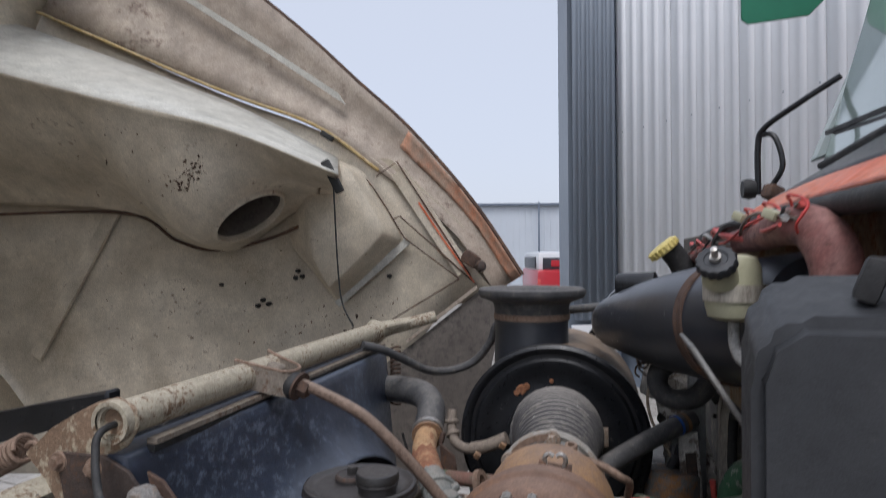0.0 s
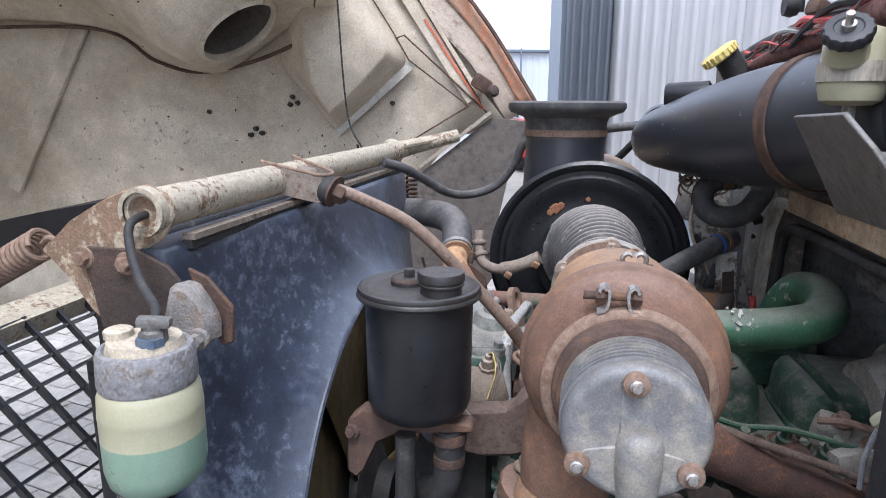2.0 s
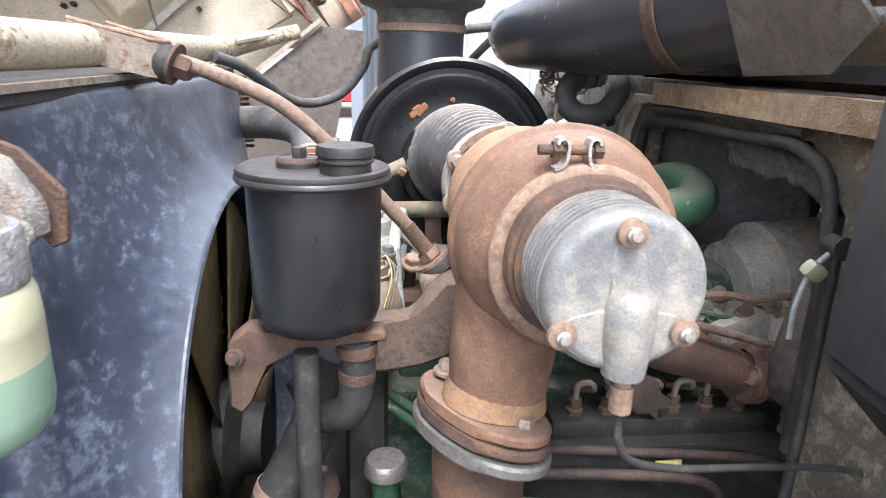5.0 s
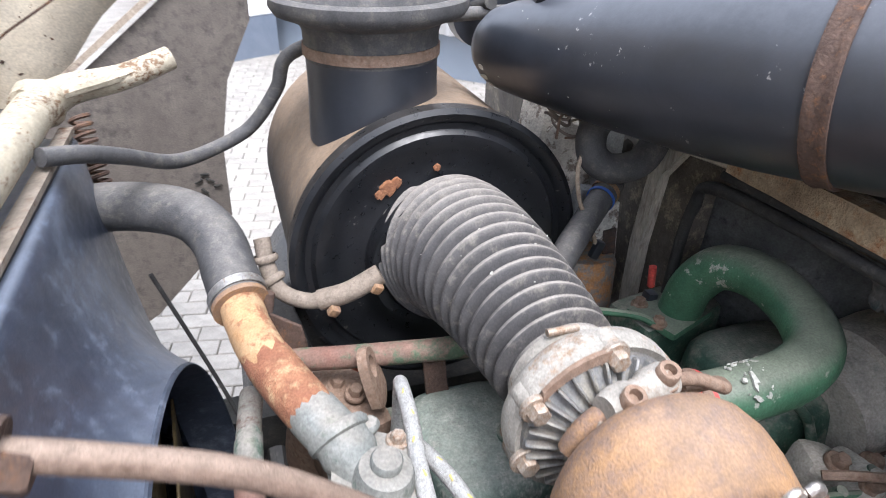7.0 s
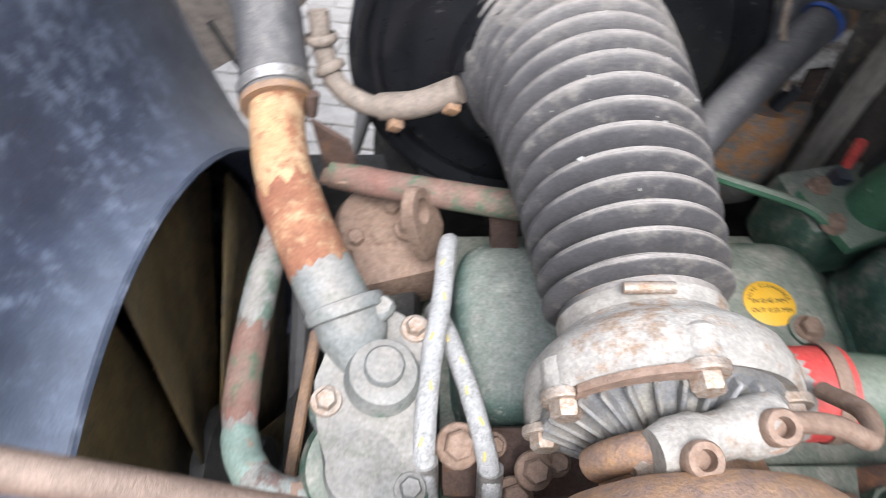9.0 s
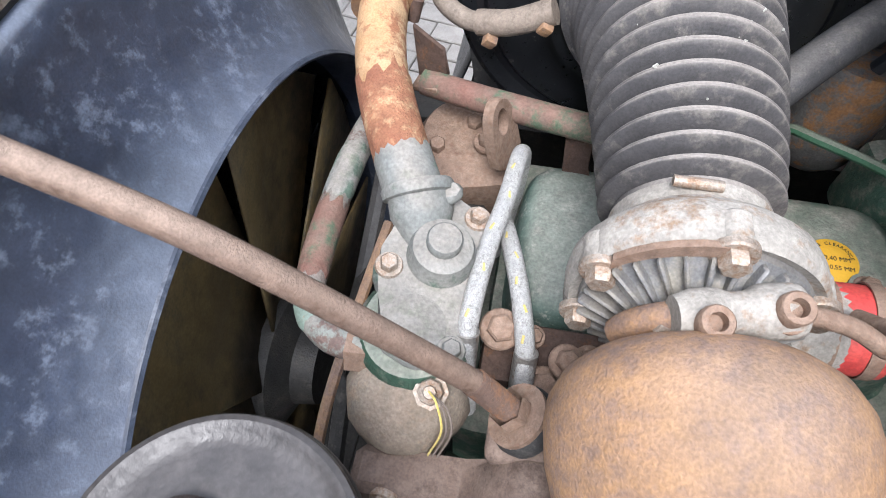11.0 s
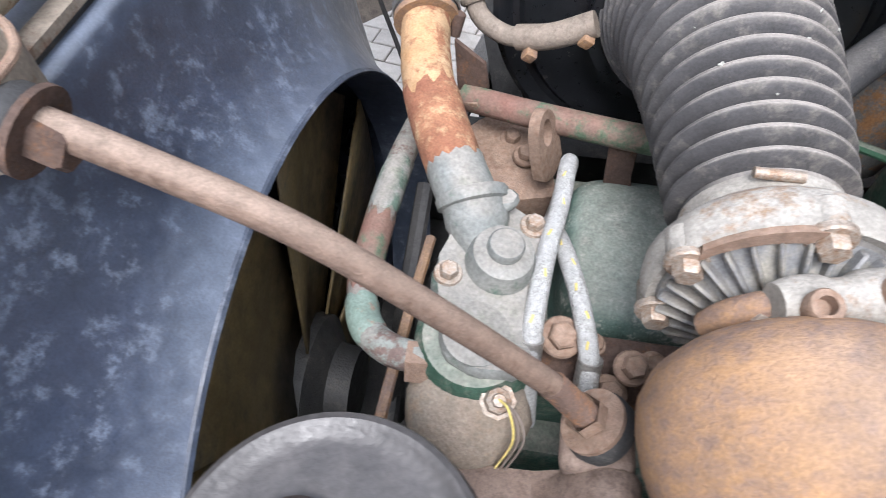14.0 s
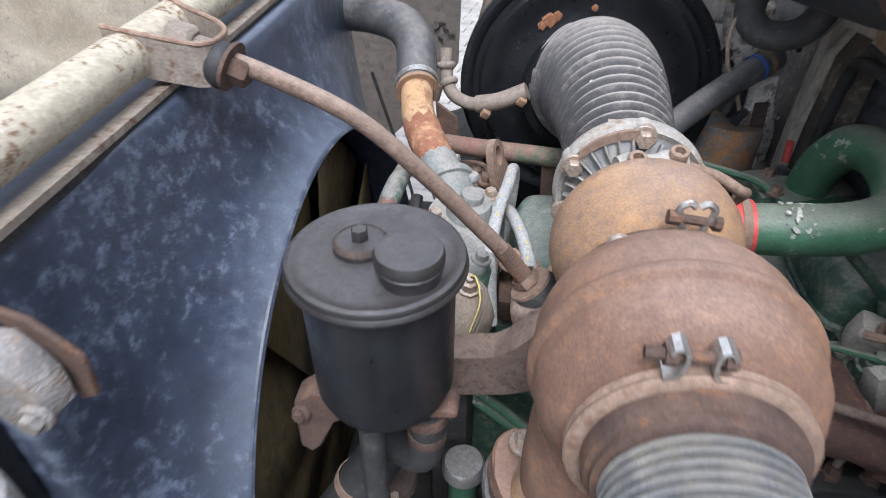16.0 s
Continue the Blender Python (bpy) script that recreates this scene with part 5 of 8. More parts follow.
part("return_hose", tube([(-0.322, 0.79, 1.155), (-0.323, 0.79, 1.0), (-0.315, 0.79, 0.85), (-0.30, 0.81, 0.6)], 0.0135, 12), RUBBER, hs)
bm = tube([(-0.270, 0.815, 1.158), (-0.270, 0.815, 1.105), (-0.280, 0.82, 1.065), (-0.315, 0.85, 1.045), (-0.34, 0.88, 1.075)], 0.020, 14)
part("feed_hose", bm, RUBBER, hs, "grey feed hose")
part("union", lathe([(0, 0.0), (0, 0.021), (0.012, 0.021), (0.014, 0.018), (0.03, 0.018), (0.032, 0.023), (0.045, 0.023), (0.045, 0)], (-0.270, 0.815, 1.108), (0, 0, 1), 20), RUST_DARK, hs, "oily union")
part("lower_hose", tube([(-0.295, 0.88, 1.105), (-0.325, 0.87, 1.015), (-0.375, 0.86, 0.915), (-0.435, 0.86, 0.795)], 0.030, 16), RUBBER, hs)
part("hose_clip", clip_ring((-0.370, 0.862, 0.925), (-0.4, -0.1, -0.9), 0.031, 0.014), RUST_PALE, hs)

# ---- turbocharger: axis across the truck ----
TU, TZ = -0.064, 1.285
turbo = thing("turbocharger", "rusty turbocharger with dull aluminium end cover", "turbocharger", (TU, 0.8, 1.1))
Y = (0, 1, 0)
bm = lathe([(0.700, 0.064), (0.700, 0.074), (0.705, 0.084), (0.713, 0.095), (0.732, 0.105), (0.752, 0.1086), (0.760, 0.1088), (0.763, 0.1096), (0.766, 0.1128), (0.770, 0.1145), (0.776, 0.1142), (0.780, 0.1120), (0.783, 0.1092), (0.800, 0.1088), (0.812, 0.1076), (0.820, 0.1050), (0.834, 0.099), (0.848, 0.088), (0.857, 0.074), (0.858, 0.0)], (TU, 0, TZ), Y, 64)
tube([(-0.106, 0.772, 1.30), (-0.112, 0.770, 1.22), (-0.118, 0.766, 1.16), (-0.122, 0.761, 1.108)], [0.052, 0.057, 0.055, 0.050], 28, 8, bm)
hs1 = part("turbine_housing", bm, RUST, turbo)
fl_n = V((-0.10, -0.06, -0.99)).normalized()
FC = V((-0.136, 0.762, 1.108))


def oval(c, n, a, b, thick, k=28, tilt=(0.53, -0.84, 0)):
    x = (V(tilt) - n * V(tilt).dot(n)).normalized()
    y = n.cross(x)
    return slab([c + x * a * math.copysign(abs(math.cos(t)) ** 0.9, math.cos(t)) + y * b * math.sin(t) for t in (2 * math.pi * i / k for i in range(k))], n, thick, 0.003)


part("outlet_flange", oval(FC, fl_n, 0.088, 0.050, 0.012), RUST, hs1, "rusty outlet flange")
for s in (-1, 1):
    part("flange_bolt", hexbolt(FC + V((0.033 * s, -0.051 * s, -0.006 * s)) + V((0, 0, 0.003)), -fl_n, 0.018, 0.012), BOLT, hs1)
part("outlet_ring", lathe([(-0.022, 0.051), (-0.011, 0.0545), (0.0, 0.056), (0.0, 0.05)], FC + V((0.012, 0, 0)), fl_n, 36), RUST_ORANGE, hs1)
# front clamp
bm = lathe([(0.691, 0.071), (0.690, 0.079), (0.692, 0.0850), (0.6945, 0.0868), (0.697, 0.0862), (0.699, 0.0846), (0.701, 0.0862), (0.7035, 0.0868), (0.706, 0.0850), (0.708, 0.079), (0.707, 0.071)], (TU, 0, TZ), Y, 64)
cl = part("band_clamp", bm, RUST_PALE, turbo, "pale worn band clamp")
for s in (-1, 1):
    bm = band([(TU - 0.014 + du * s, 0.699, TZ + dz) for du, dz in ((0.020, 0.082), (0.014, 0.084), (0.0105, 0.088), (0.0095, 0.093), (0.009, 0.098), (0.009, 0.103), (0.0105, 0.107), (0.014, 0.1085), (0.0175, 0.107), (0.019, 0.103))], 0.015, 0.0028, up=(0, 1, 0))
    part("clamp_ear", bm, STEEL, cl, "bright bent clamp ear")
bm = lathe([(-0.034, 0), (-0.034, 0.0045), (0.022, 0.0045), (0.022, 0)], (TU - 0.014, 0.699, TZ + 0.098), (1, 0, 0), 12)
lathe([(-0.022, 0), (-0.022, 0.008), (-0.014, 0.008), (-0.014, 0)], (TU - 0.014, 0.699, TZ + 0.098), (1, 0, 0), 6, bm)
lathe([(0.014, 0), (0.014, 0.008), (0.022, 0.008), (0.022, 0)], (TU - 0.014, 0.699, TZ + 0.098), (1, 0, 0), 6, bm)
part("clamp_screw", bm, RUST_DARK, cl)
# aluminium end cover
part("rusty_ring", lathe([(0.712, 0.070), (0.692, 0.0750), (0.682, 0.0755), (0.676, 0.0735), (0.674, 0.0700), (0.668, 0.0695), (0.666, 0.064)], (TU, 0, TZ + 0.004), Y, 56, wobble=0.012), RUST_DARK, turbo, "dark rough rusty joint ring")
prof = [(0.690, 0.066), (0.668, 0.066)]
for i in range(7):
    h = 0.667 - i * 0.0082
    prof += [(h, 0.0595), (h - 0.0040, 0.0595), (h - 0.0046, 0.0655), (h - 0.0078, 0.0655)]
prof += [(0.6095, 0.0640), (0.606, 0.0648), (0.602, 0.0643), (0.598, 0.0625), (0.5945, 0.0590), (0.5935, 0.054), (0.5955, 0.045), (0.5965, 0.0)]
bm = lathe([(h, r) for h, r in prof], (TU + 0.000, 0, TZ + 0.006), Y, 56)
cov = part("end_cover", bm, ALUM, turbo, "finned aluminium end cover")
bm = lathe([(-0.052, 0.0), (-0.050, 0.0165), (-0.02, 0.0200), (0.006, 0.0205), (0.016, 0.018), (0.022, 0.011), (0.024, 0.0)], (TU + 0.004, 0.597, TZ - 0.010), (0, 0, 1), 28)
part("cover_spout", bm, ALUM, cov)
bm = slab([(TU - 0.014, 0.598, TZ + 0.046), (TU + 0.008, 0.598, TZ + 0.046), (TU + 0.022, 0.598, TZ + 0.000), (TU - 0.015, 0.598, TZ + 0.000)], (0, -1, 0), 0.0035, 0.002)
part("web", bm, ALUM, cov)
for s in (-1, 1):
    bm = slab([(TU + s * 0.010, 0.598, TZ - 0.004), (TU + s * 0.040, 0.598, TZ - 0.010), (TU + s * 0.057, 0.598, TZ - 0.020), (TU + s * 0.052, 0.598, TZ - 0.034), (TU + s * 0.030, 0.598, TZ - 0.045), (TU + s * 0.010, 0.598, TZ - 0.052)], (0, -1, 0), 0.0035, 0.002)
    part("lobe", bm, ALUM, cov)
part("spout_union", lathe([(0, 0), (0, 0.009), (0.022, 0.009), (0.022, 0.007), (0.03, 0.007)], (TU + 0.004, 0.594, TZ - 0.090), (0, 0, 1), 12), RUST_PALE, cov, "brass union")
for du, dz in ((-0.003, 0.054), (-0.048, -0.025), (0.047, -0.024)):
    part("boss", lathe([(0.0, 0.0115), (-0.005, 0.011), (-0.006, 0.009), (-0.006, 0)], (TU + du, 0.595, TZ + dz), Y, 20), RUST_PALE, cov, "rust-ringed boss")
    part("screw", lathe([(0.0, 0.006), (-0.006, 0.006), (-0.007, 0.0045), (-0.0095, 0.0040), (-0.010, 0)], (TU + du, 0.592, TZ + dz), Y, 10), STEEL, cov)
part("drain_hose", tube([(TU + 0.006, 0.600, TZ - 0.095), (TU + 0.010, 0.60, TZ - 0.125), (TU + 0.035, 0.62, TZ - 0.158), (TU + 0.10, 0.65, TZ - 0.190), (TU + 0.20, 0.68, TZ - 0.215), (TU + 0.32, 0.70, TZ - 0.240), (TU + 0.45, 0.72, TZ - 0.30)], 0.0038, 10), RUBBER, cov, "thin black hose")
# middle: second housing, clamp, bearing housing
bm = lathe([(0.858, 0.0), (0.858, 0.058), (0.870, 0.0645), (0.874, 0.0665), (0.878, 0.0715), (0.885, 0.0775), (0.897, 0.0845), (0.919, 0.0915), (0.942, 0.0950), (0.960, 0.0935), (0.974, 0.087), (0.984, 0.076), (0.989, 0.06), (0.990, 0.0)], (TU, 0, TZ - 0.002), Y, 64, wobble=0.006)
part("inner_housing", bm, RUST_ORANGE, turbo, "orange-rusted inner turbine housing")
bm = lathe([(0.855, 0.062), (0.855, 0.075), (0.860, 0.079), (0.867, 0.079), (0.872, 0.075), (0.872, 0.062)], (TU - 0.002, 0, TZ - 0.003), Y, 56)
c2 = part("rear_clamp", bm, RUST_DARK, turbo, "dark rusty rear clamp")
for s in (-1, 1):
    bm = tube([(TU + 0.014 + 0.006 * s, 0.862, TZ + 0.076), (TU + 0.014 + 0.014 * s, 0.862, TZ + 0.098), (TU + 0.014 + 0.008 * s, 0.862, TZ + 0.106), (TU + 0.014 + 0.002 * s, 0.862, TZ + 0.103)], 0.0032, 8)
    part("clamp_ear", bm, STEEL, c2)
part("clamp_screw", lathe([(-0.022, 0), (-0.022, 0.0065), (-0.012, 0.0065), (-0.012, 0.0042), (0.016, 0.0042), (0.016, 0.0065), (0.022, 0.0065), (0.022, 0)], (TU + 0.014, 0.863, TZ + 0.089), (1, 0, -0.1), 8), RUST_DARK, c2)
for t in (125, 60):
    a = radians(t)
    part("clamp_nut", hexbolt((TU + 0.074 * math.cos(a), 0.857, TZ + 0.074 * math.sin(a)), (0, -1, 0), 0.013, 0.010), BOLT, c2)
part("bearing_housing", lathe([(0.984, 0.05), (0.990, 0.052), (1.000, 0.048), (1.02, 0.045), (1.03, 0.045)], (TU, 0, TZ), Y, 40), RUST_ORANGE, turbo)
CX = TU - 0.006
bm = lathe([(0.99, 0.0), (0.99, 0.040), (1.008, 0.041), (1.020, 0.046), (1.030, 0.058), (1.036, 0.074), (1.044, 0.076), (1.05, 0.076)], (CX, 0, TZ), Y, 64)
plate_ = part("backplate", bm, ALUM, turbo, "ribbed grey backplate")
for k in range(30):
    t = 2 * math.pi * k / 30
    c, s = math.cos(t), math.sin(t)
    m = Matrix(((c, 0, -s), (0, 1, 0), (s, 0, c)))
    part("rib", box((CX + 0.058 * c, 1.0265, TZ + 0.058 * s), (0.034, 0.011, 0.0034), m @ turn(0, 0, 24), 0.0015, None, 1), ALUM, plate_)
bm = lathe([(1.040, 0.075), (1.037, 0.0815), (1.041, 0.0845), (1.056, 0.0850), (1.066, 0.0825), (1.076, 0.074), (1.084, 0.063), (1.092, 0.057), (1.102, 0.0545), (1.13, 0.054), (1.13, 0.0)], (CX, 0, TZ), Y, 64)
tube([(CX - 0.02, 1.055, TZ - 0.06), (CX + 0.05, 1.062, TZ - 0.062), (CX + 0.10, 1.072, TZ - 0.061), (CX + 0.13, 1.076, TZ - 0.060)], [0.042, 0.040, 0.036, 0.035], 28, 8, bm)
comp = part("compressor_cover", bm, ALUM_PALE, turbo, "chalky white compressor cover")
for t in (88, 152, 200, 20, -30, -100, -160):
    a = radians(t)
    part("bolt_boss", lathe([(1.035, 0.0), (1.035, 0.011), (1.044, 0.0125), (1.058, 0.0125), (1.062, 0.009), (1.062, 0)], (CX + 0.075 * math.cos(a), 0, TZ + 0.075 * math.sin(a)), Y, 20), ALUM_PALE, comp)
for t in (88, 152, 200, 20, -30):
    a = radians(t)
    part("bolt", hexbolt((CX + 0.075 * math.cos(a), 1.034, TZ + 0.075 * math.sin(a)), (0, -1, 0), 0.0168, 0.011), BOLT, comp)
for t0, t1 in ((92, 148),):
    pts = [(CX + 0.079 * math.cos(radians(t)), 1.034, TZ + 0.079 * math.sin(radians(t))) for t in range(t0, t1 + 1, 10)]
    part("clamp_strip", band(pts, 0.011, 0.005, up=(0, 0, 1) if t0 < 120 else (-0.9, 0, 0.3)), RUST_PALE, comp, "rusty clamp strip")
# oil feed
bm = lathe([(-0.003, 0), (-0.003, 0.013), (0.008, 0.0165), (0.022, 0.0165), (0.030, 0.0135), (0.040, 0.0135), (0.048, 0.017), (0.066, 0.017), (0.070, 0.0155), (0.070, 0.0)], (-0.094, 0.998, 1.341), (1, 0.25, 0.0), 24)
oil = part("oil_fitting", bm, ALUM_PALE, turbo, "grey lobed oil feed casting")
for p in ((-0.079, 0.993, 1.345), (-0.036, 1.009, 1.346)):
    bm = lathe([(0, 0.0135), (0.005, 0.0130), (0.005, 0.0100), (0.017, 0.0100), (0.0185, 0.009), (0.0185, 0.0055), (0.011, 0.005), (0.011, 0)], p, (0.02, -0.30, 0.95), 20)
    part("cap_screw", bm, RUST_PALE, oil, "rusty socket cap screw")
part("flange", tube([(CX + 0.051 * math.cos(radians(a)), 1.003, TZ + 0.051 * math.sin(radians(a))) for a in range(80, 176, 12)], 0.0105, 14), RUST_ORANGE, oil, "arched rusty flange")
part("flange_bolt", hexbolt((-0.098, 0.997, 1.325), (-0.1, -0.75, 0.65), 0.0115, 0.008), BOLT, oil)
part("feed_pipe", tube([(-0.028, 1.014, 1.341), (CX + 0.080, 1.016, 1.330), (CX + 0.108, 1.012, 1.316), (CX + 0.122, 1.034, 1.300), (CX + 0.120, 1.060, 1.270)], 0.0062, 12), RUST_PALE, oil, "thin rusty oil pipe")

dp = thing("exhaust_downpipe", "rusty exhaust downpipe with lipped flange", "exhaust pipe", (-0.11, 0.76, 0.6))
part("lower_flange", oval(FC + fl_n * 0.014, fl_n, 0.089, 0.052, 0.012), RUST_DARK, dp)
part("pipe_lip", oval(FC + fl_n * 0.030, fl_n, 0.092, 0.056, 0.014), PLATE, dp, "grey rolled lip")
part("pipe", tube([tuple(FC + fl_n * 0.025), (-0.138, 0.760, 1.03), (-0.135, 0.760, 0.9), (-0.13, 0.76, 0.6), (-0.05, 0.8, 0.45)], 0.051, 28), RUST_DARK, dp)

# ---- bellows and air cleaner ----
FU, FV, FZ, FR = -0.093, 1.420, 1.250, 0.206
bel = thing("bellows_hose", "dusty grey corrugated rubber intake hose", "intake hose", (-0.075, 1.25, 1.2))
line = spline([(CX, 1.090, TZ), (CX - 0.002, 1.18, TZ + 0.006), (-0.076, 1.28, TZ + 0.006), (-0.082, 1.37, TZ - 0.006), (FU + 0.004, FV + 0.006, FZ + 0.006)], 290)
bm = bmesh.new()
rings, n_, ribs = [], len(line) - 1, 17
for i, p in enumerate(line):
    s = i / n_
    dcur = (line[min(i + 1, n_)] - line[max(i - 1, 0)]).normalized()
    x = V((0, 0, 1)).cross(dcur).normalized()
    y = dcur.cross(x)
    r = float(np.interp(s, (0, 0.08, 0.3, 0.6, 0.92, 1), (0.0555, 0.0565, 0.066, 0.082, 0.097, 0.099)))
    if 0.06 < s < 0.93:
        ph = (s - 0.06) / 0.87 * ribs % 1
        amp = 0.0215 - 0.0070 * s
        r += amp * math.sin(math.pi * ph) ** 1.25 - 0.5 * amp - 0.0012 * math.exp(-((ph - 0.5) / 0.05) ** 2)
    rings.append([bm.verts.new(p + (x * math.cos(t) + y * math.sin(t)) * r) for t in (2 * math.pi * k / 56 for k in range(56))])
for p, q in zip(rings, rings[1:]):
    for k in range(56):
        j = (k + 1) % 56
        bm.faces.new((p[k], p[j], q[j], q[k]))
bellows = part("bellows", bm, BELLOWS, bel, smooth=60)
blisters(bellows, [(-0.06, 1.25, 0.05, 20, 0.0013), (-0.075, 1.32, 0.05, 12, 0.0015)], CHIP, 61, "pale flecks caught on the rubber", True)
part("end_clip", clip_ring((CX, 1.098, TZ), (0, 1, 0.05), 0.0565, 0.014), ALUM_PALE, bel)
part("clip_screw", lathe([(-0.016, 0), (-0.016, 0.004), (0.016, 0.004), (0.016, 0)], (CX - 0.012, 1.096, TZ + 0.061), (1, 0, 0), 10), BOLT, bel)
part("far_clip", clip_ring((-0.086, 1.425, FZ + 0.008), (0, 1, -0.1), 0.099, 0.014), RUST_DARK, bel)
part("far_screw", box((FU + 0.110, 1.42, FZ + 0.012), (0.016, 0.018, 0.04), None, 0.004), BOLT, bel, "clip screw housing")

air = thing("air_cleaner", "black air cleaner drum dusted brown, with intake stack", "air cleaner", (FU, 1.6, 1.06))
DRUM = mat("dusty_drum_paint", (0.020, 0.019, 0.019), (0.045, 0.042, 0.039), (0.12, 0.10, 0.08), 0.6, 0.0, 8, 60, 0.60, 0.06, 0.25, dust=(0.30, 0.22, 0.155), dust_from=0.35)
part("drum", lathe([(FV + 0.008, FR - 0.004), (FV + 0.04, FR - 0.004), (FV + 0.40, FR - 0.004), (FV + 0.43, FR - 0.03), (FV + 0.43, 0)], (FU, 0, FZ), Y, 80), DRUM, air, "drum coated with tan dust")
bm = lathe([(FV + 0.018, FR - 0.004), (FV + 0.018, FR + 0.003), (FV - 0.004, FR + 0.003), (FV - 0.008, FR - 0.004), (FV - 0.006, FR - 0.012), (FV + 0.002, FR - 0.018), (FV + 0.002, FR - 0.026), (FV - 0.004, FR - 0.032), (FV - 0.003, FR - 0.045), (FV + 0.003, FR - 0.055), (FV + 0.006, 0.12), (FV + 0.003, 0.106), (FV - 0.03, 0.104), (FV - 0.03, 0.09), (FV + 0.01, 0.08), (FV + 0.01, 0)], (FU, 0, FZ), Y, 88)
part("end_cover", bm, BLACK_PAINT, air, "glossy black end cover")
for a, s in ((124, 0.013), (92, 0.006), (118, 0.009), (130, 0.008), (127, 0.006)):
    t = radians(a)
    part("rust_patch", lathe([(0, 0), (0.0005, s * 0.9), (-0.002, s * 0.75), (-0.003, 0)], (FU + 0.128 * math.cos(t), FV + 0.003, FZ + 0.128 * math.sin(t)), Y, 18, wobble=0.35), RUST_FLAKE, air, "flaked orange rust patch")
NU, NV = -0.153, 1.540
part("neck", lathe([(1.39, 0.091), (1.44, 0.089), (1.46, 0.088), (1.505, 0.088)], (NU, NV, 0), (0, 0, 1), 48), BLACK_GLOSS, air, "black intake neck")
part("neck_clip", clip_ring((NU, NV, 1.512), (0, 0, 1), 0.090, 0.014), RUST_PALE, air, "perforated steel hose clip")
bm = lathe([(1.500, 0.0885), (1.535, 0.090), (1.545, 0.094), (1.552, 0.110), (1.557, 0.124), (1.566, 0.1295), (1.576, 0.1285), (1.580, 0.122), (1.578, 0.112), (1.566, 0.098), (1.54, 0.084), (1.45, 0.083)], (NU, NV, 0), (0, 0, 1), 64)
part("rubber_lip", bm, RUBBER_GREY, air, "flared grey rubber sealing lip")
part("neck_floor", lathe([(1.452, 0.084), (1.45, 0)], (NU, NV, 0), (0, 0, 1), 32), DARK, air)

# ---- engine ----
engine = thing("engine_block", "oily green diesel engine block and cylinder heads", "engine", (0.25, 1.2, 0.4))
part("block", box((0.26, 1.19, 0.72), (1.0, 0.36, 0.52), bevel=0.03), GREEN_DIRTY, engine)
part("sump", box((0.26, 1.19, 0.38), (0.9, 0.30, 0.22), bevel=0.04), DARK, engine)
part("timing_cover", box((-0.262, 1.15, 0.80), (0.06, 0.42, 0.56), bevel=0.03), DARK, engine)
for k in range(3):
    u = -0.10 + k * 0.235
    part("cylinder_head", box((u, 1.20, 1.005), (0.225, 0.30, 0.09), bevel=0.012), GREEN_DIRTY, engine)


def rocker_cover(u0, u1, label):
    t = thing("rocker_cover", label, "rocker cover", ((u0 + u1) / 2, 1.21, 1.05), group="rocker covers along the engine")
    c, w = (u0 + u1) / 2, (u1 - u0)
    bm = bmesh.new()
    rings = []
    for z, g in ((1.048, 1.0), (1.056, 1.0), (1.060, 0.965), (1.085, 0.955), (1.108, 0.93), (1.122, 0.86), (1.130, 0.72), (1.132, 0.4)):
        ring = []
        for i in range(48):
            a = 2 * math.pi * i / 48
            ex = 0.45
            ring.append(bm.verts.new((c + (w / 2) * g * math.copysign(abs(math.cos(a)) ** ex, math.cos(a)), 1.195 + 0.105 * g * math.copysign(abs(math.sin(a)) ** ex, math.sin(a)), z + 0.0015 * noise.noise(V((a, z * 9, u0))))))
        rings.append(ring)
    for p, q in zip(rings, rings[1:]):
        for i in range(48):
            j = (i + 1) % 48
            bm.faces.new((p[i], p[j], q[j], q[i]))
    bm.faces.new(rings[-1])
    bm.faces.new(rings[0][::-1])
    part("cover", bm, GREEN_GREY if k_cov == 0 else GREEN_DIRTY, t)
    for du in (0.72,):
        p = (u0 + w * du, 1.175, 1.132)
        part("washer", lathe([(0, 0), (0, 0.018), (0.004, 0.018), (0.004, 0)], p, (0, 0, 1), 24), GREEN_DIRTY, t)
        part("bolt", hexbolt((p[0], p[1], p[2] + 0.004), (0, 0, 1), 0.017, 0.010), RUST_PALE, t)
    return t


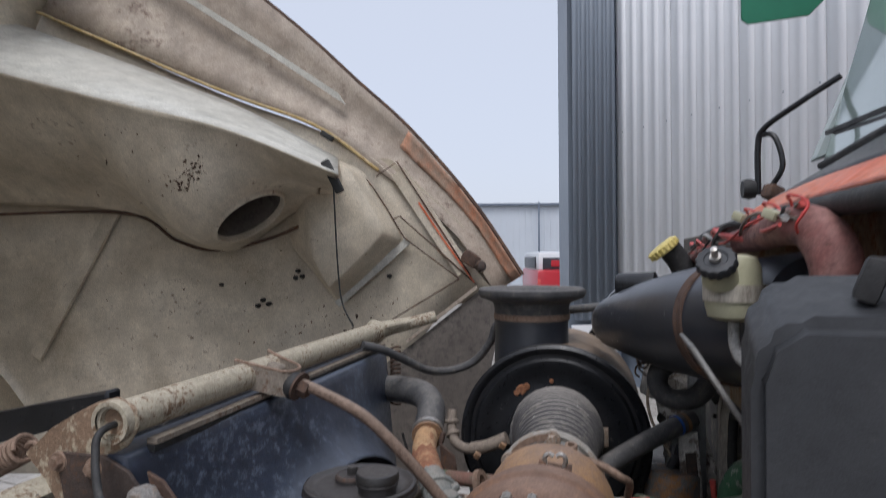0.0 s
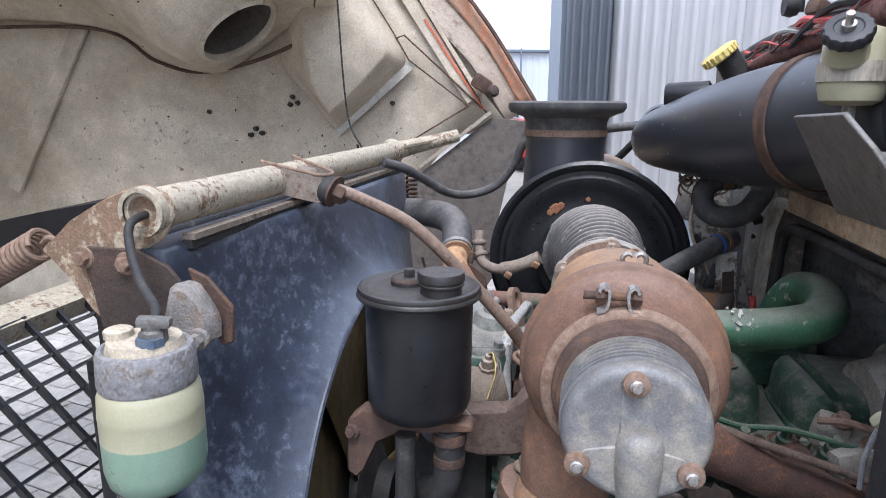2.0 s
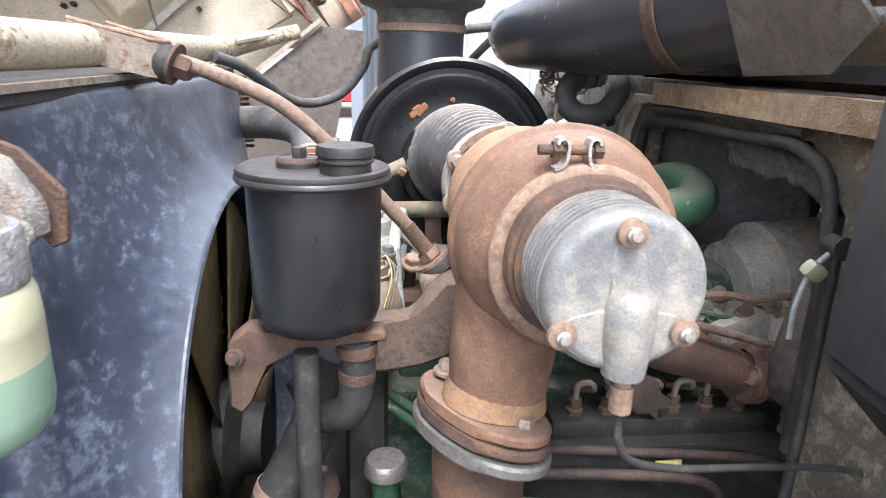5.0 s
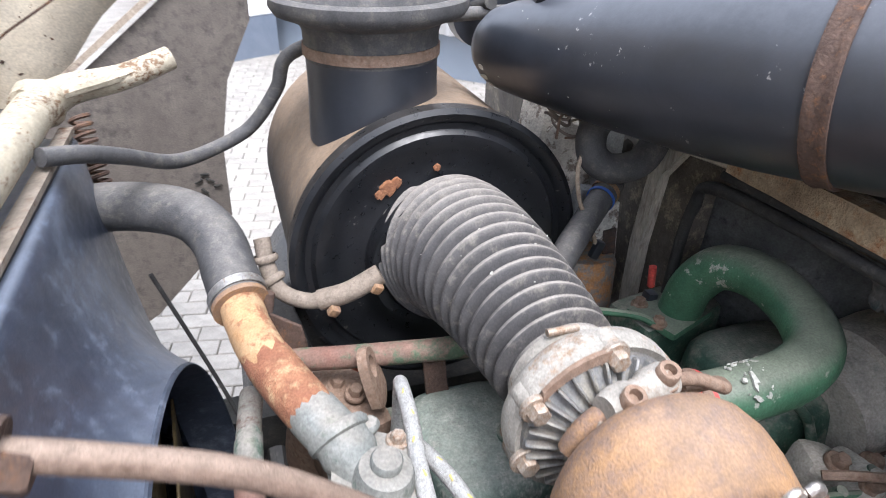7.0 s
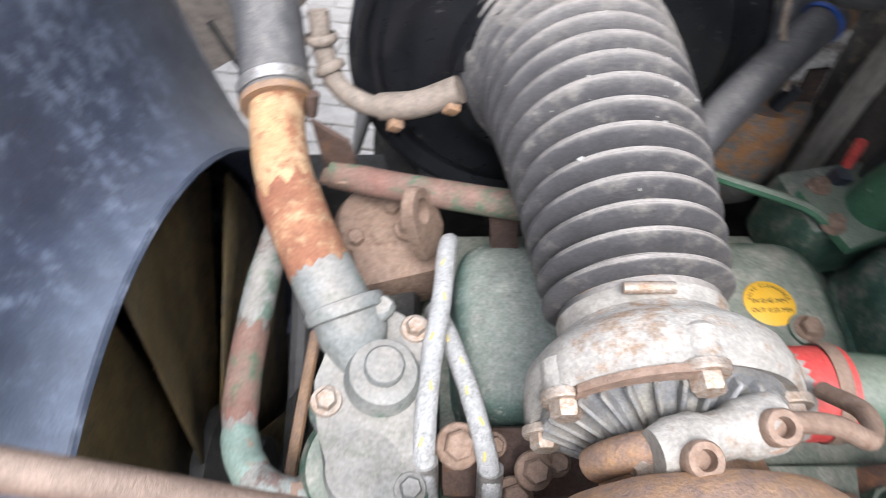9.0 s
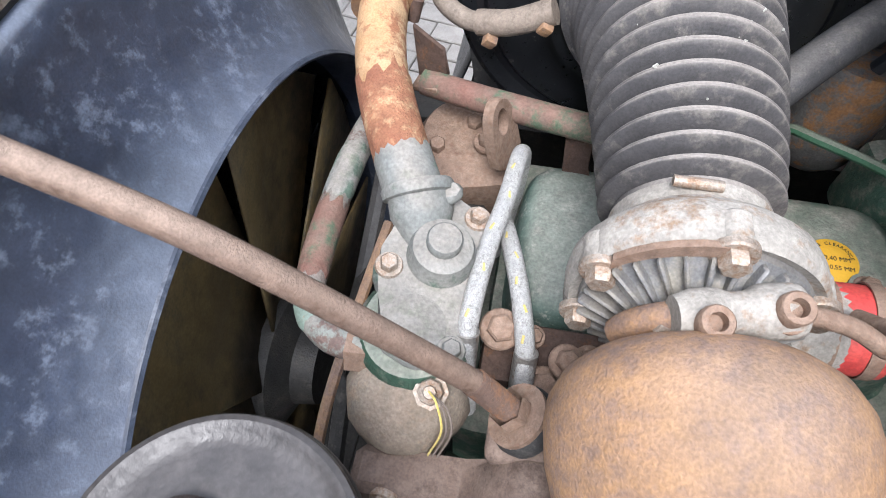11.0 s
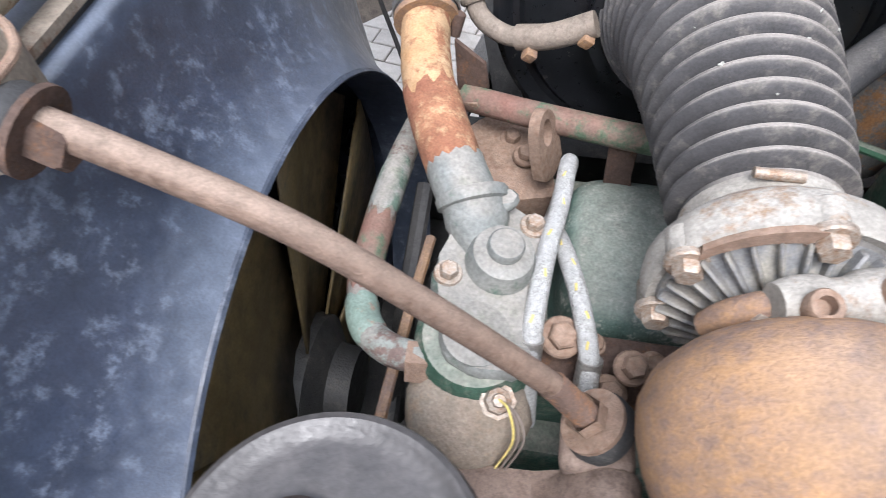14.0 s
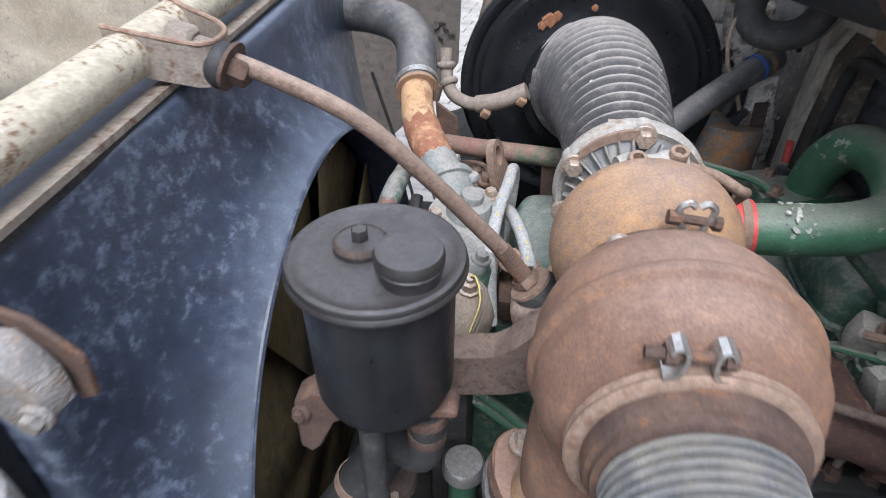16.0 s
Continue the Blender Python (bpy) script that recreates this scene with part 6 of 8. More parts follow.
COVER1 = mat("sooted_green_cover_paint", (0.085, 0.15, 0.125), (0.15, 0.205, 0.175), (0.38, 0.38, 0.335), 0.6, 0.0, 13, 75, 0.555, 0.04, 0.4, 300, dust=(0.27, 0.275, 0.24), dust_from=0.80)
GREEN_GREY_KEEP, GREEN_GREY = GREEN_GREY, COVER1
for k_cov, (a, b) in enumerate(((-0.200, -0.035), (0.005, 0.20), (0.235, 0.45))):
    cv = rocker_cover(a, b, ("grey-green dusty rocker cover", "green dusty rocker cover with a yellow sticker", "oily green rocker cover")[k_cov])
    if k_cov == 1:
        L = V((0.118, 1.205, 1.1322))
        st = part("sticker", lathe([(0, 0), (0, 0.0), (0.0004, 0.0255), (0.0008, 0.025), (0.0008, 0)], L, (0, 0, 1), 40), LABEL_Y, cv, "round orange-yellow valve clearance sticker")
        words = [("IN 0,40 MM", V((0, 0.0, 0)), 0.0072, 0.0), ("OUT 0,55 MM", V((0, -0.0105, 0)), 0.0068, 0.0)]
        for i_c, letter in enumerate("VALVE CLEARANCE"):
            t_c = math.radians(76 - 10.9 * i_c)
            words.append((letter, V((math.sin(-t_c), math.cos(t_c), 0)) * 0.0182, 0.0052, t_c))
        for txt, off, sz, tilt in words:
            cu = bpy.data.curves.new("writing", "FONT")
            cu.body, cu.size, cu.align_x, cu.extrude = txt, sz, "CENTER", 0.0002
            tmp = bpy.data.objects.new("writing", cu)
            me = bpy.data.meshes.new_from_object(tmp)
            bpy.data.objects.remove(tmp)
            if not me.vertices:
                continue
            b2 = bmesh.new()
            b2.from_mesh(me)
            b2.transform(Matrix.Translation(L + off + V((0, 0, 0.0011))) @ Matrix.Rotation(tilt, 4, "Z"))
            part("writing", b2, INK, st)
GREEN_GREY = GREEN_GREY_KEEP

# thermostat housing
th = thing("thermostat_housing", "worn grey-green thermostat housing with rusty bolts", "thermostat housing", (-0.26, 1.08, 1.0))
tn = V((0.14, -0.10, 0.98)).normalized()
tx = V((1, 0, -0.14)).normalized()
ty = tn.cross(tx).normalized()
TC = V((-0.262, 1.076, 1.204))


def thp(a, b, h=0.0):
    return TC + tx * a + ty * b + tn * h


outline = [(-0.028, -0.070), (-0.034, -0.025), (-0.047, -0.016), (-0.050, 0.004), (-0.042, 0.014), (-0.036, 0.035), (-0.042, 0.065), (-0.036, 0.085), (-0.010, 0.088), (0.012, 0.074), (0.026, 0.078), (0.044, 0.074), (0.046, 0.054), (0.040, 0.040), (0.040, -0.02), (0.044, -0.060), (0.036, -0.078), (0.0, -0.082)]
own = slab([thp(a, b, -0.022) for a, b in outline], tn, 0.022, 0.005)
lathe([(-0.01, 0.032), (0.012, 0.029), (0.020, 0.026), (0.0225, 0.020), (0.0225, 0.0)], thp(0.006, 0.020), tn, 32, own)
lathe([(-0.01, 0.030), (0.001, 0.028), (0.003, 0.020), (0.004, 0.0)], thp(-0.004, -0.048), tn, 32, own)
tube([thp(-0.010, 0.03, -0.010), thp(-0.019, 0.055, 0.000), thp(-0.030, 0.079, 0.009)], [0.018, 0.029, 0.0285], 24, 8, own)
top_ = part("cover", own, GREEN_GREY, th)
part("cap_plug", lathe([(0.020, 0.0), (0.020, 0.0155), (0.030, 0.0155), (0.032, 0.014), (0.032, 0)], thp(0.006, 0.022), tn, 32), GREEN_GREY, top_, "round plug")
for a, b in ((-0.036, 0.0), (0.031, 0.064), (0.031, -0.062)):
    part("bolt", hexbolt(thp(a, b, 0.001), tn, 0.0145, 0.010), BOLT if b > -0.05 else GREEN_GREY, top_, "rust-brown hexagon bolt")
nd = (thp(-0.030, 0.079, 0.009) - thp(-0.019, 0.055, 0.000)).normalized()
bm = lathe([(-0.012, 0.028), (-0.010, 0.0325), (-0.003, 0.0335), (0.001, 0.0315), (0.002, 0.026)], thp(-0.030, 0.079, 0.009), nd, 36, wobble=0.05)
slab([thp(-0.004, 0.060, 0.010), thp(0.010, 0.066, 0.012), thp(0.014, 0.078, 0.012), thp(0.004, 0.086, 0.012), thp(-0.012, 0.080, 0.012)], tn, 0.012, 0.004, bm)
part("hose_flange", bm, GREEN_GREY, top_, "green-grey neck flange with its ear")
part("body", lathe([(-0.16, 0.055), (-0.05, 0.056), (-0.02, 0.052), (-0.01, 0.045), (-0.008, 0.0)], thp(-0.004, -0.045), (0, -0.15, 1), 36), GREEN_DIRTY, th, "dark green lower body")
THB = mat("greenish_brown_casting", (0.26, 0.205, 0.155), (0.21, 0.19, 0.155), (0.32, 0.235, 0.165), 0.8, 0.0, 16, 70, 0.56, 0.06, 0.6)
bm = lathe([(-0.09, 0.02), (-0.085, 0.045), (-0.05, 0.054), (0.0, 0.056), (0.03, 0.050), (0.045, 0.034), (0.05, 0)], (-0.268, 0.995, 1.125), (0, -0.3, 0.95), 28, wobble=0.08)
part("lower_casting", bm, THB, th, "dusty brown lower casting")
part("sender", lathe([(0, 0.015), (0.005, 0.015), (0.005, 0.0115), (0.018, 0.010), (0.020, 0.006), (0.026, 0.005), (0.026, 0)], (-0.243, 0.985, 1.172), (0.05, -0.35, 0.93), 8), BOLT, th, "steel temperature sender")
for k in range(3):
    part("sender_wire", tube([(-0.242, 0.976, 1.198), (-0.234 + 0.004 * k, 0.966, 1.203 - 0.004 * k), (-0.228 + 0.004 * k, 0.952, 1.180), (-0.238 + 0.004 * k, 0.942, 1.140)], 0.0010, 6), (YELLOW, WIRE, WIRE)[k], th)

# rusty elbow pipe and the rubber hose to the radiator
pipe = thing("coolant_outlet_pipe", "rust-orange coolant pipe with flaked grey paint", "coolant pipe", (-0.3, 1.2, 1.2))
SCAB = mat("red_brown_rust_scab", (0.24, 0.098, 0.055), (0.34, 0.165, 0.088), (0.45, 0.30, 0.17), 0.85, 0.05, 14, 90, 0.55, 0.05, 0.8, 420)
PIPE = mat("orange_rust_with_cream_paint", (0.43, 0.245, 0.115), (0.50, 0.35, 0.205), (0.28, 0.125, 0.065), 0.75, 0.05, 10, 60, 0.555, 0.04, 0.5, 500)
pl = [thp(-0.024, 0.062, 0.005), (-0.308, 1.180, 1.229), (-0.332, 1.228, 1.241), (-0.350, 1.275, 1.249), (-0.360, 1.318, 1.254), (-0.366, 1.358, 1.260), (-0.372, 1.40, 1.270)]
part("pipe", tube(pl, 0.0255, 28, wobble=0.03), PIPE, pipe)
part("rust_scab", sleeve(pl, 0.0258, 0.14, 0.43, 0.10, 2.0), SCAB, pipe, "red-brown rust scab")
part("paint_patch", sleeve(pl, 0.0262, 0.035, 0.175, 0.055, 5.0), GREEN_GREY, pipe, "flaked grey-green paint patch")
hose = thing("radiator_hose", "grey rubber radiator hose with steel clip", "coolant hose", (-0.4, 1.42, 1.25))
part("hose", tube([(-0.366, 1.356, 1.260), (-0.374, 1.405, 1.274), (-0.384, 1.455, 1.296), (-0.412, 1.500, 1.312), (-0.46, 1.535, 1.316), (-0.52, 1.560, 1.314), (-0.60, 1.565, 1.31)], 0.0335, 28), RUBBER_GREY, hose)
part("clip", clip_ring((-0.3675, 1.366, 1.2628), (-0.22, 0.93, 0.28), 0.0345, 0.012), STEEL, hose)
part("clip_screw", lathe([(-0.014, 0), (-0.014, 0.006), (0.010, 0.007), (0.014, 0)], (-0.333, 1.358, 1.256), (0.2, 0.2, 0.95), 10), RUST_DARK, hose)
part("clip_edge", lathe([(-0.004, 0.0), (-0.004, 0.0345), (0.003, 0.0345), (0.003, 0)], (-0.3655, 1.354, 1.2595), (-0.22, 0.93, 0.28), 28), RUST_ORANGE, hose)

# breather elbow by the air cleaner
tee = thing("breather_pipe", "tan dusty breather pipe with clipped elbow", "breather pipe", (-0.26, 1.37, 1.2), m=placed(0, 0.018, 0.004))
TANRUB = mat("tan_dusted_rubber", (0.21, 0.17, 0.135), (0.27, 0.225, 0.18), (0.15, 0.12, 0.10), 0.8, 0.0, 20, 120, 0.56, 0.06, 0.4)
part("elbow", tube([(-0.330, 1.428, 1.292), (-0.328, 1.412, 1.258), (-0.316, 1.390, 1.231), (-0.285, 1.370, 1.222), (-0.250, 1.358, 1.229)], 0.011, 14), TANRUB, tee)
part("sleeve", tube([(-0.270, 1.364, 1.224), (-0.232, 1.355, 1.236), (-0.190, 1.354, 1.256)], 0.0142, 14), TANRUB, tee)
for p, a in (((-0.329, 1.416, 1.268), (0.1, -0.35, -0.93)), ((-0.323, 1.401, 1.243), (0.4, -0.5, -0.7))):
    part("ring", lathe([(-0.005, 0.0145), (-0.002, 0.017), (0.002, 0.017), (0.005, 0.0145)], p, a, 20), TANRUB, tee)
for p in ((-0.255, 1.346, 1.216), (-0.198, 1.342, 1.243)):
    part("screw", box(p, (0.014, 0.012, 0.014), turn(20, 30, 10), 0.003), RUST_ORANGE, tee, "rusty clip screw")

# water pump area, lifting eye and pipes
pump = thing("water_pump", "dusty brown water pump casting with bolts", "water pump", (-0.27, 1.32, 1.05), m=placed(0, 0.034, -0.034))
bm = lathe([(-0.12, 0.06), (-0.02, 0.058), (0.0, 0.05), (0.004, 0)], (-0.270, 1.278, 1.158), (0.1, -0.2, 0.97), 28)
box((-0.262, 1.265, 1.11), (0.10, 0.10, 0.10), turn(10, 0, 15), 0.02, bm)
part("casting", bm, RUST_PALE, pump)
for p in ((-0.263, 1.292, 1.164), (-0.245, 1.262, 1.17), (-0.30, 1.255, 1.158)):
    part("bolt", hexbolt(p, (0.1, -0.25, 0.96), 0.0165, 0.012), RUST_PALE, pump)
eye = thing("lifting_eye", "dusty green-brown engine lifting eye", "lifting eye", (-0.23, 1.285, 1.13), m=placed(0, 0.018, 0))
bm = bmesh.new()
EO, EN = V((-0.230, 1.256, 1.190)), V((0.88, -0.34, 0.25)).normalized()
ex_ = V((0, 0, 1)).cross(EN).normalized()
ey_ = EN.cross(ex_)
outer, innr = [], []
for i in range(28):
    a = 2 * math.pi * i / 28
    ro = V((0.021 * math.cos(a), 0.030 * math.sin(a), 0)) if math.sin(a) > -0.2 else V((0.024 * math.copysign(1, math.cos(a)) * min(1, abs(math.cos(a)) * 1.6), 0.055 * math.sin(a), 0))
    outer.append(EO + ex_ * ro.x + ey_ * ro.y)
    innr.append(EO + ex_ * 0.010 * math.cos(a) + ey_ * (0.016 * math.sin(a) + 0.004))
lo_o = [bm.verts.new(p - EN * 0.006) for p in outer]
hi_o = [bm.verts.new(p + EN * 0.006) for p in outer]
lo_i = [bm.verts.new(p - EN * 0.006) for p in innr]
hi_i = [bm.verts.new(p + EN * 0.006) for p in innr]
for i in range(28):
    j = (i + 1) % 28
    bm.faces.new((lo_o[i], lo_o[j], hi_o[j], hi_o[i]))
    bm.faces.new((lo_i[j], lo_i[i], hi_i[i], hi_i[j]))
    bm.faces.new((hi_o[i], hi_o[j], hi_i[j], hi_i[i]))
    bm.faces.new((lo_o[j], lo_o[i], lo_i[i], lo_i[j]))
bmesh.ops.bevel(bm, geom=[e for e in bm.edges if e.calc_face_angle(0) > 1.2], offset=0.002, segments=1, affect="EDGES")
part("plate", bm, RUST_PALE, eye)
cp = thing("crossing_coolant_pipe", "rust-red and green painted coolant pipe", "coolant pipe", (-0.2, 1.34, 1.17))
CPM = mat("rust_red_over_green_paint", (0.19, 0.095, 0.072), (0.20, 0.155, 0.120), (0.085, 0.13, 0.08), 0.8, 0.05, 9, 60, 0.55, 0.05, 0.4)
part("pipe", tube([(-0.322, 1.335, 1.178), (-0.26, 1.315, 1.183), (-0.20, 1.298, 1.188), (-0.146, 1.284, 1.192), (-0.04, 1.265, 1.195)], 0.0150, 18), CPM, cp)
part("lug", box((-0.315, 1.332, 1.182), (0.035, 0.028, 0.008), turn(10, -15, -20), 0.003), RUST_PALE, cp)
part("gusset", slab([(-0.335, 1.345, 1.245), (-0.30, 1.335, 1.225), (-0.295, 1.335, 1.19), (-0.33, 1.34, 1.18)], (0.3, 1, 0), 0.005, 0.001), RUST_DARK, cp)
part("bracket", slab([(-0.16, 1.285, 1.19), (-0.13, 1.28, 1.19), (-0.13, 1.275, 1.14), (-0.115, 1.27, 1.09), (-0.155, 1.275, 1.11)], (0, 1, 0), 0.005, 0.001), RUST_DARK, cp, "rusty tab bracket")
thin = thing("heater_return_pipe", "peeling green and brown heater return pipe", "coolant pipe", (-0.36, 1.1, 1.1))
PALE_GREEN = mat("chalky_pale_green_paint", (0.17, 0.235, 0.195), (0.22, 0.275, 0.235), (0.27, 0.17, 0.12), 0.7, 0.0, 12, 70, 0.56, 0.03, 0.4)
TPM = mat("peeling_green_brown_pipe", (0.24, 0.19, 0.165), (0.22, 0.25, 0.225), (0.15, 0.105, 0.09), 0.75, 0.05, 14, 70, 0.55, 0.03, 0.5)
tl = [(-0.370, 1.31, 1.155), (-0.377, 1.235, 1.163), (-0.381, 1.15, 1.160), (-0.380, 1.085, 1.154), (-0.368, 1.045, 1.156), (-0.340, 1.020, 1.165), (-0.300, 1.012, 1.170)]
part("pipe", tube(tl, 0.0142, 16, wobble=0.04), TPM, thin)
part("grey_paint", sleeve(tl, 0.0144, 0.16, 0.29, 0.035, 3.0, seg=24), GREEN_GREY, thin, "grey-green paint still holding")
part("rust_coat", sleeve(tl, 0.0143, 0.30, 0.52, 0.045, 7.0, seg=24), CPM, thin, "red-brown rusted stretch")
part("green_paint", sleeve(tl, 0.0145, 0.55, 0.74, 0.03, 11.0, seg=24), PALE_GREEN, thin, "pale green paint at the bend")
part("union_nut", hexbolt((-0.322, 1.012, 1.165), (1, 0.05, 0.02), 0.034, 0.028, False), RUST_PALE, thin, "rusty union nut")
belt = thing("fan_belt", "black ribbed fan belt with dusty edge", "belt", (-0.36, 1.1, 0.9))
part("belt", tube([(-0.35, 1.24, 1.13), (-0.352, 1.14, 1.08), (-0.353, 1.05, 1.03), (-0.354, 0.95, 0.95), (-0.354, 0.9, 0.85)], 0.010, 8), RUBBER, belt)
part("belt_edge", tube([(-0.336, 1.19, 1.10), (-0.342, 1.08, 1.10), (-0.347, 0.99, 1.09), (-0.35, 0.93, 1.06)], 0.006, 8), RUST_ORANGE, belt, "rust-crumbed strip")
part("pulley", lathe([(-0.03, 0), (-0.03, 0.09), (-0.02, 0.10), (-0.01, 0.085), (0.0, 0.10), (0.01, 0.085), (0.02, 0.10), (0.03, 0.09), (0.03, 0)], (-0.33, 1.12, 0.99), (1, 0, 0), 40), DARK, belt, "grooved dark pulley")

# braided hoses
for nm, pts in (("braided_hose", [(-0.215, 1.00, 1.10), (-0.222, 1.03, 1.185), (-0.218, 1.10, 1.205), (-0.208, 1.17, 1.205), (-0.203, 1.225, 1.200), (-0.200, 1.243, 1.178), (-0.203, 1.245, 1.12), (-0.21, 1.25, 1.05)]),
                ("braided_hose", [(-0.165, 0.985, 1.09), (-0.170, 1.03, 1.162), (-0.180, 1.075, 1.178), (-0.193, 1.12, 1.180), (-0.206, 1.16, 1.172), (-0.215, 1.19, 1.145), (-0.218, 1.20, 1.06)])):
    t = thing(nm, "steel-braided hose with yellow tracer dashes", "hose", pts[3], group="braided hoses")
    part("braid", tube(pts, 0.0088, 16), BRAID, t)
    ln = spline(pts, 16)
    for k in range(20, 96, 9):
        a, b = ln[k], ln[k + 1]
        dirn = (b - a).normalized()
        off = dirn.cross(V((0, 0, 1))).normalized() * 0.003 * (1 if k % 2 else -1)
        part("tracer", tube([a + V((0, -0.002, 0.0078)) + off, a + V((0, -0.002, 0.0078)) + off * 0.4 + dirn * 0.007], 0.0014, 6), YELLOW, t)
    part("ferrule", tube([V(pts[1]) + V((0, -0.014, -0.032)), V(pts[1]) + V((0, 0.006, 0.006))], 0.0108, 16), STEEL, t, "crimped steel ferrule")
studs = thing("head_studs", "brown steel head nuts and studs beside the turbocharger", "bolts", (-0.13, 1.05, 1.1))
for p, fz in (((-0.195, 1.055, 1.165), 0.022), ((-0.165, 1.06, 1.15), 0.013), ((-0.135, 1.035, 1.165), 0.018), ((-0.115, 1.045, 1.155), 0.015), ((-0.150, 1.02, 1.14), 0.02)):
    part("nut", hexbolt(p, (0.1, -0.3, 0.95), fz, 0.012), RUST_PALE, studs)
    part("stud", lathe([(-0.08, fz * 0.4), (0.0, fz * 0.4)], p, (0.1, -0.3, 0.95), 10), RUST_DARK, studs)
part("base_rail", box((-0.13, 1.06, 1.10), (0.16, 0.06, 0.05), turn(15, 0, 0), 0.01), RUST_DARK, studs, "dusty head flange")

# charge air pipe
ch = thing("charge_air_pipe", "green painted charge air pipe bending to the manifold", "charge air pipe", (0.2, 1.15, 1.2))
part("pipe", tube([(0.080, 1.076, 1.226), (0.14, 1.066, 1.236), (0.20, 1.067, 1.244), (0.248, 1.090, 1.251), (0.277, 1.145, 1.258), (0.282, 1.215, 1.262), (0.270, 1.270, 1.247), (0.256, 1.298, 1.203), (0.250, 1.307, 1.150)], 0.0315, 32, 10), GREEN, ch)
chip_rnd = random.Random(5)
for k in range(80):
    u, t = chip_rnd.gauss(0.160, 0.03), math.radians(chip_rnd.gauss(100, 38))
    if not 0.11 < u < 0.205:
        continue
    c = V((u, 1.066 + 0.004 * (u > 0.19), 1.2365))
    d = V((0, -math.cos(t), math.sin(t)))
    part("paint_chip", flake(c + d * 0.0315, d, 0.0007 + 0.0040 * chip_rnd.random() ** 2.4, chip_rnd), CHIP, ch)
part("red_hose", tube([(0.036, 1.076, 1.2225), (0.088, 1.0745, 1.228)], 0.0355, 32), RED, ch, "red silicone coupling")
for u in (0.046, 0.078):
    part("clip", clip_ring((u, 1.0755, 1.2165 + u * 0.13), (1, -0.04, 0.1), 0.0360, 0.010), RUST_PALE, ch)
part("flange", box((0.236, 1.31, 1.150), (0.10, 0.085, 0.014), turn(0, 0, 20), 0.008), GREEN, ch)
part("manifold_block", box((0.25, 1.335, 1.10), (0.16, 0.09, 0.10), turn(0, 0, 10), 0.015), GREEN_DIRTY, ch)
for p in ((0.198, 1.285, 1.157), (0.270, 1.300, 1.157), (0.20, 1.335, 1.157)):
    part("bolt", hexbolt(p, (0, 0, 1), 0.015, 0.010), RUST_PALE, ch)
part("bleed_pipe", tube([(0.07, 1.36, 1.12), (0.075, 1.35, 1.16), (0.10, 1.33, 1.17), (0.17, 1.30, 1.165), (0.20, 1.28, 1.15)], 0.006, 8), GREEN, ch, "thin green bleed pipe")

# exhaust manifold, injection pump and low clutter
man = thing("exhaust_manifold", "brown rusty exhaust manifold with oily bolts", "exhaust manifold", (0.2, 0.93, 1.0))
MANIFOLD = mat("scaled_dark_brown_rust", (0.085, 0.050, 0.040), (0.145, 0.082, 0.062), (0.26, 0.12, 0.062), 0.85, 0.05, 14, 110, 0.56, 0.05, 0.7, 400)
part("log", tube([(-0.05, 0.88, 1.165), (0.064, 0.89, 1.128), (0.138, 0.90, 1.092), (0.217, 0.905, 1.066), (0.273, 0.91, 1.045), (0.45, 0.93, 1.03), (0.7, 0.95, 1.03)], [0.044, 0.034, 0.030, 0.029, 0.032, 0.040, 0.040], 24, wobble=0.07), MANIFOLD, man)
part("joint_flange", lathe([(-0.016, 0.030), (-0.014, 0.041), (-0.002, 0.043), (0.0, 0.039), (0.002, 0.043), (0.014, 0.041), (0.016, 0.030)], (0.262, 0.909, 1.050), (0.93, 0.10, -0.33), 32), MANIFOLD, man, "rusty bolted joint")
part("joint_bolt", hexbolt((0.246, 0.872, 1.066), (0.9, 0.1, -0.3), 0.015, 0.010), RUST_PALE, man)
for u, z in ((0.05, 1.128), (0.20, 1.068), (0.40, 1.035)):
    part("runner", tube([(u, 0.90, z), (u + 0.01, 0.96, z - 0.005), (u + 0.01, 1.06, 1.05)], 0.027, 18), MANIFOLD, man)
    part("bolt", hexbolt((u + 0.036, 0.955, z - 0.01), (0.2, -0.8, 0.5), 0.016, 0.012), RUST_PALE, man)
torn = random.Random(14)
rag = []
for k in range(30):
    t, q = 2 * math.pi * k / 30, torn.uniform(0.72, 1.08)
    a_, b_ = 0.056 * q * math.cos(t), 0.029 * q * math.sin(t)
    rag.append((0.086 + a_ * 0.78 + b_ * 0.62, 0.868, 1.050 - a_ * 0.62 + b_ * 0.78))
part("heat_shield", slab(rag, (0.1, 1, 0.2), 0.003, 0), RUST_BLACK, man, "torn flaking heat shield skin")
inj = thing("injection_pump", "oily black injection pump with curled fuel lines", "injection pump", (0.15, 0.88, 0.9))
part("body", box((0.12, 0.90, 0.92), (0.36, 0.10, 0.12), bevel=0.012), DARK, inj)
part("head_block", box((0.13, 0.90, 0.99), (0.30, 0.055, 0.03), bevel=0.006), DARK, inj)
for k in range(6):
    u = 0.015 + k * 0.046
    part("delivery_valve", lathe([(0, 0.012), (0.012, 0.012), (0.014, 0.009), (0.026, 0.009), (0.026, 0)], (u, 0.895, 1.0), (0, 0, 1), 6), RUST_DARK, inj)
    part("fuel_line", tube([(u, 0.895, 1.022), (u + 0.002, 0.893, 1.046), (u + 0.016, 0.89, 1.052), (u + 0.026, 0.90, 1.036), (u + 0.02, 0.95, 1.01)], 0.0042, 8), WIRE, inj)
part("side_tag", box((0.13, 0.842, 0.955), (0.035, 0.004, 0.016), turn(0, -5, 0), 0.001), YELLOW, inj, "small yellow tag")
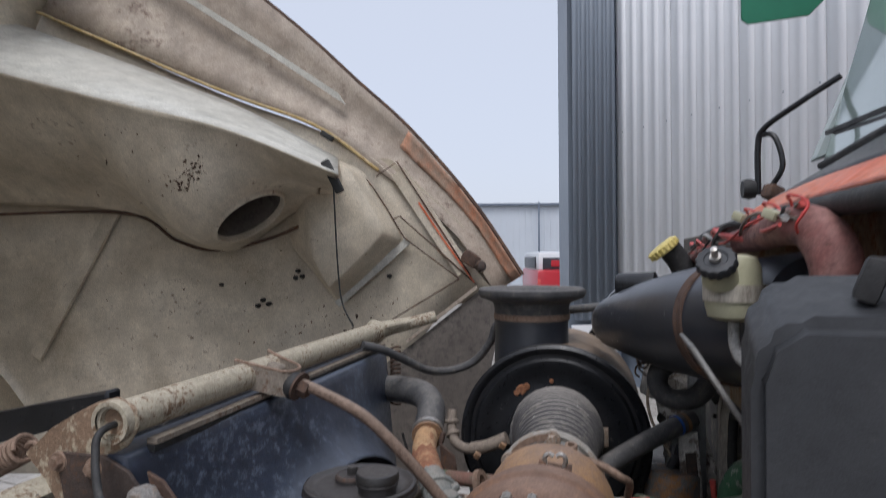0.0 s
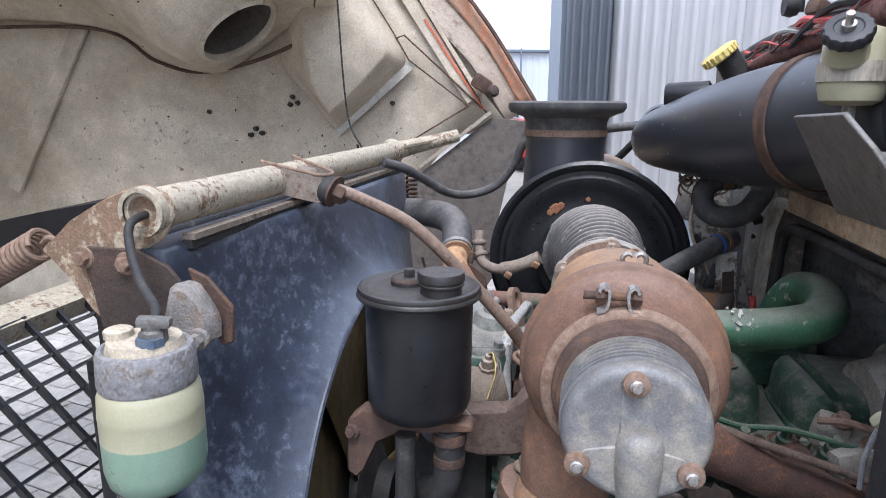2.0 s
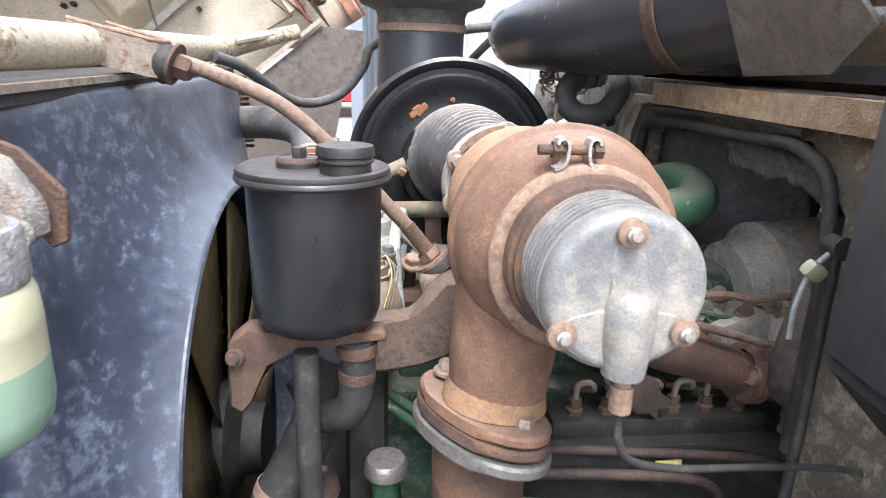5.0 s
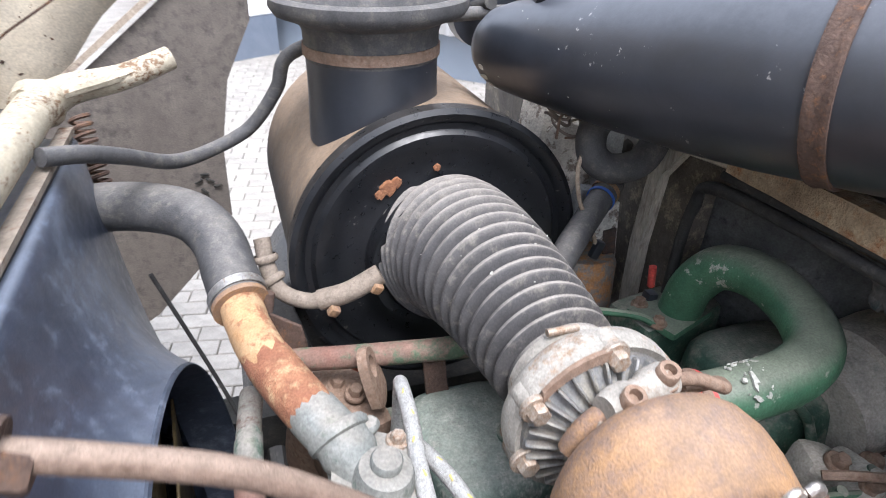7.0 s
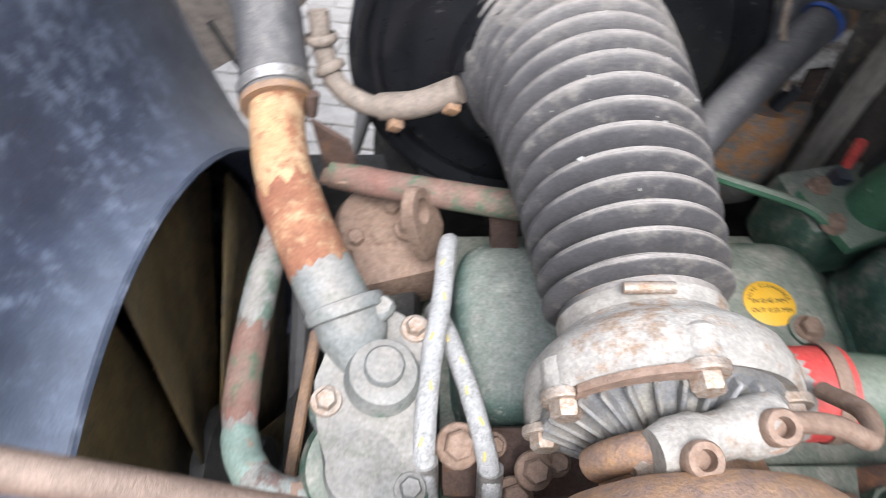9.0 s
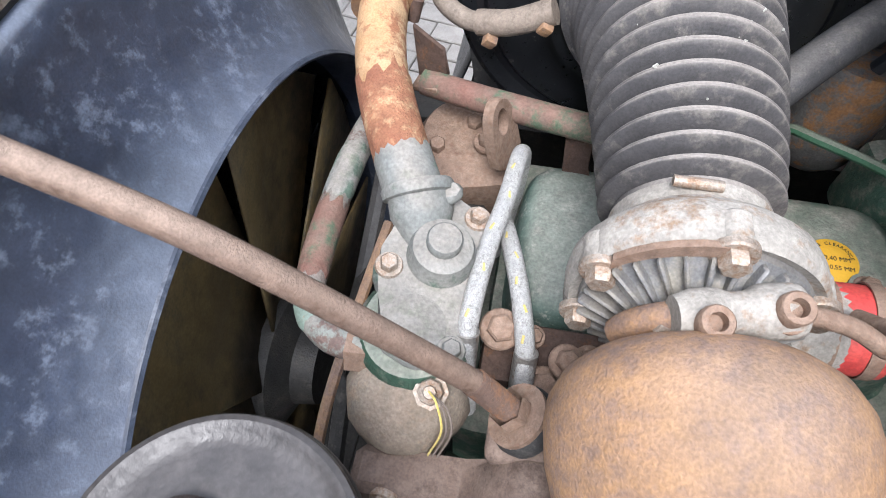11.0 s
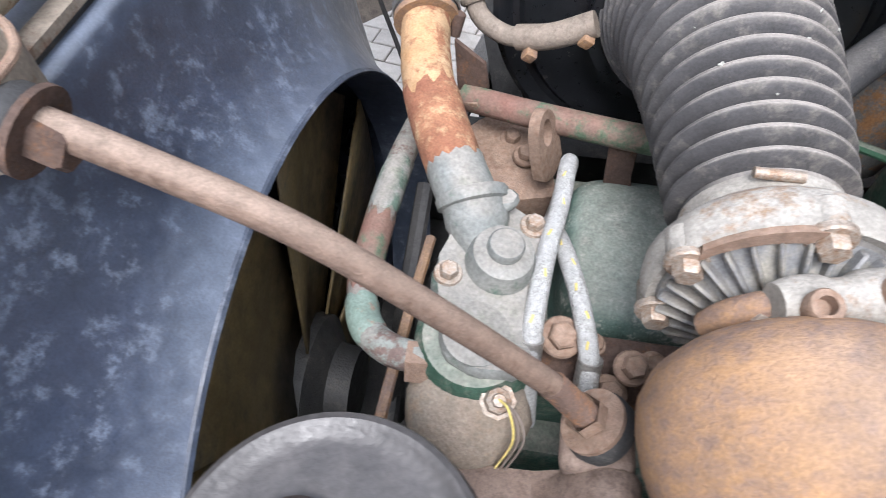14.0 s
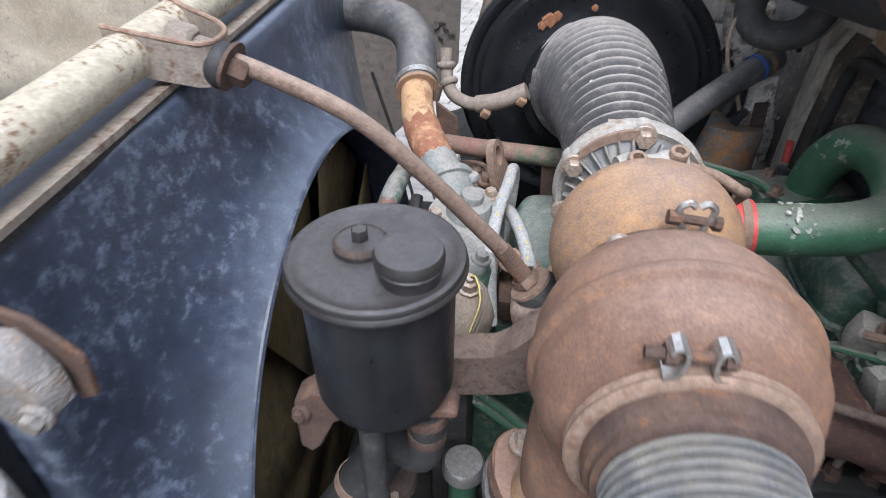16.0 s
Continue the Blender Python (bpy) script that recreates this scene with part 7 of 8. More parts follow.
rails = thing("fuel_rail_pipes", "dull steel fuel pipes running along the pump", "pipes", (0.1, 0.85, 0.97))
part("upper_pipe", tube([(-0.10, 0.85, 0.985), (0.05, 0.845, 0.978), (0.22, 0.84, 0.965), (0.30, 0.85, 0.94)], 0.0065, 10), RUST_BLACK, rails)
part("lower_pipe", tube([(-0.10, 0.84, 0.955), (0.05, 0.835, 0.950), (0.16, 0.83, 0.940), (0.20, 0.83, 0.91), (0.21, 0.84, 0.85)], 0.0075, 10), RUST_BLACK, rails)
part("green_pipe", tube([(-0.13, 0.84, 0.92), (0.0, 0.835, 0.905), (0.1, 0.83, 0.90)], 0.007, 10), GREEN, rails, "green painted pipe")
gl = thing("green_pipes", "pair of green painted engine pipes", "pipes", (-0.23, 1.0, 1.0))
for k in range(2):
    part("pipe", tube([(-0.32, 0.99 + 0.01 * k, 1.062 - 0.022 * k), (-0.25, 0.98, 1.012 - 0.022 * k), (-0.19, 0.97, 0.968 - 0.022 * k), (-0.14, 0.96, 0.93 - 0.022 * k)], 0.0075, 12), GREEN, gl)
fill = thing("oil_filler", "dull metal oil filler cap on a green neck", "oil filler", (-0.236, 0.90, 0.85))
part("neck", lathe([(0.6, 0.022), (0.903, 0.020), (0.913, 0.024), (0.921, 0.024)], (-0.236, 0.90, 0), (0, 0, 1), 24), GREEN, fill)
part("cap", lathe([(0.921, 0.024), (0.921, 0.029), (0.936, 0.029), (0.942, 0.025), (0.943, 0)], (-0.236, 0.90, 0), (0, 0, 1), 32), STEEL, fill, "round metal cap")
low = thing("front_pulley_cover", "dark brown oily casting below the reservoir", "casting", (-0.36, 0.95, 0.6), m=placed(0.05, 0.02, -0.14))
part("casting", tube([(-0.40, 0.86, 1.05), (-0.41, 0.87, 0.9), (-0.40, 0.9, 0.7), (-0.36, 1.0, 0.55)], [0.03, 0.045, 0.06, 0.07], 20), RUST_BLACK, low)
part("collar", clip_ring((-0.402, 0.862, 1.020), (-0.07, 0.07, -1), 0.036, 0.022), RUST_DARK, low, "rusty collar")
part("flange", lathe([(0.0, 0.0), (0.0, 0.052), (0.010, 0.054), (0.014, 0.050), (0.014, 0.0)], (-0.400, 0.860, 1.058), (0.07, -0.07, -1), 28), RUST_BLACK, low)
for k in range(4):
    t = radians(45 + 90 * k)
    part("bolt", hexbolt((-0.400 + 0.042 * math.cos(t), 0.860 + 0.042 * math.sin(t), 1.056), (0, 0, 1), 0.011, 0.008), BOLT, low)
chas = thing("chassis", "dark oily chassis rails and front axle", "chassis", (0.3, 1.2, 0.3))
for v in (0.72, 1.66):
    part("rail", box((0.9, v, 0.70), (3.4, 0.08, 0.24), bevel=0.01), DARK, chas)
part("crossmember", box((-0.60, 1.2, 0.52), (0.12, 1.0, 0.16), bevel=0.02), DARK, chas)
part("axle", tube([(0.1, 0.3, 0.48), (0.1, 0.8, 0.42), (0.1, 1.6, 0.42), (0.1, 2.1, 0.48)], 0.06, 16), DARK, chas)
part("steering_box", box((-0.30, 0.84, 0.72), (0.16, 0.14, 0.24), turn(0, 12, 0), 0.04), DARK, chas)
# dark filler pieces from here down, added to stand for the shade under the engine
part("under_tray", box((0.35, 1.05, 0.27), (1.75, 1.35, 0.02), bevel=0.004), DARK, chas)
part("crossmember", box((-0.42, 1.12, 0.50), (0.16, 1.30, 0.14), turn(0, 8, 0), 0.02), DARK, chas)
part("sump", box((0.10, 1.12, 0.52), (1.00, 0.62, 0.36), None, 0.05), DARK, chas)
part("skid_plate", box((-0.36, 1.10, 0.45), (0.40, 0.75, 0.02), turn(0, 25, 0), 0.004), DARK, chas)
wheel = thing("road_wheel", "black front tyre beneath the far mudguard", "wheel", (0.1, 2.1, 0.5))
part("tyre", lathe([(-0.13, 0.30), (-0.13, 0.44), (-0.10, 0.495), (0.10, 0.495), (0.13, 0.44), (0.13, 0.30), (-0.13, 0.30)], (0.12, 2.08, 0.497), (0, 1, 0), 56), RUBBER, wheel)
part("rim", lathe([(-0.12, 0.30), (-0.08, 0.28), (-0.04, 0.15), (-0.04, 0)], (0.12, 2.08, 0.497), (0, 1, 0), 40), ORANGE, wheel)
# unseen arch and panel, added to keep near-side light off the underside
near = thing("near_shade_guard", "unseen mudguard over the near front wheel, added to shade the underside", "mudguard", (0.1, 0.24, 0.9))
part("arch", grid_patch([[(-0.85, 0.02, 0.50), (-0.55, 0.02, 0.90), (-0.1, 0.02, 1.02), (0.5, 0.02, 1.02), (0.9, 0.02, 0.9)], [(-0.85, 0.44, 0.50), (-0.55, 0.44, 0.90), (-0.1, 0.44, 1.02), (0.5, 0.44, 1.02), (0.9, 0.44, 0.9)]], 24, 4), BLACK_PAINT, near, thick=0.006)
part("inner_panel", slab([(-0.85, 0.445, 0.45), (-0.55, 0.445, 0.89), (-0.1, 0.445, 1.01), (0.5, 0.445, 1.01), (0.9, 0.445, 0.89), (0.9, 0.445, 0.45)], (0, 1, 0), 0.006, 0), BLACK_PAINT, near)
nwheel = thing("road_wheel", "black front tyre beneath the near mudguard", "wheel", (0.1, 0.22, 0.5))
part("tyre", lathe([(-0.13, 0.30), (-0.13, 0.44), (-0.10, 0.475), (0.10, 0.475), (0.13, 0.44), (0.13, 0.30), (-0.13, 0.30)], (0.12, 0.22, 0.477), (0, 1, 0), 56), RUBBER, nwheel)
part("rim", lathe([(-0.12, 0.30), (-0.08, 0.28), (-0.04, 0.15), (-0.04, 0)], (0.12, 0.22, 0.477), (0, 1, 0), 40), ORANGE, nwheel)
guard = solo("black_mudguard", grid_patch([[(-0.42, 1.90, 0.55), (-0.25, 1.90, 0.92), (0.12, 1.90, 1.06), (0.5, 1.90, 0.92)], [(-0.42, 2.25, 0.55), (-0.25, 2.25, 0.92), (0.12, 2.25, 1.06), (0.5, 2.25, 0.92)]], 24, 4), BLACK_PAINT, "black mudguard arching over the far wheel", "mudguard", (0.1, 2.08, 1.0), thick=0.006)
strap_ = solo("black_drain_strap", band([(-0.33, 1.72, 1.06), (-0.30, 1.66, 0.98), (-0.262, 1.58, 0.86), (-0.24, 1.5, 0.7)], 0.045, 0.01, up=(1, 0, 0.4)), RUBBER, "black rubber strap hanging under the air cleaner", "strap", (-0.3, 1.66, 0.98))
thinw = solo("speed_cable", tube([(-0.49, 1.56, 1.20), (-0.445, 1.55, 1.05), (-0.41, 1.52, 0.95), (-0.37, 1.44, 0.86), (-0.30, 1.36, 0.82)], 0.0035, 8), RUBBER, "thin black cable looping behind the shroud", "cable", (-0.45, 1.55, 1.0))
drop = solo("intake_cable", tube([(-0.538, 1.405, 1.447), (-0.505, 1.445, 1.432), (-0.475, 1.50, 1.405), (-0.43, 1.58, 1.362), (-0.38, 1.64, 1.352), (-0.32, 1.66, 1.375), (-0.275, 1.66, 1.43), (-0.25, 1.66, 1.48), (-0.15, 1.68, 1.502), (0.0, 1.66, 1.525), (0.13, 1.62, 1.535)], 0.0105, 12), RUBBER_GREY, "sagging grey rubber cable from crossbar to air cleaner", "cable", (-0.4, 1.6, 1.4))

# right of the air cleaner: heater hoses, relay, struts
hh = thing("heater_hoses", "curled dusty black heater hoses by the bulkhead", "hose", (0.2, 1.45, 1.3))
part("upper_hose", tube([(0.188, 1.44, 1.427), (0.158, 1.432, 1.427), (0.130, 1.42, 1.408), (0.128, 1.41, 1.376), (0.155, 1.40, 1.356), (0.200, 1.395, 1.364), (0.232, 1.41, 1.40), (0.25, 1.46, 1.42)], 0.0215, 18), RUBBER_GREY, hh)
for k in range(4):
    part("ribbed_clip", clip_ring((0.163 + 0.005 * k, 1.433 + 0.001 * k, 1.428), (1, 0.15, 0.02), 0.022, 0.0035), RUST_PALE, hh)
part("lower_hose", tube([(0.20, 1.455, 1.305), (0.125, 1.397, 1.279), (0.07, 1.352, 1.258), (0.019, 1.306, 1.236), (-0.03, 1.275, 1.20)], 0.020, 18), RUBBER_GREY, hh)
part("blue_tie", clip_ring((0.166, 1.429, 1.294), (0.78, 0.58, 0.25), 0.0203, 0.005), BLUE, hh, "blue tape")
part("clip", clip_ring((0.180, 1.440, 1.298), (0.78, 0.58, 0.25), 0.0205, 0.008), RUST_ORANGE, hh)
rel = thing("starter_relay", "rust-stained grey canister on the bulkhead", "canister", (0.12, 1.5, 1.1))
REL = mat("rust_streaked_grey_paint", (0.16, 0.155, 0.145), (0.22, 0.21, 0.195), (0.40, 0.20, 0.08), 0.65, 0.2, 12, 60, 0.535, 0.05, 0.4)
part("canister", lathe([(0.0, 0), (0.002, 0.035), (0.02, 0.05), (0.05, 0.056), (0.14, 0.056), (0.15, 0.05), (0.15, 0)], (0.150, 1.43, 1.045), (0.05, 0.1, 1), 32), REL, rel)
part("bracket", box((0.185, 1.50, 1.20), (0.06, 0.03, 0.16), turn(0, 10, 0), 0.006), GREY_PAINT, rel)
part("tag", box((0.17, 1.462, 1.215), (0.02, 0.004, 0.06), turn(0, 15, 0), 0.002), BLACK_GLOSS, rel, "black label plate")
part("tab", box((0.14, 1.42, 1.16), (0.04, 0.02, 0.03), turn(20, 20, 10), 0.004), RUST_ORANGE, rel)
pipe2 = solo("bulkhead_pipe", tube([(0.10, 1.50, 1.44), (0.125, 1.5, 1.46), (0.17, 1.5, 1.465), (0.20, 1.5, 1.44)], 0.012, 10), RUST_PALE, "short dusty bracket hoop on the bulkhead", "bracket", (0.15, 1.5, 1.45))
bulk = thing("bulkhead_clutter", "grimy sprayed bulkhead fittings and loose wire", "fittings", (0.16, 1.55, 1.3))
part("fitting", box((0.16, 1.60, 1.36), (0.10, 0.06, 0.10), turn(0, 12, 20), 0.015), FLAKY, bulk)
bm = slab([(0.125, 1.53, 1.37), (0.16, 1.53, 1.385), (0.215, 1.53, 1.355), (0.24, 1.53, 1.25), (0.285, 1.53, 1.08), (0.16, 1.53, 1.05), (0.15, 1.53, 1.2)], (0, 1, 0), 0.02, 0.004)
part("coated_panel", bm, FLAKY, bulk, "panel with flaking cream-grey coating")
for k in range(3):
    part("looped_wire", tube([(0.10 + 0.012 * math.cos(t), 1.47 + 0.03 * math.sin(t), 1.415 + 0.008 * k + 0.004 * math.cos(2 * t + k)) for t in [0.5 * i for i in range(13)]], 0.0025, 6, 3), WIRE, bulk)
part("label_panel", slab([(0.168, 1.436, 1.270), (0.208, 1.436, 1.280), (0.220, 1.430, 1.10), (0.176, 1.430, 1.08)], (0, 1, 0), 0.008, 0.002), FLAKY, bulk, "pale flaking panel with a dark label")
part("dark_label", slab([(0.182, 1.432, 1.235), (0.203, 1.432, 1.238), (0.208, 1.430, 1.180), (0.186, 1.430, 1.177)], (0, -1, 0), 0.004, 0), RUST_BLACK, bulk, "scuffed dark label")
lo = random.Random(17)
for k in range(6):
    c, q, ph = V((0.105 + 0.012 * k, 1.445 + 0.01 * (k % 3), 1.405 + 0.010 * (k % 4))), 0.018 + 0.010 * lo.random(), lo.uniform(0, 6)
    part("wire_loop", tube([c + V((q * math.cos(t), 0.012 * math.sin(2 * t + ph), q * 0.8 * math.sin(t))) for t in [0.5 * i + ph for i in range(12)]], 0.0021, 6, 3), (RUST_PALE, WIRE, TAN_WIRE)[k % 3], bulk)
part("post", box((0.215, 1.50, 1.20), (0.035, 0.03, 0.42), None, 0.006), GREY_PAINT, bulk, "pale grey upright strip")
part("wire", tube([(0.145, 1.42, 1.43), (0.120, 1.41, 1.40), (0.105, 1.405, 1.36), (0.112, 1.40, 1.31), (0.135, 1.40, 1.27), (0.15, 1.40, 1.235)], 0.0032, 8), TAN_WIRE, bulk, "tan loose wire")
part("connector", box((0.152, 1.398, 1.225), (0.014, 0.012, 0.030), turn(0, 25, 0), 0.003), BLACK_GLOSS, bulk, "black plug on the wire")
part("clip_nut", lathe([(0, 0), (0, 0.0225), (0.012, 0.0225), (0.014, 0.017), (0.02, 0.017), (0.02, 0)], (0.189, 1.437, 1.428), (1, 0.1, 0), 6), GREEN_GREY, bulk, "pale green hose fitting")
rb = random.Random(11)
for k in range(14):
    p = (0.13 + rb.uniform(0, 0.13), 1.515, 1.07 + rb.uniform(0, 0.27))
    part("flake", lathe([(0, 0), (0, rb.uniform(0.005, 0.013)), (0.004, rb.uniform(0.003, 0.006)), (0.004, 0)], p, (rb.uniform(-0.3, 0.3), -1, rb.uniform(-0.3, 0.3)), 7, wobble=0.8), FLAKY if k % 2 else DARK, bulk)
part("red_tip", lathe([(0, 0.006), (0.035, 0.006), (0.036, 0)], (0.226, 1.35, 1.175), (-0.1, 0, 1), 10), RED, bulk, "red wire sleeve")
part("plug", box((0.222, 1.345, 1.145), (0.018, 0.018, 0.045), turn(0, 10, 0), 0.004), BLACK_GLOSS, bulk)
dip = thing("control_rod", "thin dusty vertical control rod", "rod", (0.20, 0.72, 1.1))
part("rod", tube([(0.190, 0.706, 1.00), (0.197, 0.714, 1.081), (0.206, 0.727, 1.199), (0.212, 0.735, 1.28)], 0.0062, 10), DARK, dip)
part("ball_joint", lathe([(-0.012, 0), (-0.01, 0.012), (0.01, 0.012), (0.012, 0)], (0.212, 0.735, 1.285), (0, 1, 0), 14), DARK, dip)
part("cable_tie", tube([(0.212, 0.735, 1.285), (0.185, 0.730, 1.262), (0.172, 0.726, 1.225), (0.171, 0.724, 1.19)], 0.0028, 8), GREY_PAINT, dip, "thin grey cable tied to the rod")
part("tape", box((0.186, 0.728, 1.262), (0.026, 0.014, 0.018), turn(20, 30, 15), 0.006, None, 2), BOTTLE, dip, "crumpled white tape")
DUSTY0 = mat("dust_brown_canister_paint", (0.085, 0.07, 0.06), (0.13, 0.105, 0.088), (0.06, 0.045, 0.038), 0.8, 0.0, 9, 60, 0.57, 0.07, 0.4, 300)
acc = thing("filter_canister", "round dark grey filter canister below the box", "canister", (0.30, 0.84, 1.15))
part("body", lathe([(-0.10, 0), (-0.098, 0.044), (-0.08, 0.056), (0.05, 0.056), (0.062, 0.050), (0.070, 0.030), (0.072, 0)], (0.325, 0.850, 1.130), (0.1, -0.1, 1), 36), DUSTY0, acc)
part("cap_nut", hexbolt((0.332, 0.843, 1.203), (0.1, -0.1, 1), 0.018, 0.012), BOLT, acc)
part("bleed_pipe", tube([(0.29, 0.815, 1.195), (0.285, 0.81, 1.225), (0.30, 0.80, 1.255), (0.33, 0.79, 1.27)], 0.0035, 8), WIRE, acc, "thin grey bleed pipe")

# rear of the engine, towards the bulkhead
rear = thing("rear_housing", "dust-coated round housing at the back of the engine", "housing", (0.5, 1.15, 1.0))
DUSTY = mat("dust_caked_iron", (0.38, 0.35, 0.30), (0.48, 0.445, 0.385), (0.24, 0.25, 0.21), 0.85, 0.0, 9, 60, 0.57, 0.07, 0.6, 300)
part("barrel", tube([(0.34, 1.12, 1.10), (0.5, 1.13, 1.12), (0.85, 1.14, 1.10)], [0.075, 0.095, 0.10], 28), DUSTY, rear)
part("flange", lathe([(-0.012, 0.085), (-0.012, 0.10), (0.012, 0.10), (0.012, 0.085)], (0.40, 1.124, 1.108), (1, 0.05, 0.06), 36), DUSTY, rear)
low_r = thing("pump_castings", "dust-brown castings and unions beside the heads", "castings", (0.36, 1.0, 1.0))
rr = random.Random(7)
for p, s_ in (((0.30, 1.02, 1.06), (0.09, 0.08, 0.07)), ((0.37, 0.99, 1.05), (0.06, 0.09, 0.09)), ((0.43, 1.02, 1.03), (0.08, 0.07, 0.08)), ((0.33, 0.96, 1.03), (0.06, 0.05, 0.06)), ((0.27, 1.05, 1.09), (0.05, 0.05, 0.05))):
    part("casting", box(p, s_, turn(rr.uniform(-20, 20), rr.uniform(-20, 20), rr.uniform(-30, 30)), 0.014), DUSTY, low_r)
for p in ((0.305, 1.0, 1.10), (0.36, 0.985, 1.10), (0.41, 1.0, 1.08), (0.275, 1.03, 1.118), (0.34, 1.03, 1.095)):
    part("union_nut", hexbolt(p, (rr.uniform(-0.3, 0.3), -0.4, 0.9), 0.017, 0.014), RUST_PALE, low_r)
part("union_pipe", tube([(0.24, 1.02, 1.12), (0.27, 1.0, 1.13), (0.31, 0.99, 1.125), (0.36, 0.99, 1.13), (0.40, 1.0, 1.11)], 0.006, 8), RUST_PALE, low_r)
inj2 = thing("injector_row", "oily green injector fittings along the cylinder heads", "fittings", (0.2, 1.04, 1.08))
for k in range(6):
    u = 0.075 + k * 0.062
    part("holder", lathe([(0, 0.016), (0.02, 0.016), (0.022, 0.012), (0.034, 0.012), (0.036, 0.008), (0.05, 0.007), (0.05, 0)], (u, 1.035 - 0.012 * (k % 2), 1.055), (0.05, -0.35, 0.93), 12), GREEN_DIRTY, inj2)
    part("nut", hexbolt((u + 0.028, 1.025, 1.072), (0, -0.3, 0.95), 0.016, 0.012), RUST_PALE if k % 2 else GREEN_DIRTY, inj2)
part("leak_off_pipe", tube([(0.03, 1.05, 1.13), (0.07, 1.03, 1.118), (0.13, 1.02, 1.10), (0.20, 1.01, 1.105), (0.30, 1.0, 1.09)], 0.0045, 8), GREEN, inj2, "thin green leak-off pipe")
part("clamped_pipe", tube([(0.06, 1.10, 1.180), (0.14, 1.085, 1.200), (0.204, 1.080, 1.203), (0.225, 1.080, 1.190), (0.283, 1.090, 1.132), (0.293, 1.086, 1.112), (0.296, 1.062, 1.065), (0.293, 1.046, 1.03)], 0.0066, 10), GREEN_DIRTY, inj2)
part("head_gutter", box((0.17, 1.04, 1.045), (0.36, 0.06, 0.03), turn(12, 0, 0), 0.008), GREEN_DIRTY, inj2)
part("spill_tank", box((0.16, 0.985, 1.05), (0.14, 0.04, 0.035), turn(20, 3, 0), 0.012), GREEN_DIRTY, inj2)
rodp = solo("throttle_rod", tube([(0.03, 0.895, 1.172), (0.10, 0.89, 1.150), (0.20, 0.885, 1.124), (0.30, 0.88, 1.096)], 0.0058, 10), FORGED, "thin rusty throttle rod above the manifold", "rod", (0.15, 0.9, 1.1))

# ---- fluid jar on its bracket ----
JAR_AT = placed(0.010, -0.040, 0.026) @ Matrix.Translation((-0.508, 0.590, 1.30)) @ Matrix.Scale(0.91, 4) @ Matrix.Translation((0.508, -0.590, -1.30))
jar = thing("antifreeze_jar", "plastic jar half full of green fluid with oxidised collar", "jar", (-0.511, 0.586, 1.165), m=JAR_AT)
J = V((-0.508, 0.590, 0))
part("filled_half", lathe([(1.178, 0), (1.178, 0.0258), (1.181, 0.0378), (1.191, 0.0464), (1.206, 0.0495), (1.2385, 0.0497)], J, (0, 0, 1), 48), LIQUID, jar, "lower half tinted by green fluid")
part("empty_half", lathe([(1.2385, 0.0497), (1.262, 0.0497), (1.264, 0.0501), (1.268, 0.0497), (1.284, 0.0486), (1.294, 0.0447), (1.298, 0.0404)], J, (0, 0, 1), 48), BOTTLE, jar, "yellowed empty half")
bm = lathe([(1.292, 0.0413), (1.292, 0.0462), (1.296, 0.0474), (1.326, 0.0462), (1.330, 0.0442), (1.331, 0.0396), (1.327, 0.0361)], J, (0, 0, 1), 48, wobble=0.02)
part("collar", bm, COLLAR, jar, "crusted grey aluminium collar")
BLUE_GREY = mat("dusty_blue_plastic", (0.06, 0.10, 0.17), (0.10, 0.14, 0.20), (0.18, 0.17, 0.15), 0.6, 0.0, 30, 120, 0.58, 0.06, 0.2)
CREAMTOP = mat("dusty_cream_top", (0.44, 0.38, 0.28), (0.52, 0.46, 0.36), (0.30, 0.26, 0.20), 0.8, 0.0, 20, 80, 0.58, 0.06, 0.3)
topj = part("top", lathe([(1.326, 0.0378), (1.338, 0.0344), (1.340, 0)], J, (0, 0, 1), 40), CREAMTOP, jar, "dusty cream top")
part("elbow_fitting", lathe([(1.338, 0.0135), (1.350, 0.0135), (1.352, 0.0105), (1.358, 0.0105), (1.358, 0)], J + V((0.018, -0.01, 0)), (0, 0, 1), 6), PLATE, topj)
part("elbow_head", box(J + V((0.022, -0.012, 1.360)), (0.032, 0.015, 0.010), turn(0, 5, 20), 0.004), PLATE, topj)
part("plug", lathe([(1.338, 0.014), (1.346, 0.014), (1.348, 0.010), (1.348, 0)], J + V((-0.025, -0.005, 0)), (0, 0, 1), 10), CREAMTOP, topj)
part("blue_ring", lathe([(1.337, 0.014), (1.345, 0.014), (1.345, 0)], J + V((0.018, -0.014, 0)), (0, 0, 1), 8), BLUE_GREY, topj, "blue ring under the fitting")
jb = thing("jar_bracket", "grey crusted cast bracket holding the jar", "bracket", (-0.48, 0.68, 1.33))
bm = slab([(-0.654, 0.660, 1.414), (-0.582, 0.660, 1.414), (-0.545, 0.660, 1.397), (-0.531, 0.660, 1.380), (-0.535, 0.660, 1.355), (-0.565, 0.660, 1.330), (-0.634, 0.660, 1.322), (-0.640, 0.660, 1.365)], (0, -1, 0), 0.006, 0.001)
part("side_plate", bm, RUST_BLACK, jb, "dark brown side plate")
for p in ((-0.647, 0.654, 1.402), (-0.595, 0.654, 1.398)):
    part("bolt", hexbolt(p, (0, -1, 0), 0.015, 0.009), RUST_PALE, jb, "rusty hexagon bolt")
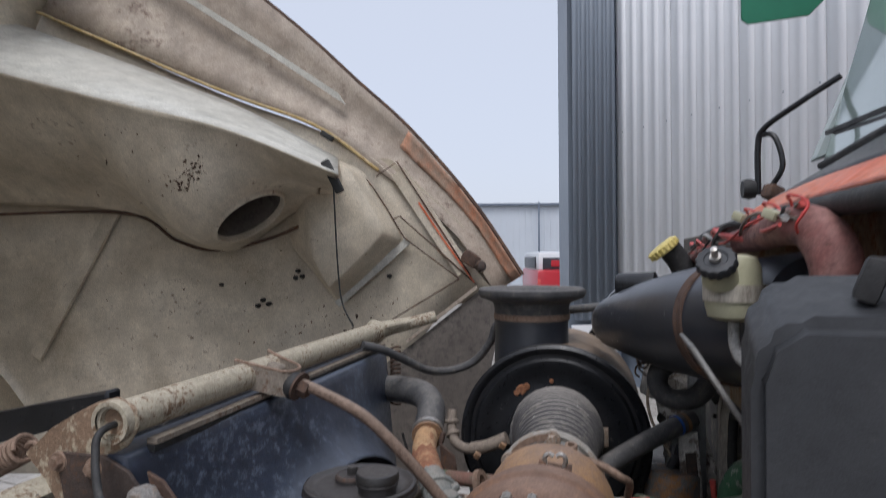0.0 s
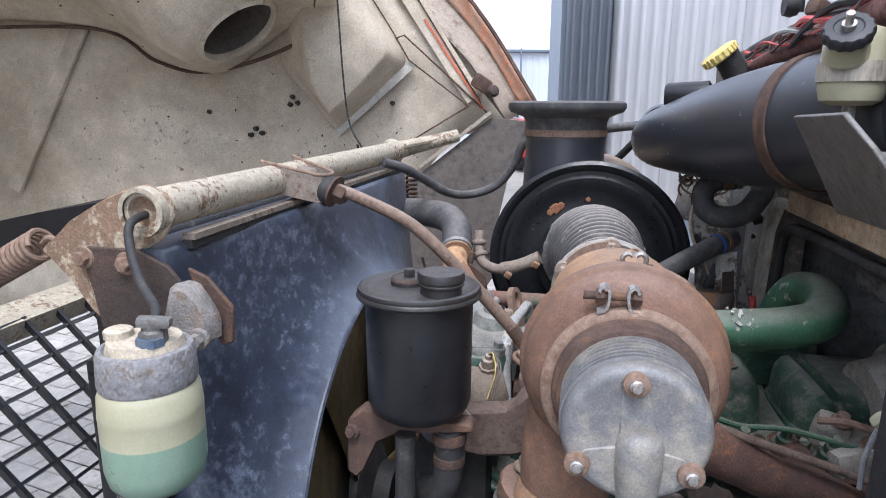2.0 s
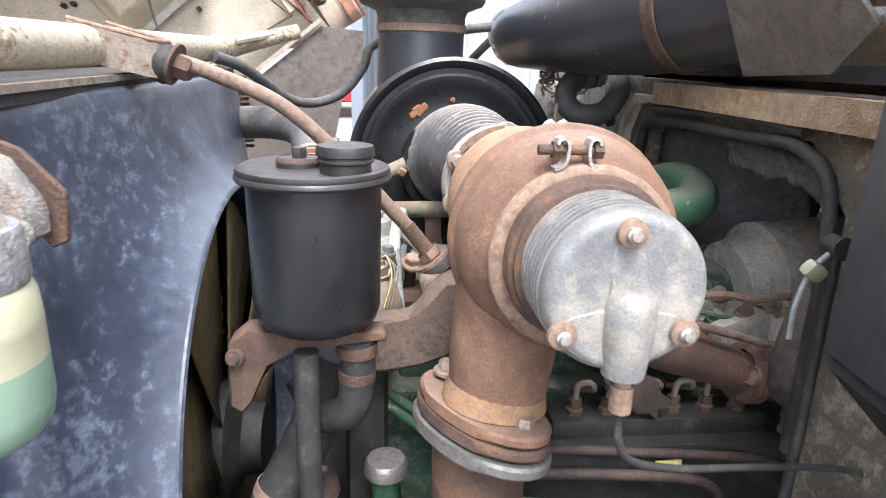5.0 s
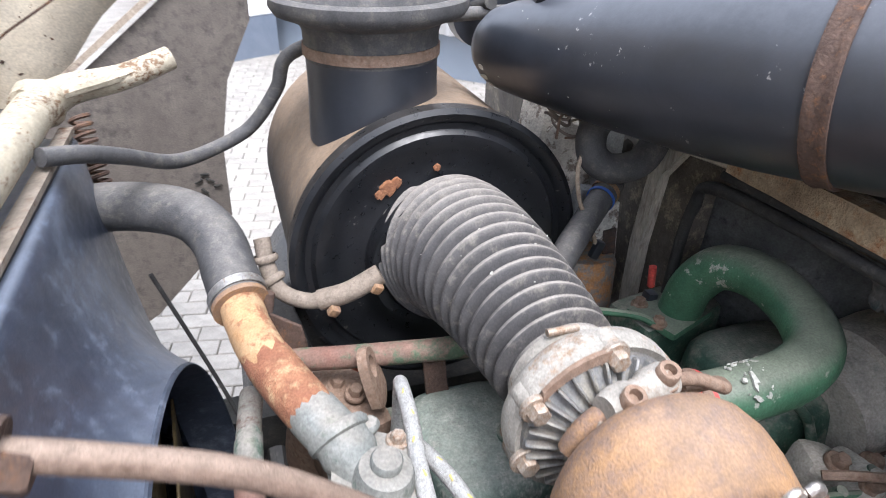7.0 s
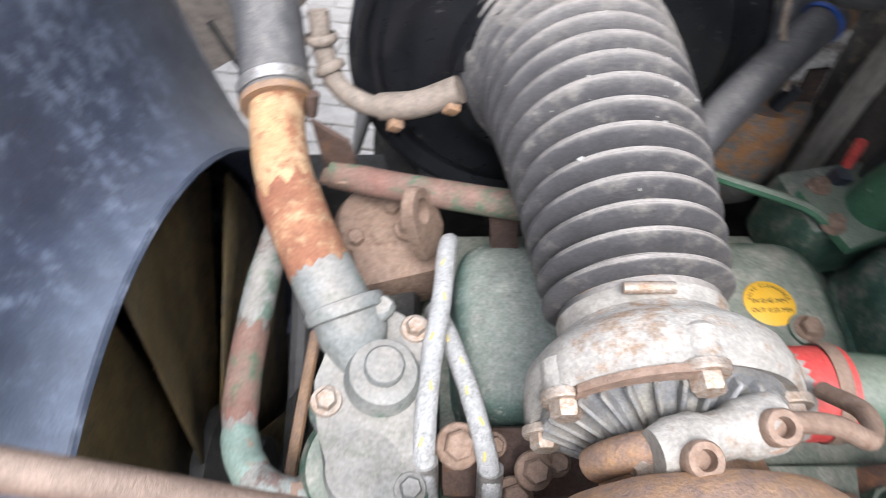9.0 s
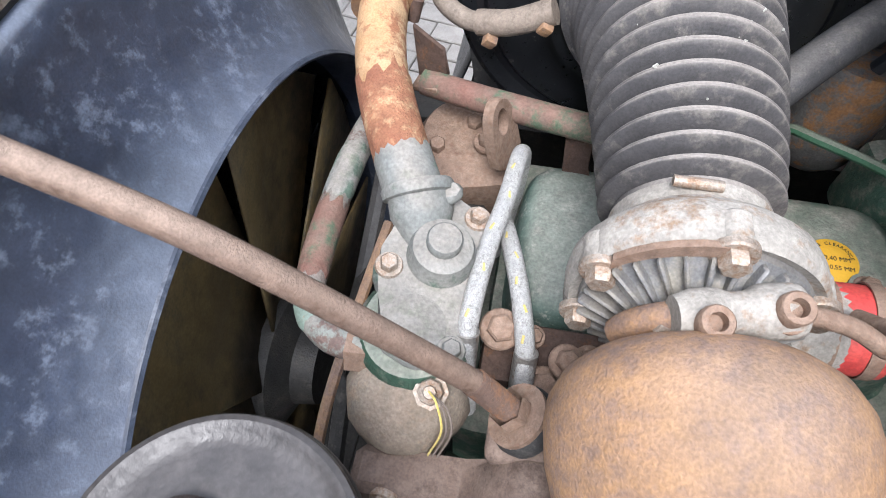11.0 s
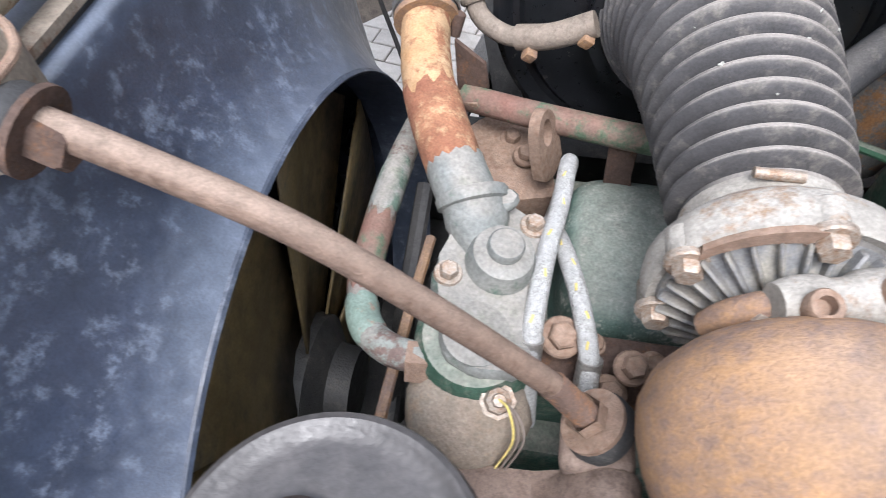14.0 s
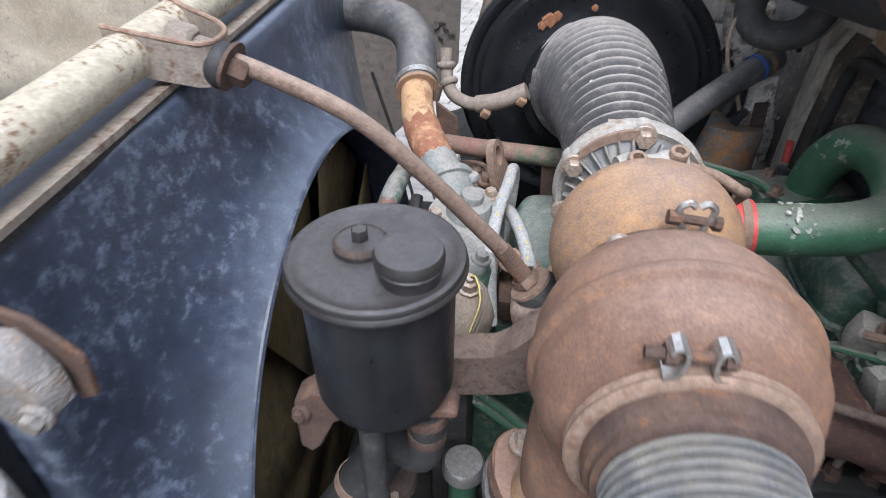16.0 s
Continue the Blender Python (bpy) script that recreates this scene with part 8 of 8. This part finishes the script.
bm = slab([(-0.538, 0.672, 1.380), (-0.518, 0.672, 1.380), (-0.506, 0.672, 1.362), (-0.493, 0.672, 1.344), (-0.496, 0.672, 1.316), (-0.515, 0.672, 1.310), (-0.529, 0.672, 1.306), (-0.549, 0.672, 1.338)], (0, -1, 0), 0.030, 0.006)
for v in bm.verts:
    v.co += noise.noise_vector(v.co * 60) * 0.004
CRUST = mat("crusted_grey_casting", (0.19, 0.18, 0.168), (0.30, 0.28, 0.262), (0.25, 0.19, 0.14), 0.85, 0.0, 24, 90, 0.56, 0.06, 0.8)
part("casting", bm, CRUST, jb)
part("casting_bolt", hexbolt((-0.506, 0.640, 1.324), (0, -1, 0), 0.014, 0.008), CRUST, jb)
part("flange_plate", slab([(-0.536, 0.674, 1.392), (-0.512, 0.674, 1.382), (-0.484, 0.674, 1.350), (-0.486, 0.674, 1.310), (-0.500, 0.674, 1.304), (-0.518, 0.674, 1.334)], (0, 1, 0), 0.006, 0.0015), RUST_DARK, jb, "rust-edged flange plate")
jh = solo("jar_hose", tube([(-0.572, 0.700, 1.452), (-0.570, 0.640, 1.448), (-0.560, 0.620, 1.425), (-0.528, 0.590, 1.398), (-0.496, 0.565, 1.385), (-0.484, 0.548, 1.378)], 0.0046, 10), RUBBER, "thin black hose from crossbar tube to jar", "hose", (-0.55, 0.62, 1.39))
spr = thing("bonnet_spring", "rusty bonnet counter spring hooked to the crossbar bracket", "spring", (-0.70, 0.66, 1.41))
part("coil", coil((-0.712, 0.668, 1.412), (-0.838, 0.690, 1.352), 0.0165, 0.0032, 15), RUST_PALE, spr)
part("hook", tube([(-0.712, 0.668, 1.412), (-0.704, 0.667, 1.418), (-0.696, 0.667, 1.418), (-0.690, 0.667, 1.412), (-0.694, 0.667, 1.404)], 0.0035, 8), RUST_PALE, spr)
part("tail_hook", tube([(-0.838, 0.690, 1.352), (-0.85, 0.692, 1.346), (-0.865, 0.695, 1.340), (-0.90, 0.70, 1.325)], 0.0032, 8), RUST_PALE, spr)
fb = solo("front_beam", band([(-0.90, 0.62, 1.262), (-0.89, 0.9, 1.268), (-0.86, 1.6, 1.28)], 0.03, 0.05, up=(0.3, 0, 0.95)), CREAM_RUST, "dusty painted beam along the grille", "beam", (-0.88, 1.0, 1.27))
bb = solo("bonnet_hinge_arm", slab([(-1.35, 0.90, 1.315), (-0.951, 0.90, 1.400), (-0.80, 0.90, 1.432), (-0.80, 0.90, 1.390), (-0.951, 0.90, 1.348), (-1.35, 0.90, 1.25)], (0, 1, 0), 0.035, 0.005), BLACK_PAINT, "black bonnet hinge arm running forward from the crossbar", "hinge arm", (-1.0, 0.9, 1.36))

grille = thing("grille_mesh", "black steel grille mesh tilted with the bonnet", "grille", (-0.8, 1.0, 1.1))
dl = V((-0.70, 0, 0.735)).normalized()
g0 = V((-0.52, 0, 0.90))
for i in range(17):
    p = g0 + dl * (i * 0.032)
    part("cross_bar", box((p.x, 1.0, p.z), (0.004, 1.3, 0.007), turn(0, 45, 0), 0), BLACK_PAINT, grille)
for k in range(24):
    v = 0.40 + k * 0.054
    c = g0 + dl * 0.255
    part("long_bar", box((c.x, v, c.z), (0.009, 0.006, 0.52), turn(0, -43.5, 0), 0), BLACK_PAINT, grille)
lampth = part("lamp_body", lathe([(0, 0), (0, 0.05), (0.03, 0.075), (0.06, 0.08), (0.06, 0.0)], (-0.86, 1.12, 1.05), (0.3, -0.6, 0.7), 24), DARK, grille, "broken dark lamp unit fixed behind the grille")
part("lamp_glass", lathe([(0.061, 0.07), (0.07, 0.05), (0.074, 0)], (-0.86, 1.12, 1.05), (0.3, -0.6, 0.7), 24), GREEN_DIRTY, lampth)

# ---- paving: blocks nearest the truck are parts, the rest one field ----
pave = thing("paving", "pale concrete block paving in running bond", "paving", (0, 3, -0.06), m=Matrix.Rotation(radians(-24), 4, "Z"))
pave["kind"] = "structure"


def paver_mesh(w, d, h=0.06, c=0.004):
    v = [(-w, -d, -h), (w, -d, -h), (w, d, -h), (-w, d, -h), (-w, -d, -c), (w, -d, -c), (w, d, -c), (-w, d, -c), (-w + c, -d + c, 0), (w - c, -d + c, 0), (w - c, d - c, 0), (-w + c, d - c, 0)]
    f = [(0, 1, 5, 4), (1, 2, 6, 5), (2, 3, 7, 6), (3, 0, 4, 7), (4, 5, 9, 8), (5, 6, 10, 9), (6, 7, 11, 10), (7, 4, 8, 11), (8, 9, 10, 11)]
    return v, f


pv, pf = paver_mesh(0.0975, 0.0475)
one = bpy.data.meshes.new("paver")
one.from_pydata(pv, [], pf)
one.materials.append(PAVER)
fv, ff, near = [], [], 0
rnd = random.Random(4)
for j in range(-20, 110):
    for i in range(-45, 30):
        x, y = i * 0.2 + (0.1 if j % 2 else 0.0), j * 0.1
        z = rnd.uniform(-0.003, 0.0015)
        w = Matrix.Rotation(radians(-24), 4, "Z") @ V((x, y, 0))
        if not (-7.5 < w.x < 5 and -1.0 < w.y < 9.2):
            continue
        if -0.75 < w.x < 0.85 and 2.0 < w.y < 5.6 and near < 290 and abs(w.x - 0.18 * (w.y - 2.6)) < 0.55:
            ob = new("paver", one)
            ob.parent = pave
            ob.location = V((x, y, z)) - V(pave["base"])
            near += 1
        else:
            b = len(fv)
            fv += [(x + px, y + py - 3, z + pz + 0.06) for px, py, pz in pv]
            ff += [tuple(b + q for q in f) for f in pf[4:]]
me = bpy.data.meshes.new("paver_field")
me.from_pydata(fv, [], ff)
me.materials.append(PAVER)
fld = new("paver_field", me)
fld.parent = pave
tagged(fld, kind="stuff")
